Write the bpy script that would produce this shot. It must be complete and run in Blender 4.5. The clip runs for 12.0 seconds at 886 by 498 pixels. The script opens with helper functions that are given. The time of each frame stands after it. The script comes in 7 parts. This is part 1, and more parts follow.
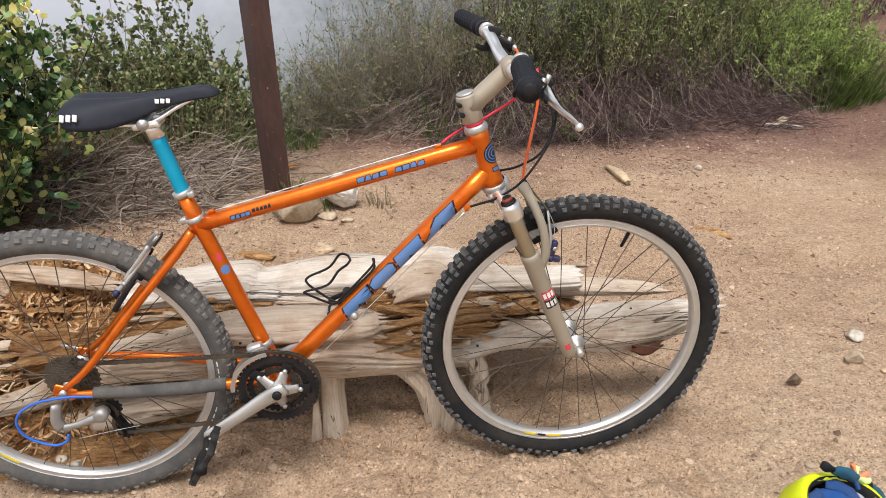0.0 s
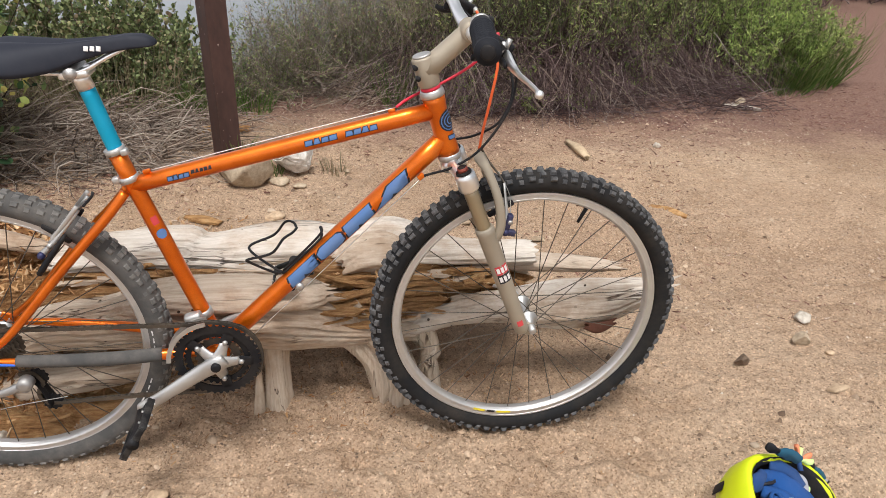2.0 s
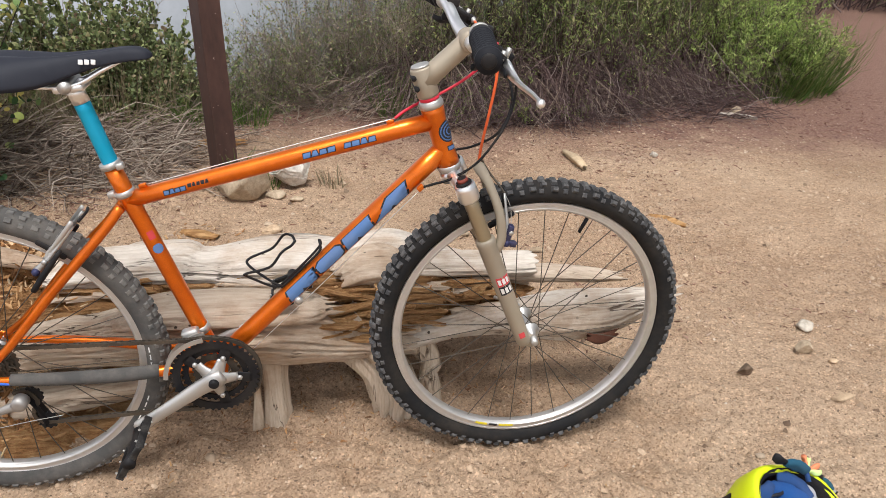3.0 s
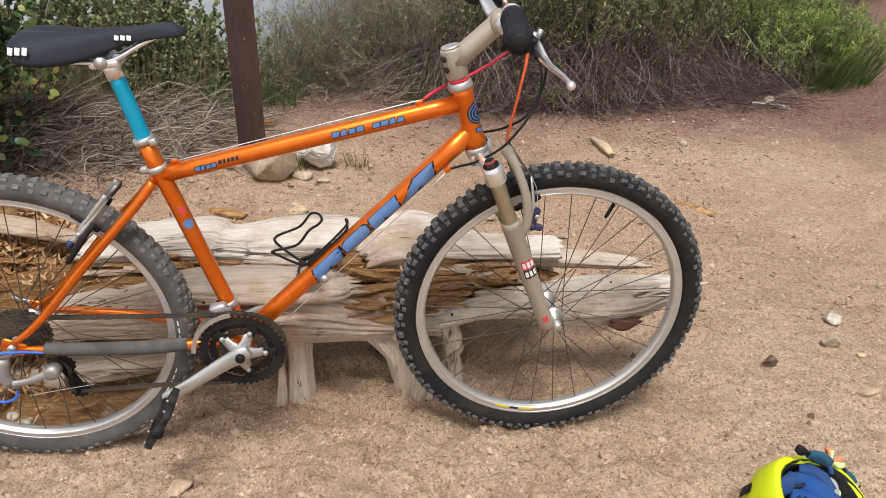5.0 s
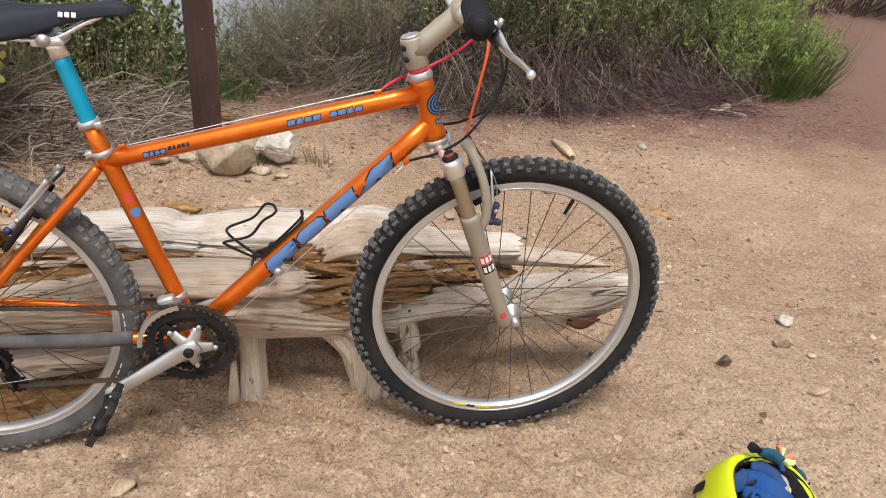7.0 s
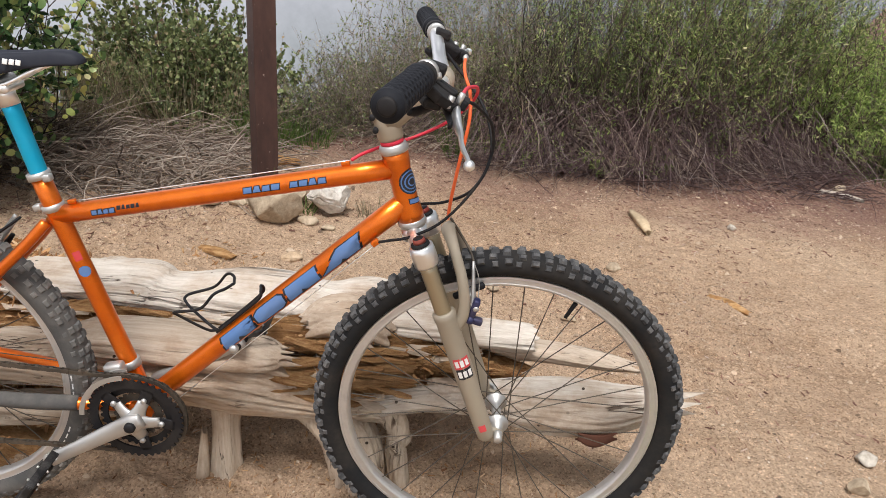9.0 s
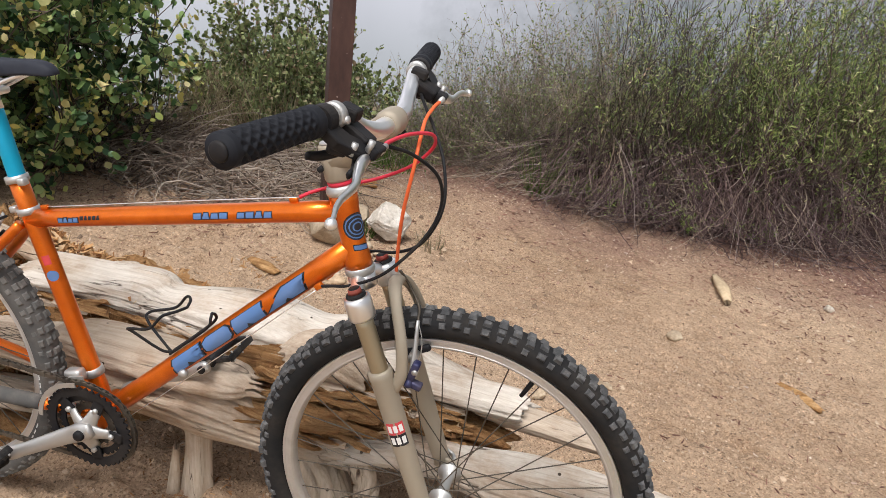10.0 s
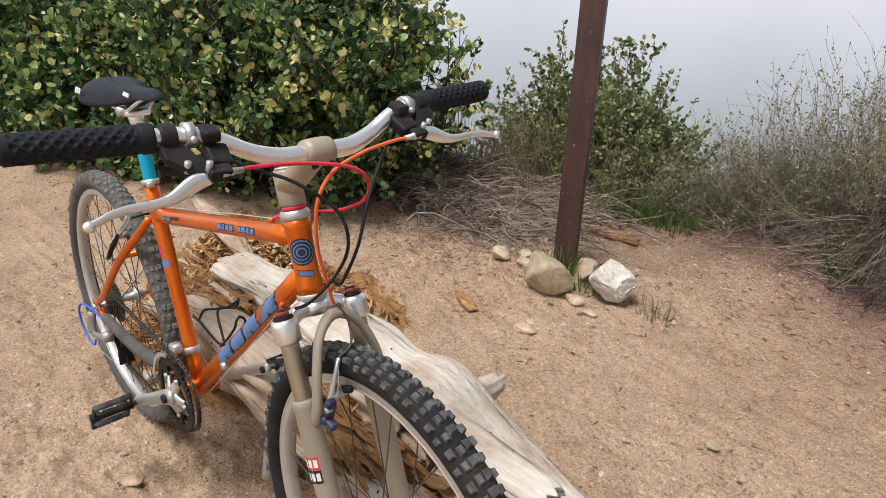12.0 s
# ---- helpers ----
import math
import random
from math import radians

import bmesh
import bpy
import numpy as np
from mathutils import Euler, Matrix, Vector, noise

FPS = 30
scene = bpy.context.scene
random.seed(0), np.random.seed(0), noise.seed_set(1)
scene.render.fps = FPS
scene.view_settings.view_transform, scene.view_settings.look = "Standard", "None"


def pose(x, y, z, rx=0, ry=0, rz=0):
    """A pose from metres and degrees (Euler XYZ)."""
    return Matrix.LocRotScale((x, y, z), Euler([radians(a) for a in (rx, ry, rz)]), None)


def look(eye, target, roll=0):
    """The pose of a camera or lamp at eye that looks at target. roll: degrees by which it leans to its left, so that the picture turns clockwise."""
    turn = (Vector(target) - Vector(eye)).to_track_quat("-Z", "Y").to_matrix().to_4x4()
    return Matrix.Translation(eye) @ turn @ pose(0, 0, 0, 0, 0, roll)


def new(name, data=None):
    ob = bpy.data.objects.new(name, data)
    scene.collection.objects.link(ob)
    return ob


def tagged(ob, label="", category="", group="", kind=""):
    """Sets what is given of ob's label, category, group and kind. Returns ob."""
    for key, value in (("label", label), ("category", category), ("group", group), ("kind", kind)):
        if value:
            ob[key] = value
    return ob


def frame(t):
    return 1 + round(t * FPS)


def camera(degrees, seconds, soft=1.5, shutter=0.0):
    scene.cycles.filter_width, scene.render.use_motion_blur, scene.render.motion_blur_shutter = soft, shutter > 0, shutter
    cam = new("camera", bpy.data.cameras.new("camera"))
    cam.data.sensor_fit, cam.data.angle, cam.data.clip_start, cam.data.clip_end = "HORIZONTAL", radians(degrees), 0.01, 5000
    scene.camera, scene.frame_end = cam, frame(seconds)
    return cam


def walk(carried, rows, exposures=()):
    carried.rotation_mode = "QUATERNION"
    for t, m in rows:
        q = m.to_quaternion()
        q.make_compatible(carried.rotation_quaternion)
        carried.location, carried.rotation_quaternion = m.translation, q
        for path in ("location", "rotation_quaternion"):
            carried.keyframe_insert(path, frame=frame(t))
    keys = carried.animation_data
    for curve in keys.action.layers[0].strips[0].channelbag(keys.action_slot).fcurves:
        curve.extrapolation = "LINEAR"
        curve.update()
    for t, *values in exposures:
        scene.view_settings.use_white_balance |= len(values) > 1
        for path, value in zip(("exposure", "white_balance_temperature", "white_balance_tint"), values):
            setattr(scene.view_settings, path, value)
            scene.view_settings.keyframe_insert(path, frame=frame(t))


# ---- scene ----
cam = camera(64.3, 12.0, 0.6)
PATH = [
    (0, (0.653, -1.284, 1.265), (0.827, 0.478, 0.334), -0.7),
    (0.5, (0.655, -1.327, 1.285), (0.817, 0.437, 0.356), 0.9),
    (1, (0.67, -1.305, 1.284), (0.875, 0.436, 0.322), 0.3),
    (1.5, (0.685, -1.263, 1.239), (0.972, 0.444, 0.237), 2.5),
    (2, (0.671, -1.236, 1.239), (0.96, 0.471, 0.238), 2.9),
    (2.5, (0.67, -1.218, 1.244), (0.978, 0.514, 0.291), 2.1),
    (3, (0.666, -1.221, 1.231), (0.966, 0.501, 0.259), 2.4),
    (5, (0.661, -1.23, 1.226), (0.894, 0.481, 0.218), 2.7),
    (5.5, (0.661, -1.23, 1.224), (0.893, 0.485, 0.221), 2.3),
    (6, (0.663, -1.231, 1.23), (0.9, 0.487, 0.234), 2.2),
    (6.5, (0.666, -1.231, 1.223), (0.925, 0.481, 0.223), 3.8),
    (7, (0.672, -1.221, 1.199), (1.012, 0.481, 0.206), 5.3),
    (7.2, (0.677, -1.23, 1.206), (1.029, 0.48, 0.23), 5.0),
    (8.8, (0.921, -1.098, 1.211), (0.954, 0.679, 0.293), 2.9),
    (9, (0.925, -1.036, 1.205), (0.951, 0.746, 0.298), 5.9),
    (9.5, (0.976, -0.948, 1.216), (1.013, 0.828, 0.298), 6.5),
    (10, (1.183, -0.895, 1.233), (0.845, 0.869, 0.353), 7.9),
    (10.5, (1.262, -0.815, 1.25), (0.614, 0.84, 0.333), 2.9),
    (11, (1.332, -0.711, 1.241), (0.579, 0.881, 0.293), 4.8),
    (11.5, (1.588, -0.635, 1.237), (0.523, 0.791, 0.326), 4.4),
    (12, (1.715, -0.504, 1.24), (0.399, 0.751, 0.409), 1.9),
]
walk(cam, [(t, look(eye, target, roll)) for t, eye, target, roll in PATH], [(0, 1.13), (0.5, 1.07), (12, 1.07)])

# ---- world and light ----
world = bpy.data.worlds.new("overcast")
scene.world = world
world.use_nodes = True
wn, wl = world.node_tree.nodes, world.node_tree.links
sky = wn.new("ShaderNodeTexSky")
sky.sky_type, sky.sun_disc = "NISHITA", False
sky.sun_elevation, sky.sun_rotation = radians(55), radians(200)
grey = wn.new("ShaderNodeHueSaturation")
grey.inputs["Saturation"].default_value = 0.22
wl.new(sky.outputs["Color"], grey.inputs["Color"])
wl.new(grey.outputs["Color"], wn["Background"].inputs["Color"])
wn["Background"].inputs["Strength"].default_value = 0.077
sun = new("sun", bpy.data.lights.new("sun", "SUN"))
sun.data.energy, sun.data.angle, sun.data.color = 1.8, radians(22), (1.0, 0.985, 0.975)
sun.matrix_world = look((0.5, -2.5, 8), (0.9, 0.3, 0))


# ---- material helpers ----
def material(name, color, rough=0.6, metal=0.0, spec=0.5):
    m = bpy.data.materials.new(name)
    m.use_nodes = True
    b = m.node_tree.nodes["Principled BSDF"]
    b.inputs["Base Color"].default_value = (*color, 1)
    b.inputs["Roughness"].default_value = rough
    b.inputs["Metallic"].default_value = metal
    b.inputs["Specular IOR Level"].default_value = spec
    return m


def node(m, kind, **settings):
    n = m.node_tree.nodes.new("ShaderNode" + kind)
    for key, value in settings.items():
        if key in n.inputs:
            n.inputs[key].default_value = value
    return n


def link(m, a, b):
    m.node_tree.links.new(a, b)


def ramp(m, source, stops):
    r = m.node_tree.nodes.new("ShaderNodeValToRGB")
    el = r.color_ramp.elements
    while len(el) < len(stops):
        el.new(0.5)
    for e, (pos, c) in zip(el, stops):
        e.position, e.color = pos, (*c, 1)
    link(m, source, r.inputs["Fac"])
    return r.outputs["Color"]


def coords(m, scale=(1, 1, 1), turn=(0, 0, 0)):
    tc = node(m, "TexCoord")
    mp = node(m, "Mapping")
    mp.inputs["Scale"].default_value = scale
    mp.inputs["Rotation"].default_value = turn
    link(m, tc.outputs["Object"], mp.inputs["Vector"])
    return mp.outputs["Vector"]


def noise_tex(m, vec, scale, detail=6.0, rough=0.6, distort=0.0):
    n = node(m, "TexNoise", Scale=scale, Detail=detail, Roughness=rough, Distortion=distort)
    link(m, vec, n.inputs["Vector"])
    return n.outputs["Fac"]


def mix(m, fac, a, b, blend="MIX"):
    n = m.node_tree.nodes.new("ShaderNodeMix")
    n.data_type, n.blend_type = "RGBA", blend
    for sock, value in ((n.inputs["Factor"], fac), (n.inputs[6], a), (n.inputs[7], b)):
        if isinstance(value, (int, float)):
            sock.default_value = value
        elif isinstance(value, tuple):
            sock.default_value = (*value, 1)
        else:
            link(m, value, sock)
    return n.outputs[2]


def bump(m, height, strength=0.3, distance=0.01):
    bsdf = m.node_tree.nodes["Principled BSDF"]
    n = node(m, "Bump", Strength=strength, Distance=distance)
    link(m, height, n.inputs["Height"])
    if bsdf.inputs["Normal"].is_linked:
        link(m, bsdf.inputs["Normal"].links[0].from_socket, n.inputs["Normal"])
    link(m, n.outputs["Normal"], bsdf.inputs["Normal"])


def set_color(m, socket):
    link(m, socket, m.node_tree.nodes["Principled BSDF"].inputs["Base Color"])


def set_rough(m, fac, low, high):
    n = node(m, "MapRange")
    n.inputs["To Min"].default_value, n.inputs["To Max"].default_value = low, high
    link(m, fac, n.inputs["Value"])
    link(m, n.outputs["Result"], m.node_tree.nodes["Principled BSDF"].inputs["Roughness"])


def dusty(name, color, rough, metal=0.0, dust=0.35, dust_color=(0.42, 0.32, 0.22), scale=18.0, coat=0.0):
    """A painted, rubber or metal surface with smears of trail dust on it."""
    m = material(name, color, rough, metal, 0.22 if metal == 0 and sum(color) < 0.12 else 0.5)
    v = coords(m)
    f = noise_tex(m, v, scale, 8, 0.65)
    g = noise_tex(m, v, scale * 9, 3, 0.6)
    k = ramp(m, f, [(0.42, (0, 0, 0)), (0.75, (dust, dust, dust))])
    k2 = mix(m, 1.0, k, g, "MULTIPLY")
    var = mix(m, k2, color, dust_color)
    set_color(m, var)
    set_rough(m, f, rough, min(1.0, rough + 0.35))
    bump(m, g, 0.08, 0.002)
    m.node_tree.nodes["Principled BSDF"].inputs["Coat Weight"].default_value = coat
    m.node_tree.nodes["Principled BSDF"].inputs["Coat Roughness"].default_value = 0.15
    return m


# ---- materials: setting ----
def make_sand():
    m = material("sand", (0.4, 0.28, 0.18), 0.95, 0, 0.2)
    v = coords(m)
    big = noise_tex(m, v, 0.9, 5, 0.6)
    mid = noise_tex(m, v, 7, 6, 0.7)
    fine = noise_tex(m, v, 90, 6, 0.75)
    grit = node(m, "TexVoronoi", Scale=240.0, Randomness=1.0)
    link(m, v, grit.inputs["Vector"])
    c = ramp(m, big, [(0.3, (0.325, 0.222, 0.148)), (0.5, (0.415, 0.295, 0.202)), (0.72, (0.470, 0.348, 0.246))])
    c2 = ramp(m, mid, [(0.3, (0.80, 0.75, 0.70)), (0.52, (1, 1, 1)), (0.8, (1.08, 1.07, 1.06))])
    c = mix(m, 0.75, c, c2, "MULTIPLY")
    c3 = ramp(m, fine, [(0.28, (0.50, 0.44, 0.39)), (0.45, (0.95, 0.94, 0.93)), (0.70, (1.35, 1.33, 1.30))])
    c = mix(m, 0.85, c, c3, "MULTIPLY")
    # single grains: a tone for each, and now and then a dark or pale one
    tone = node(m, "SeparateColor")
    link(m, grit.outputs["Color"], tone.inputs["Color"])
    speck = ramp(m, tone.outputs[0], [(0.0, (0.42, 0.37, 0.33)), (0.16, (0.80, 0.77, 0.74)), (0.5, (1.0, 1.0, 1.0)), (0.86, (1.12, 1.12, 1.11)), (1.0, (1.6, 1.57, 1.53))])
    c = mix(m, 0.7, c, speck, "MULTIPLY")
    dots = []
    for size, share, lows in ((130.0, 0.76, 0.28), (200.0, 0.62, 0.26)):
        gravel = node(m, "TexVoronoi", Scale=size, Randomness=1.0)
        link(m, v, gravel.inputs["Vector"])
        kind = node(m, "SeparateColor")
        link(m, gravel.outputs["Color"], kind.inputs["Color"])
        some = ramp(m, kind.outputs[1], [(share, (0, 0, 0)), (share + 0.04, (1, 1, 1))])
        core = ramp(m, gravel.outputs["Distance"], [(lows, (1, 1, 1)), (lows + 0.12, (0, 0, 0))])
        dot = mix(m, 1.0, some, core, "MULTIPLY")
        dot_tone = ramp(m, kind.outputs[0], [(0.0, (0.58, 0.51, 0.45)), (0.3, (0.85, 0.81, 0.77)), (0.7, (1.06, 1.04, 1.02)), (1.0, (1.3, 1.28, 1.25))])
        c = mix(m, dot, c, mix(m, 1.0, c, dot_tone, "MULTIPLY"))
        dots.append(dot)
    # reddish litter under the shrubs, by its own ragged patches
    sep = node(m, "SeparateXYZ")
    link(m, v, sep.inputs["Vector"])
    rag = noise_tex(m, v, 2.3, 5, 0.7)
    add = node(m, "Math")
    add.operation = "MULTIPLY_ADD"
    add.inputs[1].default_value = 1.4
    link(m, rag, add.inputs[0])
    east = node(m, "Math")
    east.operation = "MULTIPLY_ADD"
    east.inputs[1].default_value = 0.13
    link(m, sep.outputs["X"], east.inputs[0])
    link(m, sep.outputs["Y"], east.inputs[2])
    link(m, east.outputs[0], add.inputs[2])
    rng = node(m, "MapRange")
    rng.inputs["From Min"].default_value, rng.inputs["From Max"].default_value = 2.66, 3.25
    link(m, add.outputs[0], rng.inputs["Value"])
    lit = ramp(m, fine, [(0.3, (0.075, 0.042, 0.034)), (0.5, (0.225, 0.128, 0.097)), (0.72, (0.37, 0.25, 0.195))])
    c = mix(m, rng.outputs["Result"], c, lit)
    set_color(m, c)
    lump = noise_tex(m, coords(m, (1.0, 1.6, 1.0), (0, 0, 0.35)), 26, 7, 0.72, 0.6)
    bump(m, mid, 0.5, 0.02)
    bump(m, lump, 0.8, 0.012)
    bump(m, fine, 0.75, 0.005)
    bump(m, tone.outputs[1], 0.5, 0.0025)
    for dot, rise in zip(dots, (0.0035, 0.0022)):
        bump(m, dot, 0.8, rise)
    return m


def make_driftwood(name="weathered_wood", way=(1, 0, 0), tint=(1, 1, 1)):
    def along(thin, wide):
        return tuple(thin if w else wide for w in way)

    m = material(name, (0.5, 0.45, 0.38), 0.85, 0, 0.25)
    v2 = coords(m)
    grain = noise_tex(m, coords(m, along(2.2, 58)), 3.0, 9, 0.62, 0.12)
    streak = noise_tex(m, coords(m, along(0.7, 9)), 2.6, 5, 0.6, 0.5)
    blotch = noise_tex(m, v2, 5.0, 7, 0.68)
    c = ramp(m, grain, [(0.22, (0.38, 0.325, 0.275)), (0.38, (0.54, 0.49, 0.44)), (0.55, (0.625, 0.58, 0.53)), (0.8, (0.72, 0.685, 0.64))])
    c = mix(m, 0.8, c, ramp(m, streak, [(0.30, (0.66, 0.57, 0.49)), (0.44, (0.94, 0.92, 0.89)), (0.7, (1.05, 1.04, 1.03))]), "MULTIPLY")
    c = mix(m, 0.85, c, ramp(m, blotch, [(0.30, (0.46, 0.33, 0.23)), (0.42, (0.80, 0.72, 0.65)), (0.53, (1, 1, 1)), (0.7, (1.10, 1.10, 1.10))]), "MULTIPLY")
    # long thin drying cracks, broken off here and there
    cut = noise_tex(m, coords(m, along(3.0, 10)), 1.3, 2, 0.5)
    gate = ramp(m, cut, [(0.52, (0, 0, 0)), (0.62, (1, 1, 1))])
    lines = []
    for thin, wide, at in ((0.35, 5.0, 0.47), (0.5, 10.0, 0.53)):
        long = noise_tex(m, coords(m, along(thin, wide)), 1.7, 4, 0.55, 0.15)
        k = ramp(m, long, [(at - 0.005, (1, 1, 1)), (at - 0.0015, (0.14, 0.10, 0.08)), (at + 0.0015, (0.14, 0.10, 0.08)), (at + 0.005, (1, 1, 1))])
        k = mix(m, gate, (1.0, 1.0, 1.0), k)
        c = mix(m, 1.0, c, k, "MULTIPLY")
        lines.append(k)
    # beetle holes
    hole = node(m, "TexVoronoi", Scale=34.0, Randomness=1.0)
    link(m, v2, hole.inputs["Vector"])
    pick = node(m, "SeparateColor")
    link(m, hole.outputs["Color"], pick.inputs["Color"])
    few = ramp(m, pick.outputs[0], [(0.80, (0, 0, 0)), (0.82, (1, 1, 1))])
    spot = ramp(m, hole.outputs["Distance"], [(0.10, (1, 1, 1)), (0.14, (0, 0, 0))])
    dot = mix(m, 1.0, few, spot, "MULTIPLY")
    c = mix(m, dot, c, (0.05, 0.035, 0.025))
    set_color(m, mix(m, 1.0, c, tint, "MULTIPLY"))
    bump(m, grain, 0.6, 0.004)
    bump(m, streak, 0.5, 0.012)
    bump(m, blotch, 0.4, 0.01)
    for k in lines:
        bump(m, k, 0.8, 0.008)
    return m


def make_rotten():
    m = material("rotten_wood", (0.42, 0.22, 0.09), 0.95, 0, 0.15)
    v = coords(m, (2.5, 24, 24))
    f = noise_tex(m, v, 3.5, 9, 0.75, 0.5)
    g = noise_tex(m, coords(m), 26, 5, 0.7)
    isl = node(m, "NewGeometry")
    c = ramp(m, f, [(0.32, (0.09, 0.045, 0.02)), (0.42, (0.34, 0.175, 0.075)), (0.56, (0.52, 0.315, 0.15)), (0.78, (0.66, 0.50, 0.32))])
    c2 = ramp(m, isl.outputs["Random Per Island"], [(0.0, (0.6, 0.5, 0.42)), (0.5, (1, 0.95, 0.9)), (1.0, (1.3, 1.25, 1.15))])
    c = mix(m, 0.9, c, c2, "MULTIPLY")
    c3 = ramp(m, g, [(0.3, (0.6, 0.55, 0.5)), (0.6, (1.05, 1.05, 1.05))])
    c = mix(m, 0.7, c, c3, "MULTIPLY")
    set_color(m, c)
    bump(m, f, 1.0, 0.02)
    bump(m, g, 0.8, 0.008)
    return m


def make_stone(name, a, b, d):
    m = material(name, a, 0.9, 0, 0.3)
    v = coords(m)
    f = noise_tex(m, v, 9, 8, 0.65)
    g = noise_tex(m, v, 60, 5, 0.7)
    c = ramp(m, f, [(0.3, d), (0.5, a), (0.7, b)])
    c2 = ramp(m, g, [(0.3, (0.6, 0.58, 0.55)), (0.55, (1, 1, 1)), (0.8, (1.2, 1.2, 1.18))])
    info = node(m, "ObjectInfo")
    c3 = ramp(m, info.outputs["Random"], [(0.0, (0.8, 0.78, 0.75)), (1.0, (1.15, 1.12, 1.08))])
    c = mix(m, 0.8, c, c2, "MULTIPLY")
    c = mix(m, 0.8, c, c3, "MULTIPLY")
    set_color(m, c)
    bump(m, f, 0.5, 0.02)
    bump(m, g, 0.5, 0.004)
    return m


def make_islands(name, stops, rough=0.7, translucent=0.0, grain=0.0, clump=3.0, swing=0.65):
    """Leaves, stems, pebbles and chips: each small piece takes a tone of its own."""
    m = material(name, stops[0][1], rough, 0, 0.3)
    geo = node(m, "NewGeometry")
    c = ramp(m, geo.outputs["Random Per Island"], stops)
    n = noise_tex(m, coords(m), clump, 4, 0.6)
    c2 = ramp(m, n, [(0.3, (swing, swing, swing)), (0.65, (1.8 - swing, 1.77 - swing, 1.74 - swing))])
    c = mix(m, 0.7, c, c2, "MULTIPLY")
    if grain:
        g = noise_tex(m, coords(m), grain, 4, 0.7)
        c = mix(m, 0.7, c, ramp(m, g, [(0.3, (0.6, 0.58, 0.56)), (0.65, (1.1, 1.1, 1.1))]), "MULTIPLY")
        bump(m, g, 0.4, 0.003)
    set_color(m, c)
    if translucent:
        out = m.node_tree.nodes["Material Output"]
        bsdf = m.node_tree.nodes["Principled BSDF"]
        tr = node(m, "BsdfTranslucent")
        link(m, c, tr.inputs["Color"])
        ms = node(m, "MixShader")
        ms.inputs["Fac"].default_value = translucent
        link(m, bsdf.outputs[0], ms.inputs[1])
        link(m, tr.outputs[0], ms.inputs[2])
        link(m, ms.outputs[0], out.inputs["Surface"])
    return m


SAND = make_sand()
DRIFT = make_driftwood("weathered_wood", (1, 0, 0), (0.96, 0.935, 0.905))
DRIFT_TAN = make_driftwood("tan_weathered_wood", (1, 0, 0), (0.80, 0.705, 0.61))
DRIFT_UP = make_driftwood("upright_weathered_wood", (0, 0, 1), (0.84, 0.75, 0.65))
DRIFT_ACROSS = make_driftwood("cross_weathered_wood", (0, 1, 0))
ROTTEN = make_rotten()
DARK_ROT = make_islands("dark_rot", [(0.0, (0.075, 0.032, 0.022)), (1.0, (0.12, 0.05, 0.032))], 0.95, 0, 45)
STONE = make_stone("greyish_tan_stone", (0.50, 0.40, 0.29), (0.60, 0.50, 0.38), (0.32, 0.25, 0.18))
PALE_STONE = make_stone("pale_stone", (0.56, 0.51, 0.44), (0.70, 0.66, 0.60), (0.34, 0.29, 0.24))
WHITE_STONE = make_stone("whitish_stone", (0.62, 0.58, 0.53), (0.76, 0.73, 0.69), (0.40, 0.34, 0.28))
TAN_STONE = make_stone("tan_stone", (0.50, 0.37, 0.25), (0.60, 0.47, 0.34), (0.34, 0.24, 0.16))
DARK_STONE = make_stone("brown_stone", (0.17, 0.12, 0.085), (0.26, 0.19, 0.14), (0.09, 0.065, 0.05))
PEBBLE = make_islands("pebbles", [(0.0, (0.13, 0.088, 0.062)), (0.25, (0.27, 0.19, 0.13)), (0.65, (0.42, 0.315, 0.225)), (0.95, (0.55, 0.44, 0.33)), (1.0, (0.66, 0.57, 0.47))], 0.9, 0, 80)
CLOD = make_islands("sand_crumbs", [(0.0, (0.15, 0.098, 0.066)), (0.25, (0.35, 0.245, 0.165)), (0.7, (0.50, 0.363, 0.252)), (1.0, (0.62, 0.485, 0.36))], 0.95, 0, 90)
CHIPS = make_islands("chips", [(0.0, (0.16, 0.07, 0.03)), (0.4, (0.40, 0.20, 0.08)), (0.75, (0.54, 0.33, 0.16)), (1.0, (0.64, 0.48, 0.31))], 0.9, 0, 60)
LITTER = make_islands("litter", [(0.0, (0.10, 0.045, 0.034)), (0.5, (0.24, 0.125, 0.09)), (0.85, (0.38, 0.24, 0.18)), (1.0, (0.55, 0.44, 0.36))], 0.9)
HEAP_TWIG = make_islands("heaped_twigs", [(0.0, (0.10, 0.068, 0.052)), (0.5, (0.24, 0.185, 0.148)), (1.0, (0.47, 0.40, 0.335))], 0.85, 0, 50)
TWIG = make_islands("dead_twigs", [(0.0, (0.12, 0.08, 0.06)), (0.5, (0.27, 0.20, 0.15)), (1.0, (0.42, 0.35, 0.28))], 0.85, 0, 50)
RED_TWIG = make_islands("brown_stems", [(0.0, (0.045, 0.026, 0.026)), (0.6, (0.125, 0.078, 0.075)), (0.92, (0.25, 0.185, 0.172)), (1.0, (0.44, 0.38, 0.35))], 0.85, 0, 50)
BROAD_LEAF = make_islands("broad_leaves", [(0.0, (0.022, 0.052, 0.024)), (0.4, (0.080, 0.155, 0.060)), (0.74, (0.22, 0.33, 0.115)), (0.88, (0.40, 0.46, 0.18)), (1.0, (0.66, 0.60, 0.27))], 0.35, 0.26, 0, 4.0, 0.5)
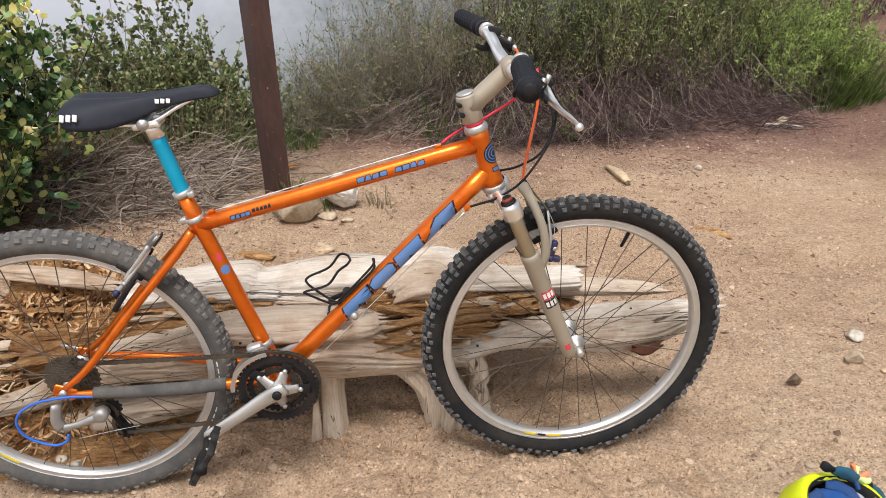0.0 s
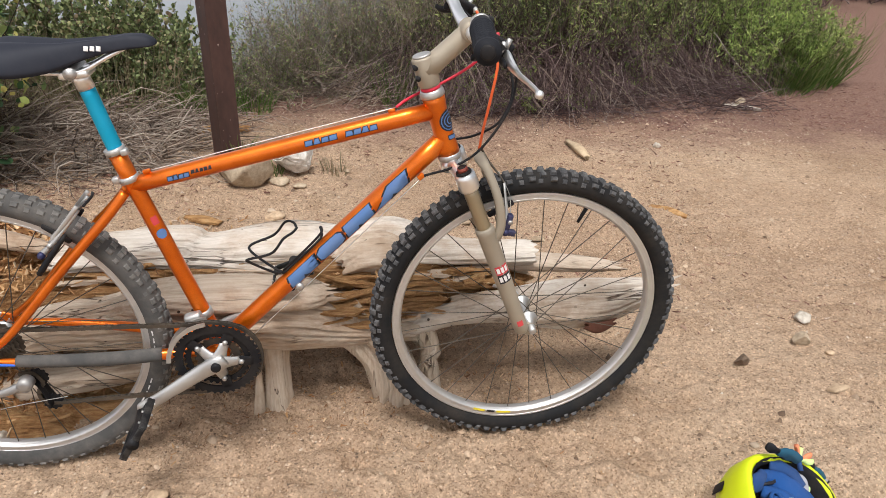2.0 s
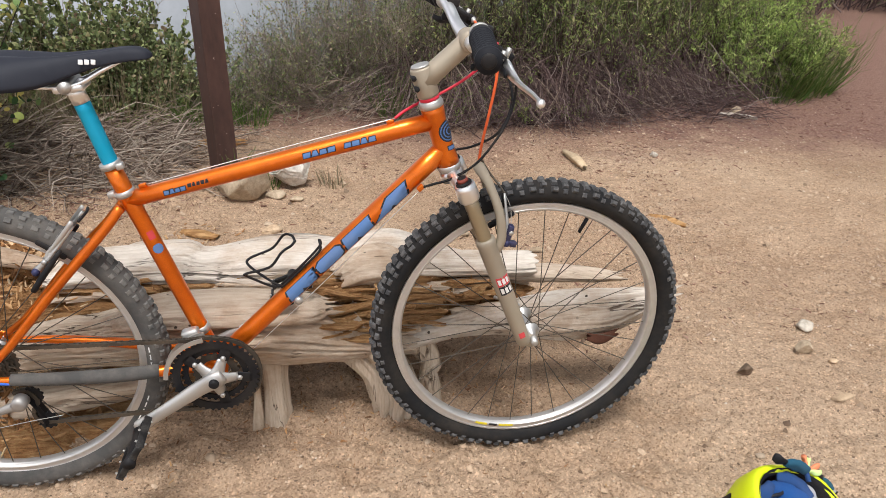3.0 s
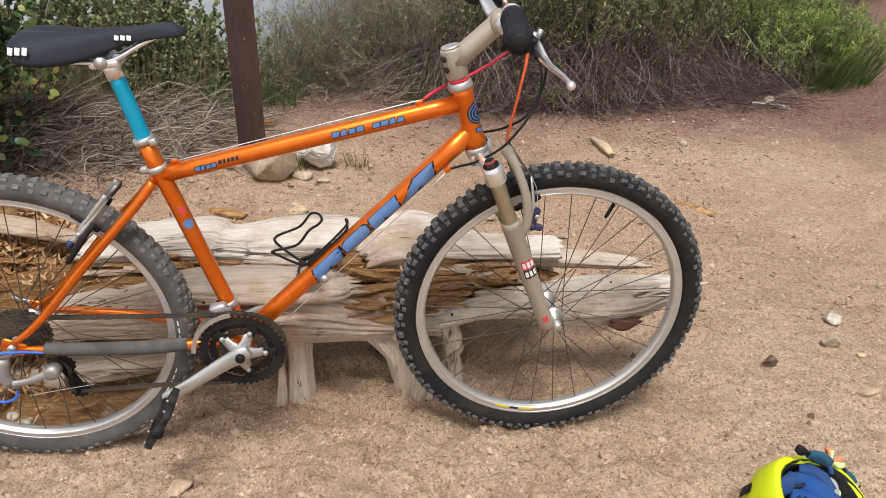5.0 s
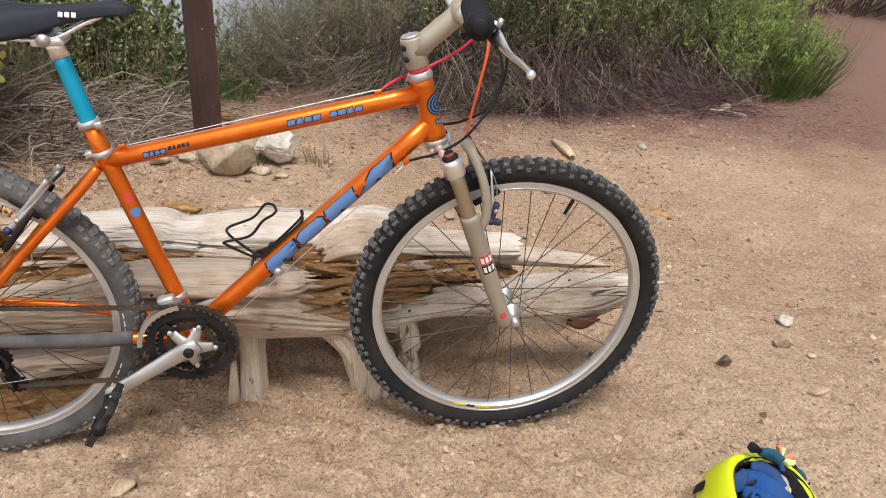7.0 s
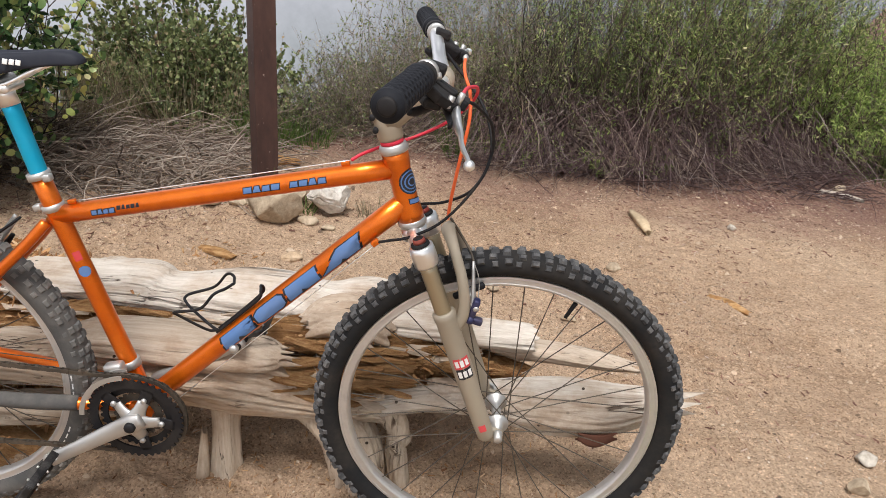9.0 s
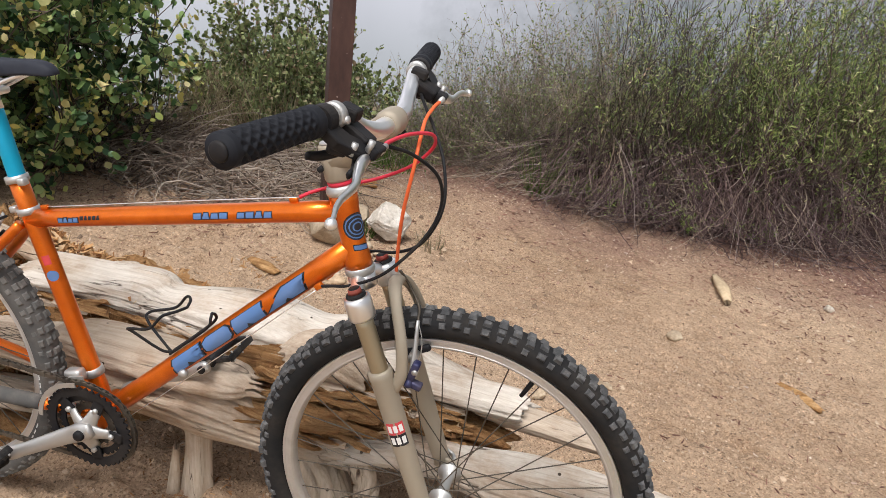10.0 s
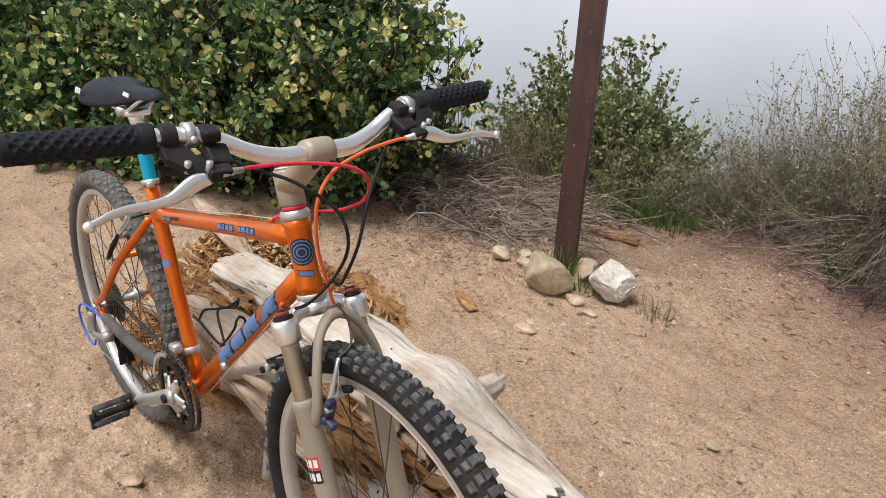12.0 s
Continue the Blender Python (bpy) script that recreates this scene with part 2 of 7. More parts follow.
SMALL_LEAF = make_islands("small_leaves", [(0.0, (0.095, 0.125, 0.055)), (0.5, (0.21, 0.255, 0.105)), (0.85, (0.34, 0.37, 0.16)), (1.0, (0.40, 0.27, 0.19))], 0.55, 0.3, 0, 4.0, 0.55)
DARK_STEM = make_islands("dark_stems", [(0.0, (0.03, 0.022, 0.018)), (0.6, (0.085, 0.065, 0.05)), (1.0, (0.18, 0.145, 0.115))], 0.85, 0, 50)
SAGE_LEAF = make_islands("sage_leaves", [(0.0, (0.060, 0.092, 0.026)), (0.4, (0.155, 0.215, 0.062)), (0.8, (0.31, 0.37, 0.125)), (0.96, (0.44, 0.44, 0.18)), (1.0, (0.70, 0.64, 0.38))], 0.6, 0.3, 0, 6.0, 0.3)
FRESH_LEAF = make_islands("fresh_sage_leaves", [(0.0, (0.13, 0.20, 0.05)), (0.5, (0.28, 0.40, 0.10)), (1.0, (0.50, 0.58, 0.20))], 0.6, 0.3, 0, 6.0, 0.4)
YELLOW_LEAF = make_islands("yellow_leaves", [(0.0, (0.22, 0.30, 0.08)), (0.35, (0.45, 0.47, 0.14)), (0.7, (0.72, 0.62, 0.20)), (1.0, (0.86, 0.76, 0.40))], 0.5, 0.2)
GRASS = make_islands("green_grass", [(0.0, (0.06, 0.12, 0.02)), (0.6, (0.14, 0.23, 0.05)), (1.0, (0.30, 0.30, 0.12))], 0.6, 0.3)
DRY_GRASS = make_islands("dry_grass", [(0.0, (0.20, 0.15, 0.09)), (0.6, (0.34, 0.28, 0.17)), (1.0, (0.45, 0.38, 0.26))], 0.7, 0.2)


def make_post_paint():
    m = material("brown_steel", (0.085, 0.04, 0.032), 0.55, 0.0, 0.5)
    v = coords(m, (1, 1, 0.35))
    f = noise_tex(m, v, 14, 7, 0.65)
    s = noise_tex(m, coords(m), 75, 4, 0.6)
    c = ramp(m, f, [(0.3, (0.036, 0.017, 0.014)), (0.5, (0.066, 0.031, 0.025)), (0.72, (0.105, 0.052, 0.040))])
    chip = ramp(m, s, [(0.70, (0, 0, 0)), (0.715, (1, 1, 1))])
    set_color(m, mix(m, chip, c, (0.42, 0.34, 0.30)))
    set_rough(m, f, 0.4, 0.75)
    bump(m, f, 0.2, 0.004)
    return m


POST = make_post_paint()


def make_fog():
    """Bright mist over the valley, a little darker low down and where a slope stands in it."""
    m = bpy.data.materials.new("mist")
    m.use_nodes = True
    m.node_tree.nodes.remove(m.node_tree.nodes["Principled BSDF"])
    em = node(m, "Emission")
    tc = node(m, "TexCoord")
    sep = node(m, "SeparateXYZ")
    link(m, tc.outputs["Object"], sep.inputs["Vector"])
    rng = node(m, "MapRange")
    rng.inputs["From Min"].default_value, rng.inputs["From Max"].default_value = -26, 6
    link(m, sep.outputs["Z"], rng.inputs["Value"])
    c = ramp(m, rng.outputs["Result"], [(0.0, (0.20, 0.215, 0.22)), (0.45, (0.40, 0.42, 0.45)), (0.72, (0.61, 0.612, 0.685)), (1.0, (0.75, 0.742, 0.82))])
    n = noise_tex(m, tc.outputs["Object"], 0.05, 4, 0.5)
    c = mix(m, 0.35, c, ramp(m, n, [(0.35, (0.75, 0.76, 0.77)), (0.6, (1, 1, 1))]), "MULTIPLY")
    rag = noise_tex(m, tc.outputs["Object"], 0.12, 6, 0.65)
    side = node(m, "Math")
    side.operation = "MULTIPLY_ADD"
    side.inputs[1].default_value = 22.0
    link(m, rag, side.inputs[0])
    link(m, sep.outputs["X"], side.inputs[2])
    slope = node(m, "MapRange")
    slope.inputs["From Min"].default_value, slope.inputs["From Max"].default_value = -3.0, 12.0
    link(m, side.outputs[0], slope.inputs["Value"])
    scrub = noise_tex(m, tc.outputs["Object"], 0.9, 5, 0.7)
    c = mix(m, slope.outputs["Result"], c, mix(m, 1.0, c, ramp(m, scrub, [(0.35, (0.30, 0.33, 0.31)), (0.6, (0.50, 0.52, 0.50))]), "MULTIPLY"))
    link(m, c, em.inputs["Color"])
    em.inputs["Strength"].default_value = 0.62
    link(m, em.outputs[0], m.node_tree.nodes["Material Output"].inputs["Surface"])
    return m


FOG = make_fog()


# ---- mesh helpers ----
def part(name, bm, mat, parent=None, label="", smooth=True):
    """Links a bmesh, or (vertices, faces), as one mesh object under a thing or a part."""
    me = bpy.data.meshes.new(name)
    if isinstance(bm, tuple):
        me.from_pydata(*[x if isinstance(x, list) else x.tolist() for x in (bm[0],)], [], bm[1] if isinstance(bm[1], list) else bm[1].tolist())
    else:
        bmesh.ops.recalc_face_normals(bm, faces=bm.faces)
        bm.to_mesh(me)
        bm.free()
    if smooth:
        me.polygons.foreach_set("use_smooth", [True] * len(me.polygons))
    me.materials.append(mat)
    ob = new(name, me)
    if parent:
        ob.parent = parent
    if label:
        tagged(ob, label)
    return ob


def thing(name, label, category, at=(0, 0, 0), group="", kind=""):
    ob = new(name)
    ob.empty_display_size = 0.1
    ob.location = at
    return tagged(ob, label, category, group, kind)


def curve_points(pts, n):
    """n points on a smooth curve through pts (any number of columns)."""
    p = np.array(pts, float)
    if len(p) == 2:
        return p[0] + (p[1] - p[0]) * np.linspace(0, 1, n)[:, None]
    q = np.vstack([2 * p[0] - p[1], p, 2 * p[-1] - p[-2]])
    out = []
    for s in np.linspace(0, len(p) - 1, n):
        i = min(int(s), len(p) - 2)
        u = s - i
        a, b, c, d = q[i], q[i + 1], q[i + 2], q[i + 3]
        out.append(0.5 * (2 * b + (c - a) * u + (2 * a - 5 * b + 4 * c - d) * u * u + (3 * b - a - 3 * c + d) * u ** 3))
    return np.array(out)


def sweep(bm, pts, radius, sides=10, steps=0, flat=1.0, caps=True, up=(0, 0, 1)):
    """A tube along pts; radius a number or one a point; flat squeezes it across."""
    p = np.array(pts, float)
    r = np.broadcast_to(np.array(radius, float), (len(p),))
    if steps:
        pr = curve_points(np.hstack([p, r[:, None]]), steps)
        p, r = pr[:, :3], pr[:, 3]
    tang = np.gradient(p, axis=0)
    tang /= np.linalg.norm(tang, axis=1)[:, None]
    u = np.cross(tang[0], up)
    if np.linalg.norm(u) < 0.1:
        u = np.cross(tang[0], (1, 0, 0))
    rings = []
    for i in range(len(p)):
        u = u - tang[i] * (u @ tang[i])
        u /= np.linalg.norm(u)
        w = np.cross(tang[i], u)
        rings.append([bm.verts.new(p[i] + r[i] * (math.cos(a) * u * flat + math.sin(a) * w)) for a in np.arange(sides) * 2 * math.pi / sides])
    for a, b in zip(rings, rings[1:]):
        for k in range(sides):
            bm.faces.new((a[k], a[(k + 1) % sides], b[(k + 1) % sides], b[k]))
    if caps:
        bm.faces.new(rings[0][::-1])
        bm.faces.new(rings[-1])
    return rings


def lathe(bm, profile, sides, m=Matrix(), closed=False):
    """Turns (radius, along) pairs round the local y axis, then places them by m."""
    rings = []
    for r, h in profile:
        rings.append([bm.verts.new(m @ Vector((r * math.cos(a), h, r * math.sin(a)))) for a in np.arange(sides) * 2 * math.pi / sides])
    pairs = list(zip(rings, rings[1:])) + ([(rings[-1], rings[0])] if closed else [])
    for a, b in pairs:
        for k in range(sides):
            bm.faces.new((a[k], a[(k + 1) % sides], b[(k + 1) % sides], b[k]))
    if not closed:
        bm.faces.new(rings[0][::-1])
        bm.faces.new(rings[-1])


def block(bm, size, m=Matrix(), bevel=0.0):
    made = bmesh.ops.create_cube(bm, size=1, matrix=m @ Matrix.Diagonal((*size, 1)))
    if bevel:
        edges = list({e for v in made["verts"] for e in v.link_edges})
        bmesh.ops.bevel(bm, geom=edges, offset=bevel, segments=2, affect="EDGES", profile=0.5)


def frame_to(a, b):
    """A pose at a whose y axis points at b."""
    d = Vector(b) - Vector(a)
    return Matrix.Translation(a) @ d.to_track_quat("Y", "Z").to_matrix().to_4x4()


# ---- many small pieces at once ----
rng = np.random.default_rng(7)


def unit(v):
    return v / np.maximum(np.linalg.norm(v, axis=-1, keepdims=True), 1e-9)


def leaves_mesh(at, way, size, slim=0.45, fold=0.25):
    """Folded leaf blades at the points at, along way: 2 to 6 triangles each, the broader the more."""
    n = len(at)
    way = unit(way)
    side = unit(np.cross(way, unit(rng.normal(size=(n, 3)))))
    nor = np.cross(way, side)
    s = size[:, None]
    base, tip = at, at + way * s
    mid = at + way * s * 0.5 - nor * s * fold * 0.4
    lf = at + way * s * 0.48 + side * s * slim * 0.5
    rt = at + way * s * 0.48 - side * s * slim * 0.5
    if slim > 0.7:
        l2 = at + way * s * 0.78 + side * s * slim * 0.40 - nor * s * 0.05
        r2 = at + way * s * 0.78 - side * s * slim * 0.40 - nor * s * 0.05
        lf, rt = lf - way * s * 0.12, rt - way * s * 0.12
        v = np.stack([base, lf, l2, tip, r2, rt, mid], 1).reshape(-1, 3)
        k = (np.arange(n) * 7)[:, None]
        return v, np.concatenate([k + np.array([q]) for q in ([0, 6, 1], [1, 6, 2], [2, 6, 3], [3, 6, 4], [4, 6, 5], [5, 6, 0])])
    if slim < 0.6:
        v = np.stack([base, lf - nor * s * fold * 0.3, tip, rt - nor * s * fold * 0.3], 1).reshape(-1, 3)
        k = (np.arange(n) * 4)[:, None]
        return v, np.concatenate([k + np.array([[0, 3, 1]]), k + np.array([[1, 3, 2]])])
    v = np.stack([base, lf, tip, rt, mid], 1).reshape(-1, 3)
    k = (np.arange(n) * 5)[:, None]
    f = np.concatenate([k + np.array([[0, 4, 1]]), k + np.array([[1, 4, 2]]), k + np.array([[4, 3, 2]]), k + np.array([[0, 3, 4]])])
    return v, f


def stems_mesh(lines, r0, r1, sides=3):
    """Thin tapered stems; lines is (n, k, 3)."""
    n, k, _ = lines.shape
    tang = unit(np.gradient(lines, axis=1))
    u = unit(np.cross(tang, unit(rng.normal(size=(n, 1, 3)))))
    w = np.cross(tang, u)
    taper = np.linspace(1, 0, k)[None, :, None]
    rad = r1[:, None, None] + (r0 - r1)[:, None, None] * taper
    ang = np.arange(sides) * 2 * np.pi / sides
    v = lines[:, :, None] + rad[:, :, None] * (np.cos(ang)[None, None, :, None] * u[:, :, None] + np.sin(ang)[None, None, :, None] * w[:, :, None])
    idx = np.arange(n * k * sides).reshape(n, k, sides)
    a, b = idx[:, :-1], idx[:, 1:]
    f = np.stack([a, np.roll(a, -1, 2), np.roll(b, -1, 2), b], -1).reshape(-1, 4)
    return v.reshape(-1, 3), f


def bend_lines(base, tip, k, sag, wild):
    """Curved lines from base to tip points, (n, k, 3)."""
    t = np.linspace(0, 1, k)[None, :, None]
    n = len(base)
    out = base[:, None] + (tip - base)[:, None] * t
    out[:, :, 2:] += sag[:, None, None] * 4 * t * (1 - t)
    kick = rng.normal(size=(n, 1, 3)) * wild[:, None, None] if np.ndim(wild) else rng.normal(size=(n, 1, 3)) * wild
    out += kick * np.sin(t * np.pi) + rng.normal(size=out.shape) * np.mean(wild) * 0.25 * (t > 0)
    return out


def joined(*meshes):
    vs, fs, off = [], [], 0
    for v, f in meshes:
        vs.append(v)
        fs += (np.asarray(f) + off).tolist()
        off += len(v)
    return np.vstack(vs), fs


# ---- the ground ----
def edge_y(x):
    """Where the bench of the trail ends and the slope falls away."""
    line = np.interp(x, [-2.3, -0.9, -0.2, 0.2, 0.55, 0.95, 1.3, 2.0, 3.0, 3.7], [1.3, 2.2, 2.2, 2.25, 2.5, 2.5, 2.35, 2.35, 2.7, 2.7])
    return line + 0.04 * np.sin(5.3 * x) + 1.65 * np.clip(np.asarray(x, float) - 3.85, 0, None)


def wave(x, y, f, s):
    return np.sin(x * f + s + 1.3 * np.sin(y * f * 0.7 + s)) * np.cos(y * f * 0.9 - s * 2 + 1.1 * np.sin(x * f * 0.8))


def vnoise(x, y, f, seed):
    """Smooth value noise in -1 to 1."""
    x, y = x * f + seed * 17.3, y * f - seed * 9.1
    i, j = np.floor(x), np.floor(y)
    u, v = x - i, y - j
    u, v = u * u * (3 - 2 * u), v * v * (3 - 2 * v)

    def lattice(a, b):
        h = np.sin(a * 127.1 + b * 311.7 + seed * 74.7) * 43758.5453
        return 2 * (h - np.floor(h)) - 1

    return (lattice(i, j) * (1 - u) + lattice(i + 1, j) * u) * (1 - v) + (lattice(i, j + 1) * (1 - u) + lattice(i + 1, j + 1) * u) * v


def scuffs(x, y):
    """Trodden sand: short ridges with sharper crests, stronger in some places than in others."""
    a = 1 - 2 * np.abs(vnoise(0.8 * x + 0.3 * y, 1.4 * y, 17, 3))
    b = vnoise(x + 0.4 * y, 1.2 * y, 27, 6)
    return (0.6 * a + 0.7 * b) * np.clip(0.6 + 0.8 * vnoise(x, y, 1.6, 7), 0.15, 1.3)


def height(x, y):
    x, y = np.asarray(x, float), np.asarray(y, float)
    z = 0.05 * np.exp(-((x - 0.2) ** 2 + (y - 1.25) ** 2) / 0.35) + 0.04 * np.exp(-((x - 1.9) ** 2 + (y - 0.0) ** 2) / 0.25)
    z = z - 0.035 * np.exp(-((x - 1.1) ** 2 / 1.2 + (y - 1.6) ** 2 / 0.35))
    z = z + 0.048 * np.exp(-((x - 0.27) ** 2 + (y - 1.55) ** 2) / 0.10)
    z = z - 0.030 * np.clip((y - 1.5) / 0.8, 0, 1) * np.clip((x - 0.9) / 0.5, 0, 1)
    z = z + 0.012 * wave(x, y, 2.1, 0.4) * np.clip((np.abs(y) - 0.15) * 2, 0, 1)
    near = np.exp(-((x - 0.8) ** 2 / 12 + (y - 0.5) ** 2 / 8))
    z = z + near * (0.010 * vnoise(x, y, 5, 1) + 0.009 * vnoise(0.8 * x + 0.3 * y, 1.5 * y, 11, 2) + 0.014 * scuffs(x, y) + 0.0055 * vnoise(x, y, 38, 4) + 0.0040 * vnoise(x, y, 68, 5))
    drop = np.clip(y - edge_y(x), 0, None)
    z = z - 0.85 * (np.sqrt(drop ** 2 + 0.12) - 0.346)
    return np.maximum(z, -36)


def spaced(lo, hi, step, far, n):
    mid = np.arange(lo, hi + step / 2, step)
    g = np.geomspace(step, far, n).cumsum()
    g = g / g[-1] * far
    return np.concatenate([(lo - g)[::-1], mid, hi + g])


gx, gy = spaced(-1.0, 2.8, 0.0095, 900, 44), spaced(-0.8, 2.5, 0.0095, 900, 44)
X, Y = np.meshgrid(gx, gy)
verts = np.stack([X, Y, height(X, Y)], -1).reshape(-1, 3)
i = np.arange(len(gx) * len(gy)).reshape(len(gy), len(gx))
quads = np.stack([i[:-1, :-1], i[:-1, 1:], i[1:, 1:], i[1:, :-1]], -1).reshape(-1, 4)
ground = part("ground", (verts, quads), SAND)
tagged(ground, "bare sandy tan trail with grit and reddish litter", "ground", kind="structure")

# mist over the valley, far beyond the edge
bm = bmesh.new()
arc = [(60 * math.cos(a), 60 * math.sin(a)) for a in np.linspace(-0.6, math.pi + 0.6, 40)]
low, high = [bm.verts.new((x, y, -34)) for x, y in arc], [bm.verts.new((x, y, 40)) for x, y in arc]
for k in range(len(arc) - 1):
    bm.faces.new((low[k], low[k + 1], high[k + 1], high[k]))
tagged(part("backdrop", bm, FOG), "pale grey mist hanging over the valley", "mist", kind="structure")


def on_ground(x, y):
    return float(height(x, y))


# ---- the steel post ----
def make_post(x, y):
    z = on_ground(x, y)
    t = thing("sign_post", "dark brown painted steel post with chipped paint, set among stones", "post", (x, y, z))
    t.rotation_euler = (0.0, 0.0, radians(29))
    bm = bmesh.new()
    w, d, th = 0.082, 0.100, 0.009
    outline = [(-w / 2, -d / 2), (w / 2, -d / 2), (w / 2, d / 2), (w / 2 - th, d / 2), (w / 2 - th, -d / 2 + th), (-w / 2 + th, -d / 2 + th), (-w / 2 + th, d / 2), (-w / 2, d / 2)]
    a = [bm.verts.new((px, py, -0.3)) for px, py in outline]
    b = [bm.verts.new((px, py, 2.1)) for px, py in outline]
    n = len(outline)
    for k in range(n):
        bm.faces.new((a[k], a[(k + 1) % n], b[(k + 1) % n], b[k]))
    bm.faces.new(b)
    bm.faces.new(a[::-1])
    bmesh.ops.bevel(bm, geom=[e for e in bm.edges if abs(e.verts[0].co.z - e.verts[1].co.z) > 1], offset=0.002, segments=2, affect="EDGES")
    part("channel", bm, POST, t, smooth=False)
    for zz in (1.02,):
        bm = bmesh.new()
        lathe(bm, [(0.0, -0.003), (0.016, -0.003), (0.017, 0.0), (0.017, 0.002)], 16, pose(0.005, -d / 2 - 0.001, zz))
        part("round_badge", bm, PAPER, t, "round white paper sticker")
    return t


# ---- stones ----
def stone_mesh(seed, size, rough=0.25, sub=3, flatten=0.25, cuts=4, cut_at=0.42):
    bm = bmesh.new()
    bmesh.ops.create_icosphere(bm, subdivisions=sub, radius=0.5)
    off = Vector((seed * 3.7, seed * 1.3, seed * 2.1))
    for v in bm.verts:
        d = v.co.normalized()
        f = 1 + rough * noise.noise(d * 1.6 + off) + rough * 0.45 * noise.noise(d * 4 + off) + rough * 0.15 * noise.noise(d * 11 + off)
        v.co = d * 0.5 * f
        for cut in range(cuts):
            nrm = Vector((noise.noise(off + Vector((cut, 0, 0))), noise.noise(off + Vector((0, cut, 3))), noise.noise(off + Vector((5, 0, cut))))).normalized()
            over = v.co.dot(nrm) - cut_at
            if over > 0:
                v.co -= nrm * over * 0.9
        v.co += d * (0.022 * noise.noise(d * 7 + off) + 0.012 * noise.noise(d * 17 + off))
        v.co = Vector((v.co.x * size[0], v.co.y * size[1], v.co.z * size[2]))
        low = -flatten * size[2]
        if v.co.z < low:
            v.co.z = low + (v.co.z - low) * 0.2
    return bm


def put_stone(x, y, size, seed, mat=STONE, label="tan granite stone lying on the sand", turn=0, sub=3, group="stones round the post", name="stone", lift=0.25):
    sharp = "angular" in label or "wedge" in label
    ob = part(name, stone_mesh(seed, size, 0.2, 4 if max(size) > 0.1 else 3, cuts=16 if sharp else 12, cut_at=0.24 if sharp else 0.30), mat, smooth=not sharp)
    ob.location = (x, y, on_ground(x, y) + size[2] * lift)
    ob.rotation_euler = (0, 0, radians(turn))
    return tagged(ob, label, "stone", group)


# ---- the fallen log ----
def wood_limb(pts, radii, along, around, flat=1.0, knobs=0.12, seed=1.0, ragged=0.0, twist=0.0, ledge=0.0):
    """A weathered limb: swept, furrowed along its length, broken at its ends."""
    bm = bmesh.new()
    pr = curve_points(np.hstack([np.array(pts, float), np.array(radii, float)[:, None]]), along)
    p, r = pr[:, :3], pr[:, 3]
    tang = unit(np.gradient(p, axis=0))
    u = unit(np.cross(tang, (0, 0, 1)))
    w = np.cross(u, tang)
    rows = []
    length = np.concatenate([[0], np.linalg.norm(np.diff(p, axis=0), axis=1).cumsum()])
    for k in range(along):
        ring = []
        for j in range(around):
            a = 2 * math.pi * j / around + twist * length[k]
            c, s = math.cos(a), math.sin(a)
            q = Vector((length[k] * 3.0 + seed * 9, c * 1.3, s * 1.3))
            f = 1 + knobs * 1.6 * noise.noise(q) + knobs * 0.7 * noise.noise(Vector((length[k] * 5 + seed, c * 5, s * 5)))
            g = noise.noise(Vector((length[k] * 2.2 + seed * 5, c * 11, s * 11)))
            fine = noise.noise(Vector((length[k] * 4.0 - seed * 3, c * 24, s * 24)))
            crack = abs(noise.noise(Vector((length[k] * 1.3 - seed, c * 4.0, s * 4.0))))
            f += 0.035 * g + 0.015 * fine - 0.16 * max(0.0, 1 - crack / 0.07)
            if ledge:
                step = noise.noise(Vector((length[k] * 2.6 + seed * 2, c * 2.0, s * 2.0 + seed))) * 3.2
                f -= ledge * (math.floor(step) + min(1.0, (step % 1.0) * 7)) * 0.33
            end = min(k, along - 1 - k)
            shift = 0.0
            if end < 5 and ragged:
                shift = ragged * noise.noise(Vector((c * 3 + seed, s * 3, 7.0))) * (1 - end / 5) * (1 if k > along / 2 else -1)
            ring.append(bm.verts.new(Vector(p[k] + shift * tang[k] + r[k] * f * (c * u[k] * flat + s * w[k]))))
        rows.append(ring)
    for a, b in zip(rows, rows[1:]):
        for j in range(around):
            bm.faces.new((a[j], a[(j + 1) % around], b[(j + 1) % around], b[j]))
    for ring, sgn in ((rows[0], -1), (rows[-1], 1)):
        c = bm.verts.new(sum((v.co for v in ring), Vector()) / around - Vector(tang[0 if sgn < 0 else -1]) * 0.03 * sgn)
        for j in range(around):
            bm.faces.new((ring[j], ring[(j + 1) % around], c))
    return bm


def splinter_mesh(size, pick):
    """A flat splinter with jagged ends and uneven edges."""
    n, (l, w, h) = 7, size
    rows = []
    for k in range(n):
        u = k / (n - 1) * 2 - 1
        pinch = 1 - 0.45 * abs(u) ** 3
        rows.append([(l / 2 * u + l * 0.05 * pick.normal(), sy * w / 2 * pinch * (1 + 0.2 * pick.normal()), sz * h / 2 * (1 + 0.3 * pick.normal()) + h * 0.5 * math.sin(2 * u)) for sy, sz in ((-1, -1), (1, -1), (1, 1), (-1, 1))])
    verts = np.array(rows).reshape(-1, 3)
    faces = [[k * 4 + j, k * 4 + (j + 1) % 4, k * 4 + 4 + (j + 1) % 4, k * 4 + 4 + j] for k in range(n - 1) for j in range(4)]
    return verts, faces + [[3, 2, 1, 0], [n * 4 - 4 + j for j in range(4)]]


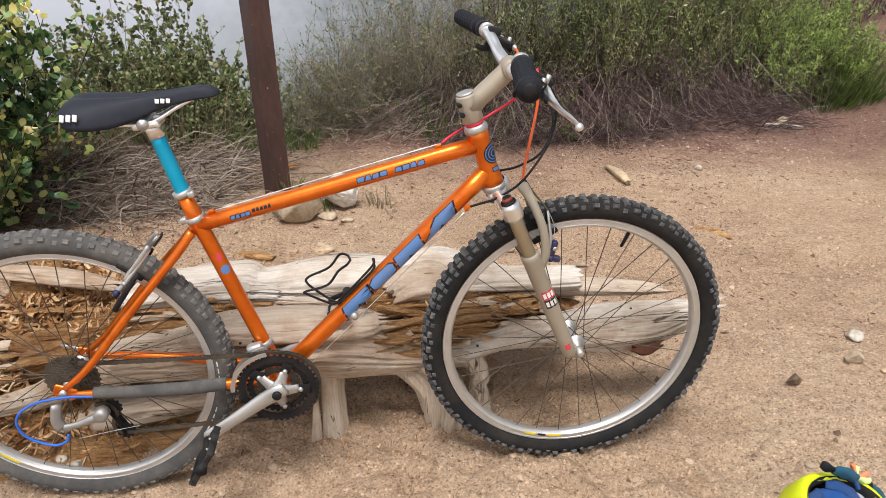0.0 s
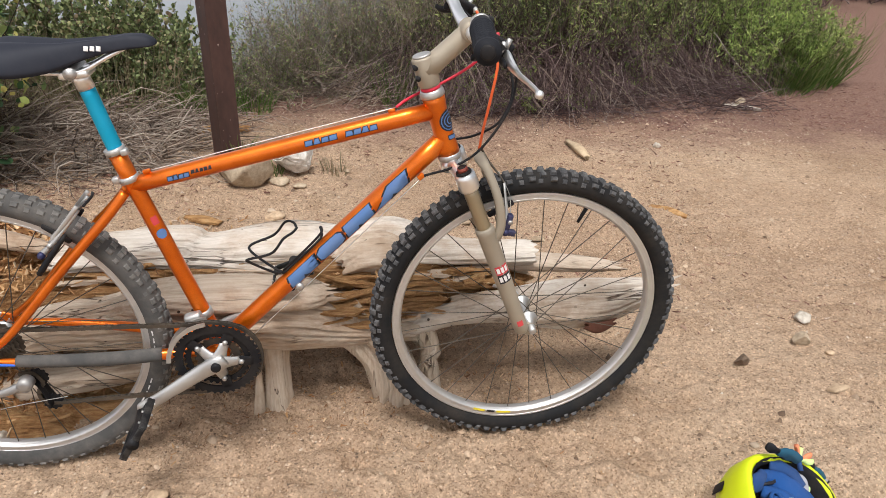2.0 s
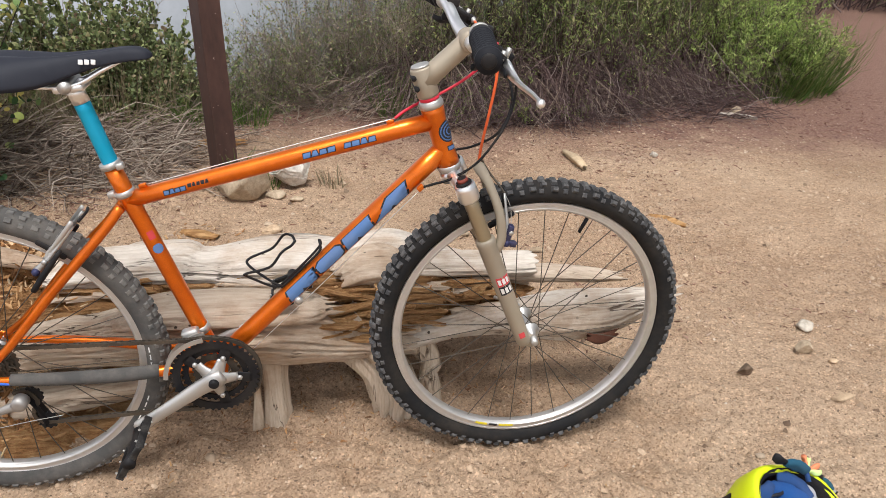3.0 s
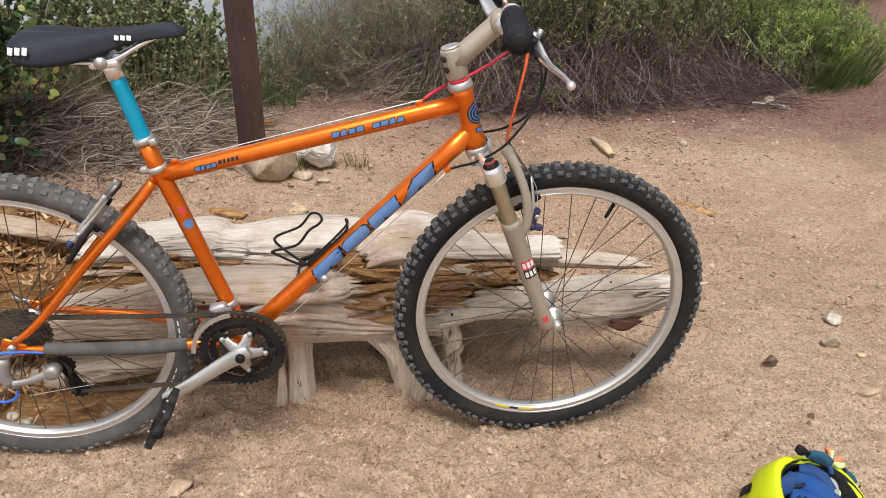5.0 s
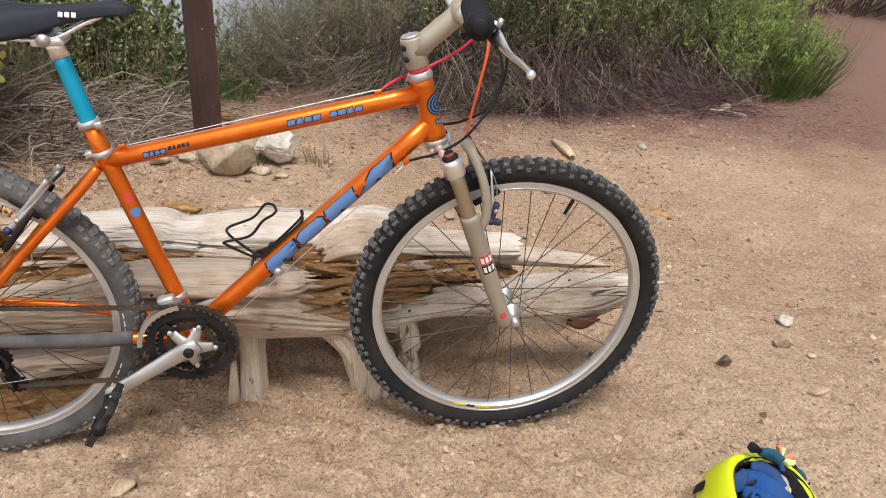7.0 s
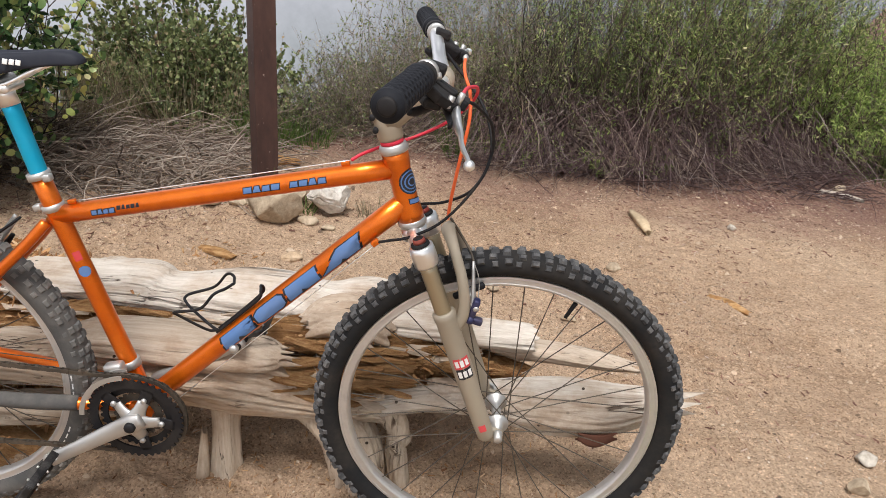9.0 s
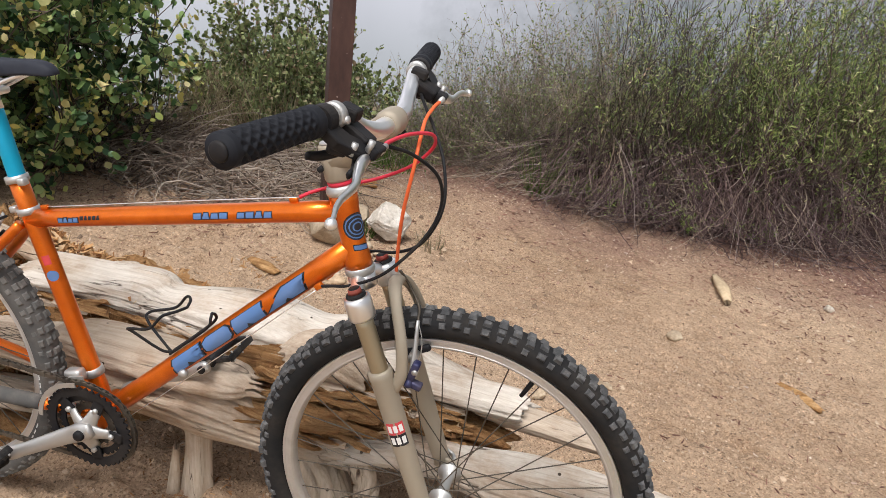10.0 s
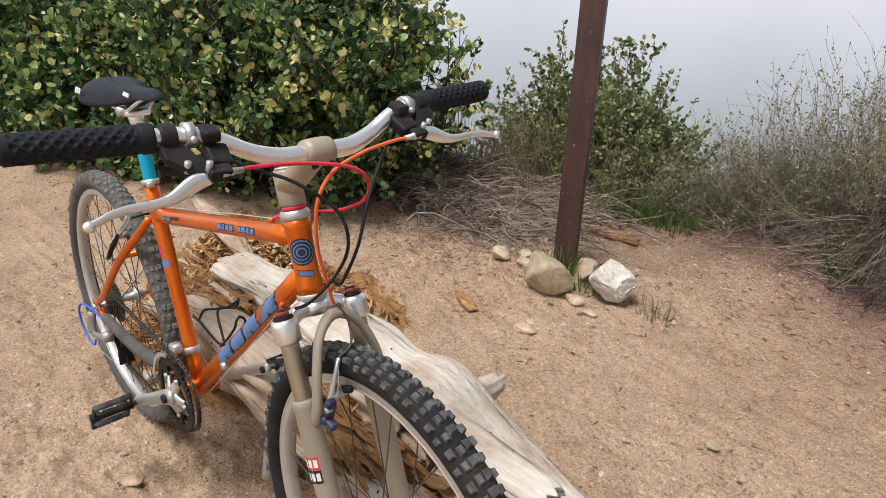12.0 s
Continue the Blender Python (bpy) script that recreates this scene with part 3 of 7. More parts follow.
# outline of the crumbled heap beside the log
def heap(x, y):
    return 0.27 * np.exp(-(((x + 0.24) / 0.26) ** 2 + ((y - 0.42) / 0.22) ** 2)) + 0.10 * np.exp(-(((x + 0.1) / 0.3) ** 2 + ((y - 0.55) / 0.3) ** 2))


def make_log():
    t = thing("fallen_log", "grey weathered driftwood log, cracked and rotting orange inside", "log", (0.5, 0.25, 0))
    inv = Matrix.Translation((-0.5, -0.25, 0))

    def limb(name, label, mat, *args, **kw):
        bm = wood_limb(*args, **kw)
        bmesh.ops.transform(bm, matrix=inv, verts=bm.verts)
        return part(name, bm, mat, t, label)

    # bleached upper slab with its blunt left end, falling to the right
    limb("upper_limb", "bleached smooth upper limb", DRIFT,
         [(0.02, 0.30, 0.350), (0.05, 0.30, 0.354), (0.18, 0.312, 0.360), (0.30, 0.315, 0.362), (0.36, 0.312, 0.352), (0.50, 0.315, 0.352), (0.60, 0.325, 0.345), (0.70, 0.34, 0.330), (0.80, 0.352, 0.328), (0.92, 0.365, 0.285), (1.06, 0.375, 0.255), (1.17, 0.38, 0.240)],
         [0.034, 0.042, 0.040, 0.044, 0.036, 0.054, 0.056, 0.048, 0.060, 0.050, 0.038, 0.024], 190, 120, 1.75, 0.10, 1.0, 0.06, 0.0, 0.05)
    # knot on the slab and the burl where it turns down
    limb("knot", "round pale knot of the upper limb", DRIFT,
         [(0.215, 0.345, 0.372), (0.217, 0.347, 0.386), (0.218, 0.348, 0.392)], [0.052, 0.046, 0.030], 16, 40, 0.8, 0.08, 1.9)
    limb("burl", "swollen dark-cracked burl of the log", DRIFT_TAN,
         [(0.67, 0.22, 0.335), (0.72, 0.235, 0.350), (0.78, 0.245, 0.348), (0.84, 0.25, 0.315)], [0.030, 0.050, 0.054, 0.032], 60, 70, 1.1, 0.24, 12.3, 0.03, 0.0, 0.08)
    # main trunk nearer the bicycle
    limb("trunk", "grey cracked main trunk", DRIFT_TAN,
         [(-0.36, 0.19, 0.105), (-0.22, 0.185, 0.14), (-0.1, 0.18, 0.195), (0.02, 0.175, 0.240), (0.15, 0.17, 0.248), (0.27, 0.16, 0.265), (0.45, 0.158, 0.270), (0.57, 0.158, 0.258), (0.66, 0.16, 0.232), (0.75, 0.165, 0.215), (0.84, 0.17, 0.20)],
         [0.024, 0.032, 0.042, 0.052, 0.062, 0.078, 0.082, 0.078, 0.062, 0.054, 0.04], 200, 130, 1.0, 0.12, 2.3, 0.06, 0.0, 0.10)
    limb("trunk_board", "grey split board along the trunk, broken off short", DRIFT_TAN,
         [(0.17, 0.155, 0.300), (0.24, 0.145, 0.328), (0.36, 0.135, 0.336), (0.50, 0.135, 0.332), (0.60, 0.14, 0.326), (0.64, 0.145, 0.322)], [0.020, 0.032, 0.035, 0.034, 0.028, 0.016], 110, 60, 1.7, 0.13, 13.6, 0.09, 0.0, 0.14)
    # limb that reaches out behind the front wheel
    limb("side_limb", "grey limb with a snapped brown end", DRIFT,
         [(0.70, 0.17, 0.205), (0.82, 0.165, 0.205), (0.95, 0.16, 0.235), (1.08, 0.155, 0.252), (1.20, 0.15, 0.252), (1.32, 0.148, 0.262), (1.40, 0.145, 0.285), (1.47, 0.14, 0.300)],
         [0.055, 0.036, 0.030, 0.042, 0.060, 0.058, 0.042, 0.024], 140, 90, 0.9, 0.12, 3.1, 0.06, 0.0, 0.08)
    # square-ended bleached board over the rot
    limb("upper_splinter", "split board of bleached wood with a square end", DRIFT,
         [(0.84, 0.285, 0.335), (0.88, 0.288, 0.337), (1.02, 0.292, 0.330), (1.14, 0.298, 0.322), (1.17, 0.30, 0.320)], [0.018, 0.026, 0.028, 0.026, 0.023], 70, 44, 1.7, 0.14, 5.7, 0.02, 0.0, 0.14)
    limb("upper_splinter", "thin grey split board", DRIFT_TAN,
         [(1.10, 0.31, 0.285), (1.2, 0.315, 0.280), (1.34, 0.32, 0.262), (1.42, 0.325, 0.25)], [0.018, 0.022, 0.018, 0.010], 60, 36, 1.7, 0.16, 6.7, 0.05, 0.0, 0.14)
    limb("upper_board", "grey board on the left end of the log", DRIFT_TAN,
         [(-0.40, 0.40, 0.395), (-0.28, 0.39, 0.385), (-0.15, 0.38, 0.365), (-0.03, 0.37, 0.335)], [0.012, 0.018, 0.020, 0.014], 70, 40, 1.5, 0.14, 5.2, 0.06, 0.0, 0.12)
    limb("lower_trunk", "split lower half of the trunk", DRIFT_TAN,
         [(-0.3, 0.20, 0.03), (-0.1, 0.19, 0.065), (0.12, 0.18, 0.10), (0.28, 0.17, 0.13)], [0.030, 0.036, 0.036, 0.024], 80, 40, 1.2, 0.16, 7.4, 0.05, 0.0, 0.10)
    limb("prop", "square-cut wooden prop under the trunk", DRIFT_UP,
         [(0.512, 0.16, 0.25), (0.508, 0.15, 0.12), (0.505, 0.14, -0.03)], [0.040, 0.027, 0.033], 50, 36, 1.1, 0.16, 4.4, 0.04, 0.0, 0.12)
    limb("prop", "splintered strip of wood beside the prop", DRIFT_UP,
         [(0.468, 0.13, 0.12), (0.464, 0.125, 0.04), (0.460, 0.12, -0.02)], [0.007, 0.012, 0.015], 24, 14, 1.0, 0.2, 6.4, 0.02)
    limb("root", "gnarled pale root with dark holes, reaching the ground", DRIFT_UP,
         [(0.66, 0.165, 0.265), (0.715, 0.16, 0.20), (0.765, 0.155, 0.13), (0.79, 0.15, 0.06), (0.80, 0.145, -0.03)], [0.066, 0.058, 0.058, 0.060, 0.048], 110, 100, 1.0, 0.34, 8.2, 0.03, 0.0, 0.16)
    limb("root", "thin grey root curving to the ground", DRIFT_UP,
         [(0.84, 0.17, 0.21), (0.88, 0.165, 0.15), (0.885, 0.16, 0.08), (0.90, 0.15, -0.02)], [0.034, 0.026, 0.024, 0.022], 50, 40, 1.0, 0.26, 9.2, 0.02, 0.0, 0.10)
    limb("branch_stub", "splintered grey branch stub", DRIFT_ACROSS,
         [(0.80, 0.38, 0.26), (0.765, 0.47, 0.22), (0.74, 0.56, 0.19), (0.725, 0.645, 0.175)], [0.055, 0.042, 0.040, 0.030], 70, 44, 1.0, 0.28, 9.1, 0.08, 0.0, 0.16)
    # rotten heart between the limbs
    limb("rotten_heart", "crumbling orange rotten heartwood", ROTTEN,
         [(-0.24, 0.27, 0.21), (-0.05, 0.255, 0.255), (0.15, 0.245, 0.285), (0.4, 0.24, 0.28), (0.60, 0.245, 0.30), (0.75, 0.25, 0.285), (0.95, 0.27, 0.245), (1.14, 0.28, 0.215)],
         [0.056, 0.058, 0.050, 0.044, 0.052, 0.060, 0.058, 0.034], 190, 110, 1.1, 0.30, 11.0, 0.08, 0.0, 0.22)
    limb("broken_end", "dark red-brown snapped end grain", DARK_ROT,
         [(1.26, 0.098, 0.226), (1.295, 0.094, 0.222), (1.335, 0.098, 0.234)], [0.010, 0.017, 0.010], 24, 24, 0.5, 0.35, 3.9, 0.02)
    # layers of rot that have split apart
    pick = np.random.default_rng(21)

    def splinters(n, span, depth, rise, wood):
        for k in range(n):
            x, y = pick.uniform(*span), pick.uniform(*depth)
            z = pick.uniform(*rise(x, y))
            size = (pick.uniform(0.05, 0.19), pick.uniform(0.008, 0.026), pick.uniform(0.003, 0.009))
            sp = part("splinter", splinter_mesh(size, pick), wood[int(pick.integers(len(wood)))], t, "", False)
            sp.matrix_basis = inv @ pose(x, y, z, pick.normal(0, 14), pick.normal(2, 6), pick.normal(0, 7))

    splinters(46, (0.66, 1.04), (0.185, 0.25), lambda x, y: (0.235, 0.325 - 0.05 * max(0.0, x - 0.8)), (ROTTEN, ROTTEN, ROTTEN, DRIFT_TAN))
    splinters(52, (0.63, 0.86), (0.105, 0.20), lambda x, y: (0.245 + 0.3 * (y - 0.105), 0.30 + 0.5 * (y - 0.105)), (ROTTEN, ROTTEN, ROTTEN, DRIFT_TAN))
    splinters(24, (0.02, 0.62), (0.215, 0.25), lambda x, y: (0.315, 0.35), (ROTTEN, ROTTEN, DRIFT_TAN))
    splinters(70, (-0.50, 0.06), (0.235, 0.36), lambda x, y: (heap(x, y) + 0.005, heap(x, y) + 0.03), (ROTTEN, ROTTEN, ROTTEN, ROTTEN, DRIFT_TAN))
    return t


SCRUB_TWIG = make_islands("scrub_twigs", [(0.0, (0.14, 0.105, 0.085)), (0.5, (0.29, 0.235, 0.195)), (1.0, (0.46, 0.39, 0.33))], 0.85, 0, 50)
PAPER = material("paper", (0.75, 0.73, 0.68), 0.8)

make_post(0.225, 1.585)
make_log()

# stones round the post and on the sand
for x, y, size, seed, mat, turn, label in (
    (0.32, 1.36, (0.26, 0.20, 0.20), 1, STONE, 10, "large rounded tan stone at the foot of the post"),
    (0.50, 1.51, (0.29, 0.22, 0.25), 2, WHITE_STONE, 40, "large angular whitish stone at the foot of the post"),
    (0.06, 1.39, (0.10, 0.085, 0.085), 3, STONE, 0, "round pale stone beside the post"),
    (0.11, 1.48, (0.08, 0.07, 0.06), 4, STONE, 30, "small greyish tan stone beside the post"),
    (0.17, 1.41, (0.07, 0.08, 0.05), 5, STONE, 70, "small greyish tan stone beside the post"),
    (0.21, 1.44, (0.12, 0.11, 0.12), 6, STONE, 15, "tan stone leaning on the post"),
    (0.36, 1.54, (0.13, 0.12, 0.12), 7, STONE, 55, "tan stone behind the post"),
    (0.44, 1.37, (0.09, 0.07, 0.04), 8, STONE, 20, "flat pale stone half sunk in the sand"),
    (0.52, 1.35, (0.06, 0.05, 0.03), 9, STONE, 0, "small flat stone in the sand"),
    (0.44, 1.10, (0.075, 0.05, 0.04), 10, TAN_STONE, 20, "small tan angular stone on the sand"),
    (1.755, 0.145, (0.065, 0.05, 0.05), 11, DARK_STONE, 10, "dark brown angular stone on the sand"),
    (1.975, 0.225, (0.115, 0.06, 0.06), 12, STONE, 35, "greyish tan wedge stone on the sand"),
    (2.055, 0.335, (0.075, 0.05, 0.04), 13, PALE_STONE, -20, "pale round stone on the sand"),
    (2.03, 0.165, (0.03, 0.025, 0.02), 14, TAN_STONE, 0, "small tan stone on the sand"),
    (2.22, 1.81, (0.05, 0.045, 0.04), 15, PALE_STONE, 0, "small pale stone on the sand"),
    (3.0, 2.45, (0.08, 0.07, 0.06), 16, STONE, 0, "small greyish tan stone on the sand"),
    (0.265, -0.13, (0.06, 0.05, 0.03), 17, TAN_STONE, 30, "flat tan stone on the sand"),
    (1.137, 1.06, (0.075, 0.05, 0.04), 18, STONE, 150, "greyish tan angular stone half sunk in the sand"),
    (1.384, 0.905, (0.065, 0.045, 0.032), 19, STONE, 160, "flat greyish tan angular stone half sunk in the sand"),
    (1.605, 1.32, (0.055, 0.045, 0.04), 20, STONE, 5, "small greyish tan angular stone on the sand"),
    (1.20, 0.765, (0.06, 0.055, 0.045), 23, STONE, 40, "greyish tan angular stone on the sand"),
    (1.935, 0.0, (0.10, 0.05, 0.03), 24, TAN_STONE, 10, "flat tan wedge of hard sand"),
    (-0.12, 0.07, (0.06, 0.05, 0.06), 21, PALE_STONE, 5, "pale stone behind the rear wheel"),
    (-0.16, 0.10, (0.035, 0.03, 0.03), 22, PALE_STONE, 5, "small pale stone behind the rear wheel"),
):
    put_stone(x, y, size, seed, mat, label, turn)


def wood_piece(name, label, a, b, r, seed, mat=ROTTEN, flat=1.5):
    za, zb = on_ground(*a) + r * 0.7, on_ground(*b) + r * 0.7
    pts = [(a[0], a[1], za), ((a[0] + b[0]) / 2, (a[1] + b[1]) / 2, (za + zb) / 2 + r * 0.3), (b[0], b[1], zb)]
    bm = wood_limb(pts, [r * 0.6, r, r * 0.55], 26, 16, flat, 0.25, seed, r * 1.5)
    mid = Vector(pts[1])
    bmesh.ops.translate(bm, verts=bm.verts, vec=-mid)
    ob = part(name, bm, mat)
    ob.location = mid
    return tagged(ob, label, "wood")


TAN_WOOD = make_islands("tan_wood", [(0.0, (0.44, 0.335, 0.21)), (1.0, (0.52, 0.40, 0.265))], 0.9, 0, 40)
wood_piece("wood_chunk", "pale tan chunk of rotten wood on the sand", (1.795, 1.90), (1.822, 1.68), 0.021, 2.2, TAN_WOOD, 1.2)
wood_piece("wood_chunk", "thin orange-tan strip of wood on the sand", (1.93, 1.19), (2.035, 1.075), 0.012, 3.2, ROTTEN)
wood_piece("wood_chunk", "bleached flat stick lying by the shrubs", (2.89, 2.435), (3.09, 2.355), 0.015, 4.2, DRIFT)
wood_piece("wood_chunk", "small orange flake of rotten wood on the sand", (0.13, 1.09), (0.26, 1.04), 0.007, 5.2, ROTTEN, 3.4)
wood_piece("wood_chunk", "orange slab of rotten wood behind the post", (0.02, 2.00), (0.26, 2.06), 0.020, 6.2, ROTTEN, 2.0)
wood_piece("wood_chunk", "dark brown slab of rotten wood behind the post", (-0.12, 1.97), (0.10, 2.06), 0.022, 7.2, DARK_ROT, 1.8)
wood_piece("wood_chunk", "block of orange rotten wood behind the rear wheel", (-0.36, 0.12), (-0.28, 0.16), 0.04, 8.2, ROTTEN, 1.2)


# ---- crumbled wood, pebbles and litter ----
def chips_mesh(at, size, lie=0.6):
    """Small splinters: bent slivers, each with thickness."""
    n = len(at)
    way = rng.normal(size=(n, 3))
    way[:, 2] *= lie
    way = unit(way)
    side = unit(np.cross(way, rng.normal(size=(n, 3)) * 0.5 + (0, 0, 1)))
    nor = np.cross(way, side)
    a, b, c = size[:, None] * 0.5, size[:, None] * 0.13 * (0.4 + 1.3 * rng.random((n, 1)) ** 2), size[:, None] * 0.05
    box = np.array([(-1, -0.6, -1), (1, -0.25, -1), (0.7, 0.6, -1), (-0.6, 1, -1), (-0.9, -0.5, 1), (0.8, -0.2, 1), (0.6, 0.5, 1), (-0.5, 0.8, 1)], float)
    v = at[:, None] + box[None, :, :1] * (way * a)[:, None] + box[None, :, 1:2] * (side * b)[:, None] + box[None, :, 2:] * (nor * c)[:, None]
    k = (np.arange(n) * 8)[:, None]
    f = np.concatenate([k + np.array([q]) for q in ([3, 2, 1, 0], [4, 5, 6, 7], [0, 1, 5, 4], [1, 2, 6, 5], [2, 3, 7, 6], [3, 0, 4, 7])])
    return v.reshape(-1, 3), f


def pebbles_mesh(at, size):
    """Small flattened pebbles, open where they sit in the sand."""
    n = len(at)
    ring = np.array([(1, 0, -0.1), (0.6, 0.7, 0), (-0.2, 0.9, -0.1), (-0.9, 0.3, 0), (-0.7, -0.6, -0.1), (0.3, -0.9, -0.05), (0.35, 0.1, 0.85), (-0.35, 0.0, 0.75)])
    shape = ring[None] * (0.65 + 0.7 * rng.random((n, 8, 1))) * np.array([1, 0.8, 0.75])
    a = rng.random(n) * 6.28
    rot = np.stack([np.stack([np.cos(a), -np.sin(a), 0 * a], 1), np.stack([np.sin(a), np.cos(a), 0 * a], 1), np.stack([0 * a, 0 * a, 1 + 0 * a], 1)], 1)
    v = at[:, None] + np.einsum("nij,nkj->nki", rot, shape) * size[:, None, None]
    k = (np.arange(n) * 8)[:, None]
    tris = [(5, 0, 6), (0, 1, 6), (1, 2, 6), (2, 7, 6), (2, 3, 7), (3, 4, 7), (4, 5, 7), (5, 6, 7)]
    return v.reshape(-1, 3), np.concatenate([k + np.array([q]) for q in tris])


def scatter(n, x0, x1, y0, y1):
    x, y = rng.uniform(x0, x1, n), rng.uniform(y0, y1, n)
    return x, y


# crumbled heap left of the log
hx, hy = np.linspace(-1.0, 0.6, 90), np.linspace(-0.1, 1.3, 80)
HX, HY = np.meshgrid(hx, hy)
hz = heap(HX, HY) * (1 + 0.25 * wave(HX, HY, 17, 0.3) + 0.2 * wave(HX, HY, 41, 1.3)) + height(HX, HY) - 0.02
k = np.arange(HX.size).reshape(HX.shape)
heap_ob = part("crumbled_wood", (np.stack([HX, HY, hz], -1).reshape(-1, 3), np.stack([k[:-1, :-1], k[:-1, 1:], k[1:, 1:], k[1:, :-1]], -1).reshape(-1, 4)), ROTTEN)
tagged(heap_ob, "heap of crumbled orange rotten wood beside the log", "rotten wood", kind="stuff")

x, y = rng.normal(-0.2, 0.24, 6000), rng.normal(0.42, 0.22, 6000)
keep = heap(x, y) > 0.02 + 0.05 * rng.random(6000)
x, y = x[keep], y[keep]
at = np.stack([x, y, heap(x, y) + height(x, y) + 0.004], 1)
x2, y2 = rng.normal(0.75, 0.3, 500), rng.normal(0.2, 0.14, 500)
at2 = np.stack([x2, y2, height(x2, y2) + 0.003], 1)
x4, y4 = rng.normal(0.2, 0.07, 90), rng.normal(1.06, 0.04, 90)
at4 = np.stack([x4, y4, height(x4, y4) + 0.004], 1)
x3, y3 = rng.uniform(-0.1, 1.05, 1500), rng.normal(0.26, 0.04, 1500)
at3 = np.stack([x3, y3, 0.31 + 0.02 * rng.normal(size=1500) - 0.12 * np.clip(x3 - 0.7, 0, 1)], 1)
size = np.concatenate([0.012 + 0.055 * rng.random(len(x)) ** 2, rng.uniform(0.006, 0.02, 500), rng.uniform(0.008, 0.03, 1500), rng.uniform(0.008, 0.028, 90)])
tagged(part("wood_chips", chips_mesh(np.vstack([at, at2, at3, at4]), size), CHIPS, smooth=False), "splinters and chips of orange rotten wood", "wood chips", kind="stuff")

x, y = scatter(30000, -1.2, 3.2, -0.9, 2.5)
keep = rng.random(30000) < 0.35 + 0.65 * (vnoise(x, y, 1.7, 11) + 0.6 * vnoise(x, y, 5, 12) > -0.1)
x, y = x[keep], y[keep]
s = 0.0016 + 0.0040 * rng.random(len(x)) ** 3 + 0.012 * (rng.random(len(x)) < 0.012) * rng.random(len(x))
tagged(part("pebbles", pebbles_mesh(np.stack([x, y, height(x, y) + s * 0.2], 1), s), PEBBLE), "loose grit and small pebbles on the sand", "pebbles", kind="stuff")

x, y = scatter(90000, -1.0, 2.9, -0.85, 2.3)
keep = rng.random(90000) < np.clip(0.55 + 0.75 * vnoise(x, y, 2.2, 8) + 0.6 * vnoise(x, y, 6, 9), 0.12, 1)
x, y = x[keep], y[keep]
s = 0.0017 + 0.0030 * rng.random(len(x)) ** 2 + 0.009 * (rng.random(len(x)) < 0.05) * rng.random(len(x)) ** 1.5
tagged(part("clods", pebbles_mesh(np.stack([x, y, height(x, y)], 1), s), CLOD), "small crumbs and clods of trodden sand", "sand", kind="stuff")

x, y = scatter(26000, -1.4, 4.2, 0.8, 2.9)
edge = edge_y(x) - 0.12 + 0.18 * np.sin(5 * x)
keep = rng.random(26000) < np.exp(-np.clip(edge - y - 0.10 * np.clip(x, 0, 3), 0, None) * 4.2)
x, y = x[keep], y[keep]
at = np.stack([x, y, height(x, y) + 0.004], 1)
x, y = rng.normal(-0.3, 0.42, 2600), rng.normal(1.42, 0.16, 2600)
at = np.vstack([at, np.stack([x, y, height(x, y) + 0.004], 1)])
x, y = scatter(3200, 0.5, 2.9, 0.3, 2.4)
keep = vnoise(x, y, 2.5, 14) > -0.1
at = np.vstack([at, np.stack([x, y, height(x, y) + 0.003], 1)[keep]])
# litter at the left bush's foot, also darkening the soil for the bush's shadow
x, y = rng.normal(-1.9, 0.7, 3000), rng.normal(0.75, 0.32, 3000)
at = np.vstack([at, np.stack([x, y, height(x, y) + 0.004], 1)])
tagged(part("leaf_litter", chips_mesh(at, 0.005 + 0.022 * rng.random(len(at)) ** 2, 0.2), LITTER, smooth=False), "reddish-brown litter of twigs and dead leaves", "litter", kind="stuff")


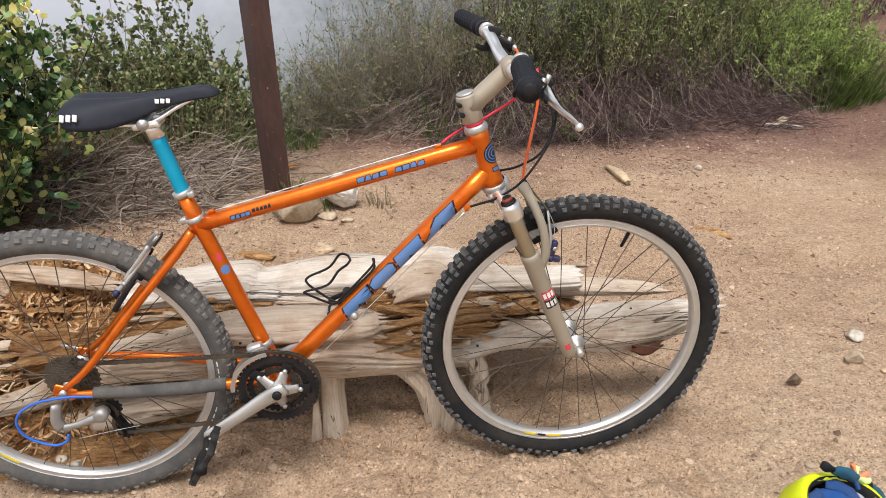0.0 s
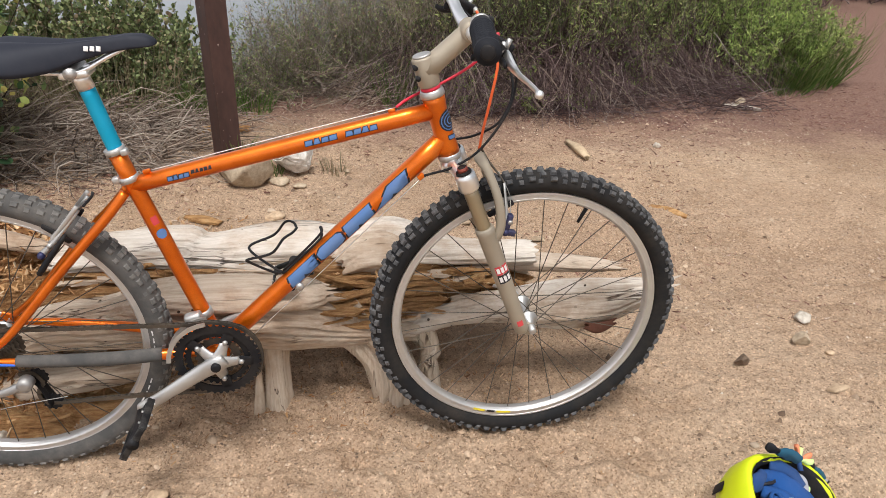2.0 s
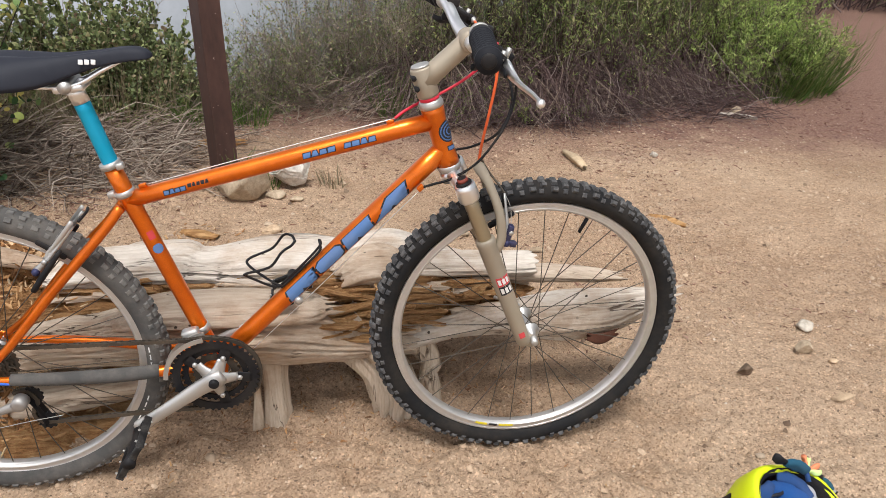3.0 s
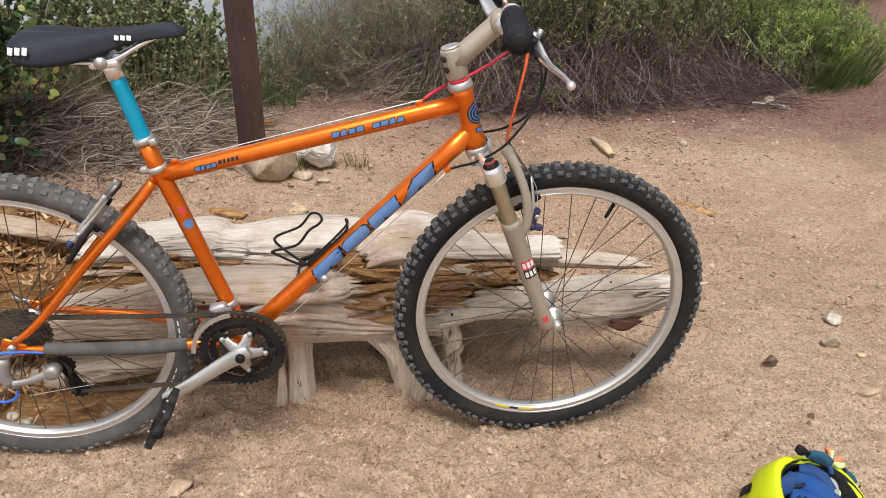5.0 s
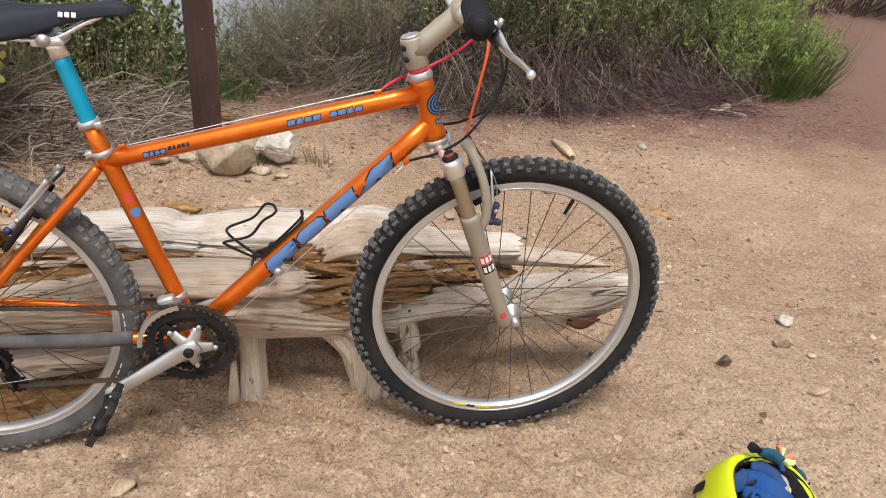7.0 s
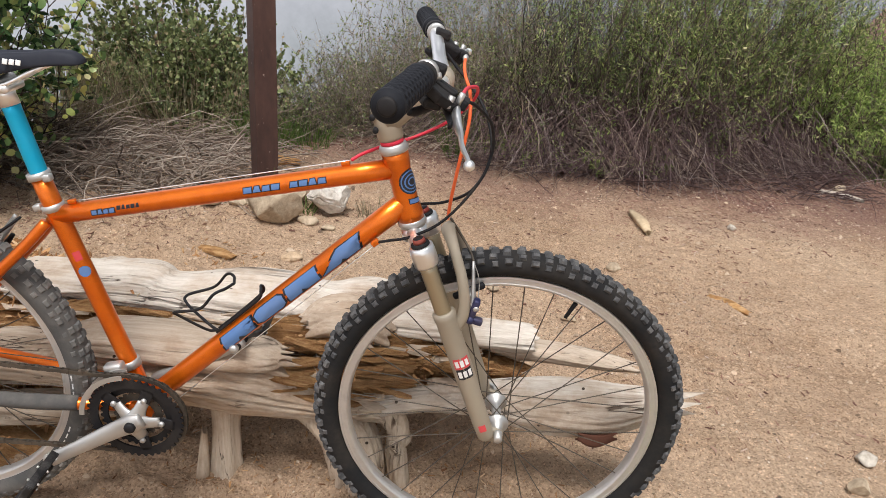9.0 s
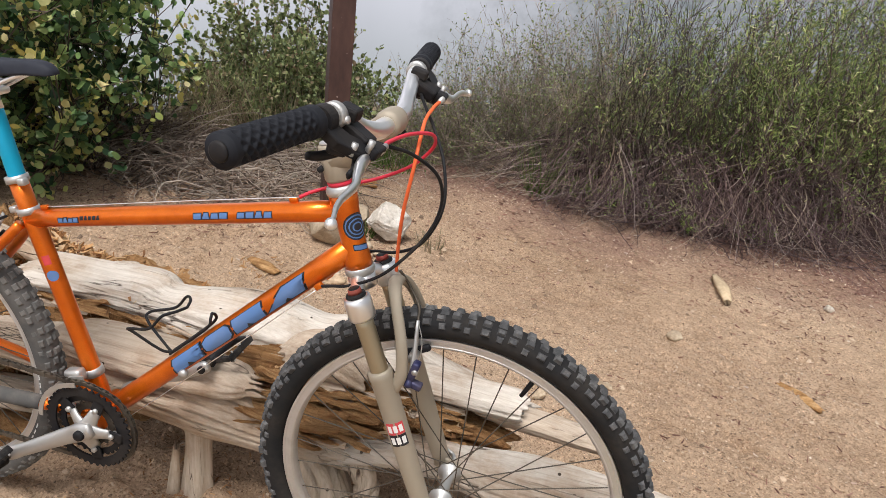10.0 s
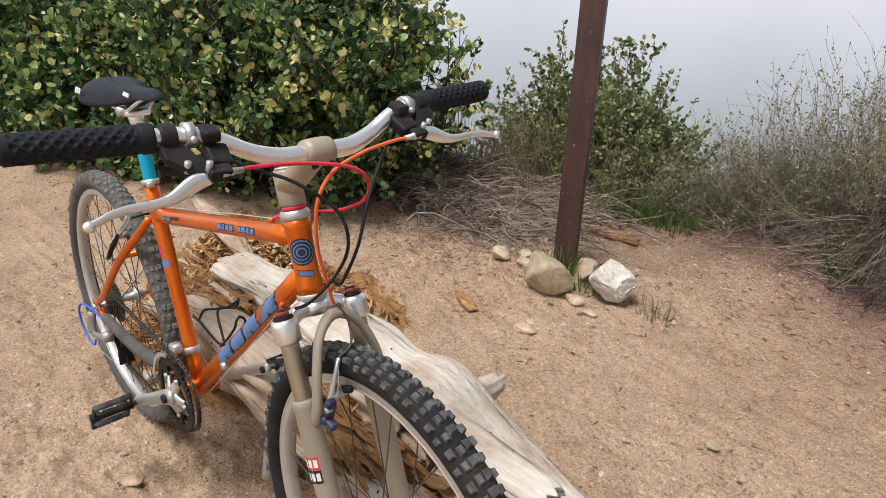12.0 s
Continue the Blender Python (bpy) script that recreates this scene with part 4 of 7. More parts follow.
# ---- shrubs ----
def shrub(name, label, base, spread, tall, stems, leaf_mat, stem_mat, leaf_size, per_stem, slim, lean=(0, 0), bare=0.25, spiky=0.15, thick=0.006, twigs=5, up=0.6, yellow=0):
    """Stems fan out of the base area; side twigs leave them, and leaves sit along the outer part of both."""
    t = thing(name, label, "shrub", base)
    n = stems
    a, q = rng.random(n) * 2 * np.pi, np.sqrt(rng.random(n))
    foot = np.stack([np.cos(a) * q * spread[0] * 0.55, np.sin(a) * q * spread[1] * 0.55, np.zeros(n)], 1)
    foot[:, 2] = height(foot[:, 0] + base[0], foot[:, 1] + base[1]) - base[2] - 0.02
    tip = np.stack([np.cos(a) * q * spread[0], np.sin(a) * q * spread[1], 0 * q], 1) + rng.normal(size=(n, 3)) * spiky
    tip[:, 2] = foot[:, 2] + tall * (1 - 0.55 * q ** 2) * rng.uniform(0.55, 1.1, n)
    tip[:, :2] += np.array(lean) * (tip[:, 2:] / tall)
    lines = bend_lines(foot, tip, 7, rng.normal(0, 0.05 * tall, n), 0.07 * tall)
    meshes = [stems_mesh(lines, np.full(n, thick) * rng.uniform(0.5, 1.2, n), np.full(n, thick * 0.25))]
    k = n * twigs
    src = rng.integers(0, n, k)
    u = rng.uniform(0.25, 0.97, k) * 6
    lo = np.floor(u).astype(int)
    start = lines[src, lo] + (lines[src, np.minimum(lo + 1, 6)] - lines[src, lo]) * (u - lo)[:, None]
    way = unit(rng.normal(size=(k, 3)) + np.array([0, 0, up]) + unit(lines[src, 6] - lines[src, 0]) * 0.8)
    end = start + way * (tall * rng.uniform(0.08, 0.24, k))[:, None]
    side = bend_lines(start, end, 3, np.zeros(k), 0.012 * tall)
    meshes.append(stems_mesh(side, np.full(k, thick * 0.4), np.full(k, thick * 0.15)))
    tagged(part("branchwork", joined(*meshes), stem_mat, t), kind="stuff")
    m = k * per_stem
    who = rng.integers(0, k, m)
    s = rng.random(m) ** 0.7 * 2
    lo = np.minimum(np.floor(s).astype(int), 1)
    at = side[who, lo] + (side[who, lo + 1] - side[who, lo]) * (s - lo)[:, None]
    floor = foot[src[who], 2]
    keep = (at[:, 2] - floor) / tall > bare * rng.uniform(0.4, 1.4, m)
    at, who = at[keep], who[keep]
    lw = unit(way[who] * 0.7 + rng.normal(size=(len(at), 3)) + (0, 0, 0.25))
    tagged(part("foliage", leaves_mesh(at, lw, rng.uniform(0.6, 1.25, len(at)) * leaf_size, slim), leaf_mat, t), kind="stuff")
    if yellow:
        far = np.linalg.norm(at - at.mean(0), axis=1)
        pick = rng.choice(len(at), yellow, replace=False, p=far ** 2 / np.sum(far ** 2))
        out = unit(at[pick] - at.mean(0)) * 0.06
        c = np.repeat(at[pick] + out, 9, 0) + rng.normal(size=(yellow * 9, 3)) * leaf_size * 0.75
        tagged(part("yellow_foliage", leaves_mesh(c, rng.normal(size=c.shape) + (0, 0, 0.4), rng.uniform(0.55, 1.1, len(c)) * leaf_size, 0.72), YELLOW_LEAF, t, "clusters of yellowing leaves"), kind="stuff")
    return t


def ground_at(x, y, sink=0.0):
    return (x, y, on_ground(x, y) - sink)


# broad-leaved bush behind the saddle, its sprays hanging out over the twigs
LEAFY = "dense dark green broad-leaved bush with yellowing leaf clusters"
shrub("leafy_bush", LEAFY, ground_at(-1.66, 1.42), (1.08, 0.74), 1.72, 175, BROAD_LEAF, DARK_STEM, 0.039, 18, 0.85, (0.0, 0.0), 0.02, 0.10, 0.008, 13, 0.3, 340)
shrub("leafy_bush", LEAFY, ground_at(-2.45, 2.1), (0.7, 0.6), 1.75, 70, BROAD_LEAF, DARK_STEM, 0.044, 12, 0.85, (0, 0), 0.1, 0.12, 0.008, 13, 0.3, 80)
shrub("leafy_bush", "dense dark green broad-leaved bush in shade", ground_at(-3.5, 0.9), (1.1, 0.9), 1.8, 90, BROAD_LEAF, DARK_STEM, 0.055, 12, 0.8, (0, 0), 0.0, 0.15, 0.009, 12, 0.3, 40)
shrub("leafy_bush", "spray of green and yellow leaves reaching out over dry twigs", ground_at(-0.98, 1.62), (0.26, 0.22), 0.92, 16, BROAD_LEAF, DARK_STEM, 0.036, 11, 0.85, (0.42, 0.02), 0.60, 0.05, 0.006, 9, 0.5, 14)
shrub("leafy_bush", "low dark green skirt of the broad-leaved bush", ground_at(-2.0, 0.95), (0.66, 0.30), 0.62, 90, BROAD_LEAF, DARK_STEM, 0.036, 13, 0.85, (0, 0), 0.0, 0.07, 0.006, 10, 0.3, 18)
shrub("leafy_bush", "low dark green skirt of the broad-leaved bush", ground_at(-2.75, 0.62), (0.65, 0.34), 0.75, 70, BROAD_LEAF, DARK_STEM, 0.046, 11, 0.85, (0, 0), 0.0, 0.07, 0.006, 10, 0.3, 20)
# small-leaved shrubs on the slope behind the post
shrub("small_leaved_shrub", "olive green small-leaved shrub with upright sprigs", ground_at(-0.66, 3.05), (0.66, 0.45), 1.14, 140, SMALL_LEAF, TWIG, 0.028, 16, 0.72, (0, 0), 0.05, 0.07, 0.005, 12, 0.9)
shrub("small_leaved_shrub", "olive green small-leaved shrub with upright sprigs", ground_at(-1.35, 3.25), (0.6, 0.5), 0.95, 90, SMALL_LEAF, DARK_STEM, 0.028, 14, 0.72, (0, 0), 0.08, 0.06, 0.005, 11, 0.9)
shrub("small_leaved_shrub", "dense olive shrub at the foot of the slope", ground_at(-0.42, 2.72), (0.62, 0.30), 0.74, 130, SMALL_LEAF, DARK_STEM, 0.024, 12, 0.72, (0, 0), 0.05, 0.06, 0.004, 9, 0.9)
shrub("small_leaved_shrub", "low olive shrub by the edge of the trail", ground_at(-0.45, 2.6), (0.6, 0.28), 0.5, 110, SMALL_LEAF, DRY_GRASS, 0.020, 8, 0.5, (0, 0), 0.2, 0.07, 0.003, 8, 0.9)
# twiggy brown scrub in the middle
for x, y, sx, h in ((0.2, 2.75, 0.36, 0.46), (0.45, 2.82, 0.38, 0.64), (0.7, 2.90, 0.38, 0.80), (0.95, 2.92, 0.38, 1.05), (1.22, 2.76, 0.36, 1.15), (0.4, 3.25, 0.5, 0.82), (0.95, 3.25, 0.5, 1.2)):
    shrub("twiggy_scrub", "brown twiggy scrub with sparse grey-green leaves", ground_at(x, y), (sx, 0.32), h, 190, SMALL_LEAF, SCRUB_TWIG, 0.016, 3 if x < 0.9 else 5, 0.5, (-0.12, -0.12), 0.15, 0.12, 0.0028, 9, 0.6)
# sage bushes along the trail's far side
for x, y, sx, h, mat, leafy, bare in (
    (1.52, 2.78, 0.46, 1.30, SAGE_LEAF, 4, 0.42), (2.02, 2.82, 0.5, 1.40, SAGE_LEAF, 11, 0.46), (2.56, 3.0, 0.5, 1.35, SAGE_LEAF, 14, 0.45), (3.05, 3.12, 0.46, 1.15, FRESH_LEAF, 14, 0.22), (3.46, 3.12, 0.40, 0.86, FRESH_LEAF, 14, 0.08),
    (1.55, 3.25, 0.5, 1.55, SAGE_LEAF, 5, 0.3), (2.3, 3.4, 0.75, 1.95, SAGE_LEAF, 14, 0.3), (3.05, 3.65, 0.55, 1.5, SAGE_LEAF, 14, 0.3)):
    shrub("sage_bush", "green sagebrush with a skirt of dead brown stems" if bare > 0.25 else "fresh green sagebrush reaching down to the trail", ground_at(x, y), (sx, 0.42), h, 150, mat, DARK_STEM if x < 1.6 else RED_TWIG, 0.027, int(leafy * 1.9), 0.21, (0, -0.20), bare, 0.09, 0.0042, 10, 1.5)
for x, y in ((1.18, 2.46), (1.42, 2.42), (1.66, 2.40), (1.98, 2.44), (2.34, 2.58)):
    shrub("sage_sprig", "small green sage sprig among dead stems", ground_at(x, y), (0.13, 0.09), 0.27 + 0.05 * math.sin(9 * x), 16, FRESH_LEAF, RED_TWIG, 0.024, 8, 0.24, (0, -0.06), 0.1, 0.03, 0.0022, 5, 1.2)
shrub("sage_bush", "dark shrub beyond the bend of the trail", ground_at(5.9, 6.1), (1.8, 0.8), 1.8, 170, SAGE_LEAF, RED_TWIG, 0.04, 9, 0.3, (0, 0), 0.05, 0.15, 0.008, 9, 0.8)
shrub("sage_bush", "dark shrub beyond the bend of the trail", ground_at(8.2, 5.6), (1.8, 0.9), 1.8, 150, SAGE_LEAF, RED_TWIG, 0.04, 9, 0.3, (0, 0), 0.05, 0.15, 0.008, 9, 0.8)


# ---- dead twigs and grass ----
def twig_pile(name, label, x0, x1, y0, y1, n, top, mat, r=0.0028, length=(0.15, 0.5)):
    x, y = scatter(n, x0, x1, y0, y1)
    mound = np.sin(np.clip((x - x0) / (x1 - x0), 0, 1) * np.pi) * np.sin(np.clip((y - y0) / (y1 - y0), 0, 1) * np.pi)
    z = height(x, y) + 0.005 + rng.random(n) * top * mound
    a = rng.normal(0, 0.9, n)
    l = rng.uniform(*length, n)
    way = np.stack([np.cos(a), np.sin(a) * 0.8, rng.normal(0.05, 0.18, n)], 1)
    base = np.stack([x, y, z], 1)
    tip = base + way * l[:, None]
    tip[:, 2] = np.maximum(tip[:, 2], height(tip[:, 0], tip[:, 1]) + 0.004)
    lines = bend_lines(base, tip, 6, rng.normal(0.02, 0.03, n), 0.03)
    return tagged(part(name, stems_mesh(lines, rng.uniform(0.5, 1.3, n) * r, np.full(n, r * 0.3), 4), mat), label, "twigs", kind="stuff")


twig_pile("dead_twigs", "tangled heap of dry grey-brown twigs at the foot of the bushes", -1.5, 0.02, 1.5, 2.2, 1300, 0.12, HEAP_TWIG, 0.0034)
twig_pile("dead_twigs", "dry twigs fallen under the sage bushes", 0.95, 3.0, 2.3, 2.95, 900, 0.12, RED_TWIG, 0.0025)
def skirt(x0, x1, n, mat):
    """Dead stems that arch out of the bushes and hang to the ground."""
    x = rng.uniform(x0, x1, n)
    base = np.stack([x, edge_y(x) + rng.uniform(0.12, 0.42, n), 0 * x], 1)
    base[:, 2] = height(base[:, 0], base[:, 1]) + rng.uniform(0.0, 0.45, n)
    tip = base + np.stack([rng.normal(0, 0.22, n), -rng.uniform(0.1, 0.48, n), 0 * x], 1)
    tip[:, 2] = height(tip[:, 0], tip[:, 1]) + np.abs(rng.normal(0, 0.09, n)) + 0.005
    lines = bend_lines(base, tip, 7, rng.uniform(0.0, 0.10, n), 0.03)
    return tagged(part("dead_stems", stems_mesh(lines, 0.0012 + 0.0028 * rng.random(n) ** 2, np.full(n, 0.0007), 4), mat), "dead grey-brown stems hanging from the sagebrush to the ground", "twigs", kind="stuff")


skirt(1.0, 3.1, 2300, RED_TWIG)
skirt(0.95, 3.0, 420, TWIG)
twig_pile("dead_twigs", "dry twigs on the edge of the slope", 0.2, 1.2, 2.35, 2.9, 380, 0.18, TWIG, 0.0025)


def grass_tuft(x, y, n, tall, spread, mat, label):
    a, q = rng.random(n) * 6.28, np.sqrt(rng.random(n)) * spread
    bx, by = x + np.cos(a) * q, y + np.sin(a) * q
    base = np.stack([bx, by, height(bx, by) - 0.01], 1)
    tip = base + np.stack([np.cos(a) * tall * 0.35, np.sin(a) * tall * 0.35, tall * rng.uniform(0.5, 1.1, n)], 1) + rng.normal(size=(n, 3)) * tall * 0.12
    lines = bend_lines(base, tip, 5, rng.normal(0, 0.02, n), tall * 0.05) - np.array([x, y, on_ground(x, y)])
    t = part("grass_tuft", stems_mesh(lines, np.full(n, 0.0028), np.full(n, 0.0006)), mat)
    t.location = (x, y, on_ground(x, y))
    return tagged(t, label, "grass", kind="stuff" if n >= 150 else "")


grass_tuft(0.05, 2.3, 200, 0.17, 0.13, GRASS, "bright green grass tuft on the edge of the slope")
grass_tuft(0.26, 2.36, 90, 0.12, 0.09, GRASS, "bright green grass tuft on the edge of the slope")
grass_tuft(0.98, 2.42, 90, 0.24, 0.05, GRASS, "upright green grass tuft under the scrub")
grass_tuft(0.30, 1.47, 36, 0.13, 0.03, GRASS, "small tuft of grass against the post")
grass_tuft(0.41, 1.46, 36, 0.055, 0.035, GRASS, "small tuft of grass between the stones")
grass_tuft(0.66, 1.56, 26, 0.07, 0.05, DRY_GRASS, "small tuft of dry grass beside the pale stone")
for x, y, n in ((-0.95, 2.2, 220), (-0.4, 2.35, 160), (-1.6, 1.3, 120), (3.72, 2.98, 420), (3.45, 2.85, 260)):
    grass_tuft(x, y, n, 0.40 if x < 3 else 0.42, 0.3 if x < 3 else 0.22, DRY_GRASS if x < 3 else GRASS, "tall dry grass stalks at the foot of the bushes" if x < 3 else "tall green grass at the end of the bushes")


# ---- materials: bicycle and helmet ----
def make_orange():
    m = material("orange_paint", (0.72, 0.19, 0.012), 0.3, 0.72)
    v = coords(m)
    f = noise_tex(m, v, 14, 7, 0.65)
    flake = noise_tex(m, v, 900, 2, 0.5)
    nick = noise_tex(m, v, 110, 4, 0.7)
    c = ramp(m, f, [(0.3, (0.60, 0.110, 0.003)), (0.55, (0.73, 0.155, 0.005)), (0.75, (0.79, 0.188, 0.012))])
    c = mix(m, 0.25, c, ramp(m, flake, [(0.35, (0.7, 0.6, 0.5)), (0.65, (1.25, 1.2, 1.1))]), "MULTIPLY")
    chip = ramp(m, nick, [(0.74, (0, 0, 0)), (0.76, (0.8, 0.8, 0.8))])
    c = mix(m, chip, c, (0.16, 0.09, 0.05))
    set_color(m, c)
    set_rough(m, f, 0.24, 0.42)
    b = m.node_tree.nodes["Principled BSDF"]
    b.inputs["Coat Weight"].default_value, b.inputs["Coat Roughness"].default_value = 0.35, 0.10
    return m


ORANGE = make_orange()
TEAL = dusty("teal_anodised", (0.0, 0.36, 0.58), 0.30, 0.35, 0.05)
SILVER = dusty("brushed_alloy", (0.52, 0.51, 0.495), 0.32, 0.85, 0.35)
BRIGHT = dusty("polished_alloy", (0.88, 0.88, 0.88), 0.18, 0.97, 0.10)
RIM = dusty("rim_alloy", (0.62, 0.605, 0.59), 0.33, 0.85, 0.4, (0.34, 0.27, 0.21), 30)
BEIGE = dusty("beige_magnesium", (0.36, 0.31, 0.24), 0.42, 0.35, 0.45)
STANCHION = dusty("tinted_steel", (0.42, 0.36, 0.25), 0.25, 0.85, 0.3)
RUBBER = dusty("dusty_rubber", (0.012, 0.012, 0.013), 0.7, 0, 0.12, scale=9)
OLD_RUBBER = dusty("greyed_rubber", (0.058, 0.056, 0.054), 0.9, 0, 0.85, (0.28, 0.245, 0.21), scale=8)
# front knobs paler than the casing: dust plus sky highlights put into the colour
TREAD = dusty("dusty_highlit_tread", (0.045, 0.045, 0.047), 0.8, 0, 0.9, (0.30, 0.285, 0.27), scale=45)
OLD_TREAD = dusty("greyed_tread", (0.105, 0.101, 0.096), 0.9, 0, 0.9, (0.33, 0.295, 0.255), scale=25)
GRIP = dusty("grip_rubber", (0.012, 0.013, 0.017), 0.55, 0, 0.06, (0.12, 0.11, 0.11))
BLACK = dusty("black_plastic", (0.009, 0.009, 0.011), 0.42, 0, 0.10)
WORN_BLACK = dusty("worn_black_metal", (0.016, 0.016, 0.017), 0.35, 0.5, 0.5, (0.30, 0.28, 0.26), 40)
LEATHER = dusty("black_leather", (0.017, 0.019, 0.028), 0.45, 0, 0.16, (0.16, 0.16, 0.17), scale=7)
STEEL = dusty("dark_steel", (0.10, 0.085, 0.07), 0.45, 0.8, 0.5)
SPOKE = dusty("dull_spoke_steel", (0.09, 0.075, 0.06), 0.45, 0.7, 0.4)
DECAL_BLUE = dusty("blue_decal", (0.088, 0.19, 0.41), 0.35, 0, 0.25)
DECAL_BLACK = material("black_decal", (0.012, 0.012, 0.016), 0.4)
DECAL_WHITE = dusty("white_decal", (0.75, 0.74, 0.72), 0.4, 0, 0.2)
DECAL_RED = dusty("red_decal", (0.60, 0.05, 0.06), 0.4, 0, 0.2)
DIAL_RED = dusty("dull_red_dial", (0.30, 0.05, 0.035), 0.45, 0.2, 0.3)
CRANK_GREY = dusty("grey_alloy", (0.36, 0.355, 0.35), 0.38, 0.8, 0.4)
DECAL_YELLOW = material("yellow_decal", (0.75, 0.62, 0.03), 0.4)
RED_HOUSING = dusty("red_housing", (0.62, 0.02, 0.05), 0.35, 0, 0.1)
ORANGE_HOUSING = dusty("orange_housing", (0.80, 0.13, 0.03), 0.4, 0, 0.1)
BLUE_HOUSING = dusty("blue_housing", (0.02, 0.12, 0.55), 0.4, 0, 0.1)
PURPLE = dusty("purple_anodised", (0.022, 0.026, 0.085), 0.35, 0.4, 0.45)
NEON = dusty("neon_yellow_shell", (0.62, 0.72, 0.0), 0.35, 0, 0.08, scale=10, coat=0.3)
NAVY = dusty("navy_padding", (0.012, 0.05, 0.16), 0.9, 0, 0.1)
ROYAL = dusty("royal_blue_cloth", (0.006, 0.06, 0.22), 0.9, 0, 0.1)
GREY_CLOTH = dusty("grey_cloth", (0.35, 0.35, 0.38), 0.9, 0, 0.1)
CORAL = dusty("coral_cloth", (0.80, 0.25, 0.12), 0.85, 0, 0.1)
LIME = dusty("lime_cloth", (0.60, 0.80, 0.30), 0.85, 0, 0.1)

# ---- the bicycle: main points in its plane (x forward, z up) ----
REAR, FRONT, CRANK = Vector((-0.013, 0, 0.337)), Vector((1.071, 0, 0.344)), Vector((0.415, 0, 0.298))
SEAT_LOW, SEAT_TOP, POST_TOP = Vector((0.294, 0, 0.681)), Vector((0.279, 0, 0.735)), Vector((0.247, 0, 0.868))
HEAD_TOP, HEAD_LOW = Vector((0.849, 0, 0.834)), Vector((0.884, 0, 0.722))
STEER = (HEAD_LOW - HEAD_TOP).normalized()

bike = thing("mountain_bike", "orange mountain bike with a teal seatpost, propped on a log", "bicycle")
bike.rotation_euler = (radians(-0.9), 0, 0)


def tube(name, a, b, ra, rb=None, mat=ORANGE, label="", sides=20, parent=bike, steps=10, flat=1.0):
    bm = bmesh.new()
    sweep(bm, [a, b], [ra, ra if rb is None else rb], sides, steps, flat)
    return part(name, bm, mat, parent, label)


def rod(name, pts, r, mat, label="", sides=8, parent=bike, steps=24, flat=1.0):
    bm = bmesh.new()
    sweep(bm, pts, r, sides, steps, flat)
    return part(name, bm, mat, parent, label)


def ring_part(name, profile, m, mat, label="", sides=32, parent=bike, closed=False):
    bm = bmesh.new()
    lathe(bm, profile, sides, m, closed)
    return part(name, bm, mat, parent, label)


def wrapped(name, a, b, r, shapes, mat, label="", parent=bike, face=-90.0, lift=0.0007):
    return [wrap_one(name, a, b, r, [shape], mat, label, parent, face, lift) for shape in shapes]


def wrap_one(name, a, b, r, shapes, mat, label, parent, face, lift):
    """Thin decals on a tube from a to b: shapes are polygons of (along, around) in metres, around counted from the side the decal faces."""
    bm = bmesh.new()
    a, b = Vector(a), Vector(b)
    ax = (b - a).normalized()
    e1 = Vector((0, -1, 0))
    e1 = (e1 - ax * e1.dot(ax)).normalized()
    e2 = e1.cross(ax).normalized()
    turn = radians(face + 90)
    for shape in shapes:
        vs = []
        for s, w in shape:
            an = w / r + turn
            vs.append(bm.verts.new(a + ax * s + (r + lift) * (math.cos(an) * e1 + math.sin(an) * e2)))
        bm.faces.new(vs)
    big = [f for f in bm.faces]
    bmesh.ops.triangulate(bm, faces=big)
    bmesh.ops.subdivide_edges(bm, edges=bm.edges[:], cuts=2, use_grid_fill=True)
    for v in bm.verts:
        d = v.co - a
        along = d.dot(ax)
        rad = d - ax * along
        v.co = a + ax * along + rad.normalized() * (r + lift)
    return part(name, bm, mat, parent, label)


# frame tubes
TT_A, TT_B = Vector((0.298, 0, 0.667)), Vector((0.853, 0, 0.806))
DT_A, DT_B = Vector((0.874, 0, 0.752)), CRANK.copy()
tube("top_tube", TT_A, TT_B, 0.0158, 0.0165)
tube("down_tube", DT_A, DT_B, 0.0185, 0.0185)
tube("seat_tube", CRANK, SEAT_TOP, 0.0155)
bm = bmesh.new()
sweep(bm, [HEAD_TOP, HEAD_TOP + STEER * 0.012, HEAD_TOP + STEER * 0.03, (HEAD_TOP + HEAD_LOW) / 2, HEAD_LOW - STEER * 0.03, HEAD_LOW - STEER * 0.012, HEAD_LOW], [0.0215, 0.0213, 0.019, 0.0187, 0.019, 0.0213, 0.0215], 28)
part("head_tube", bm, ORANGE, bike)
ring_part("bottom_bracket_shell", [(0.021, -0.036), (0.0225, -0.034), (0.0225, 0.034), (0.021, 0.036)], Matrix.Translation(CRANK), ORANGE, sides=28)
for s in (-1, 1):
    drop = REAR + Vector((0.004, 0.068 * s, 0.0))
    rod("seatstay", [(0.286, 0.014 * s, 0.658), (0.25, 0.028 * s, 0.615), (0.16, 0.052 * s, 0.52), (0.05, 0.064 * s, 0.395), (drop.x, drop.y, drop.z + 0.008)], [0.009, 0.0092, 0.0092, 0.008, 0.006], ORANGE, "orange tube with a smear of dirt", 14)
    rod("chainstay", [(0.405, 0.024 * s, 0.30), (0.33, 0.036 * s, 0.306), (0.22, 0.055 * s, 0.315), (0.09, 0.066 * s, 0.326), (drop.x + 0.01, drop.y, drop.z - 0.006)], [0.0105, 0.0115, 0.011, 0.0095, 0.006], ORANGE, "", 14)
    bm = bmesh.new()
    block(bm, (0.045, 0.006, 0.028), pose(drop.x - 0.002, drop.y, drop.z, 0, 25, 0), 0.003)
    part("dropout", bm, ORANGE, bike)
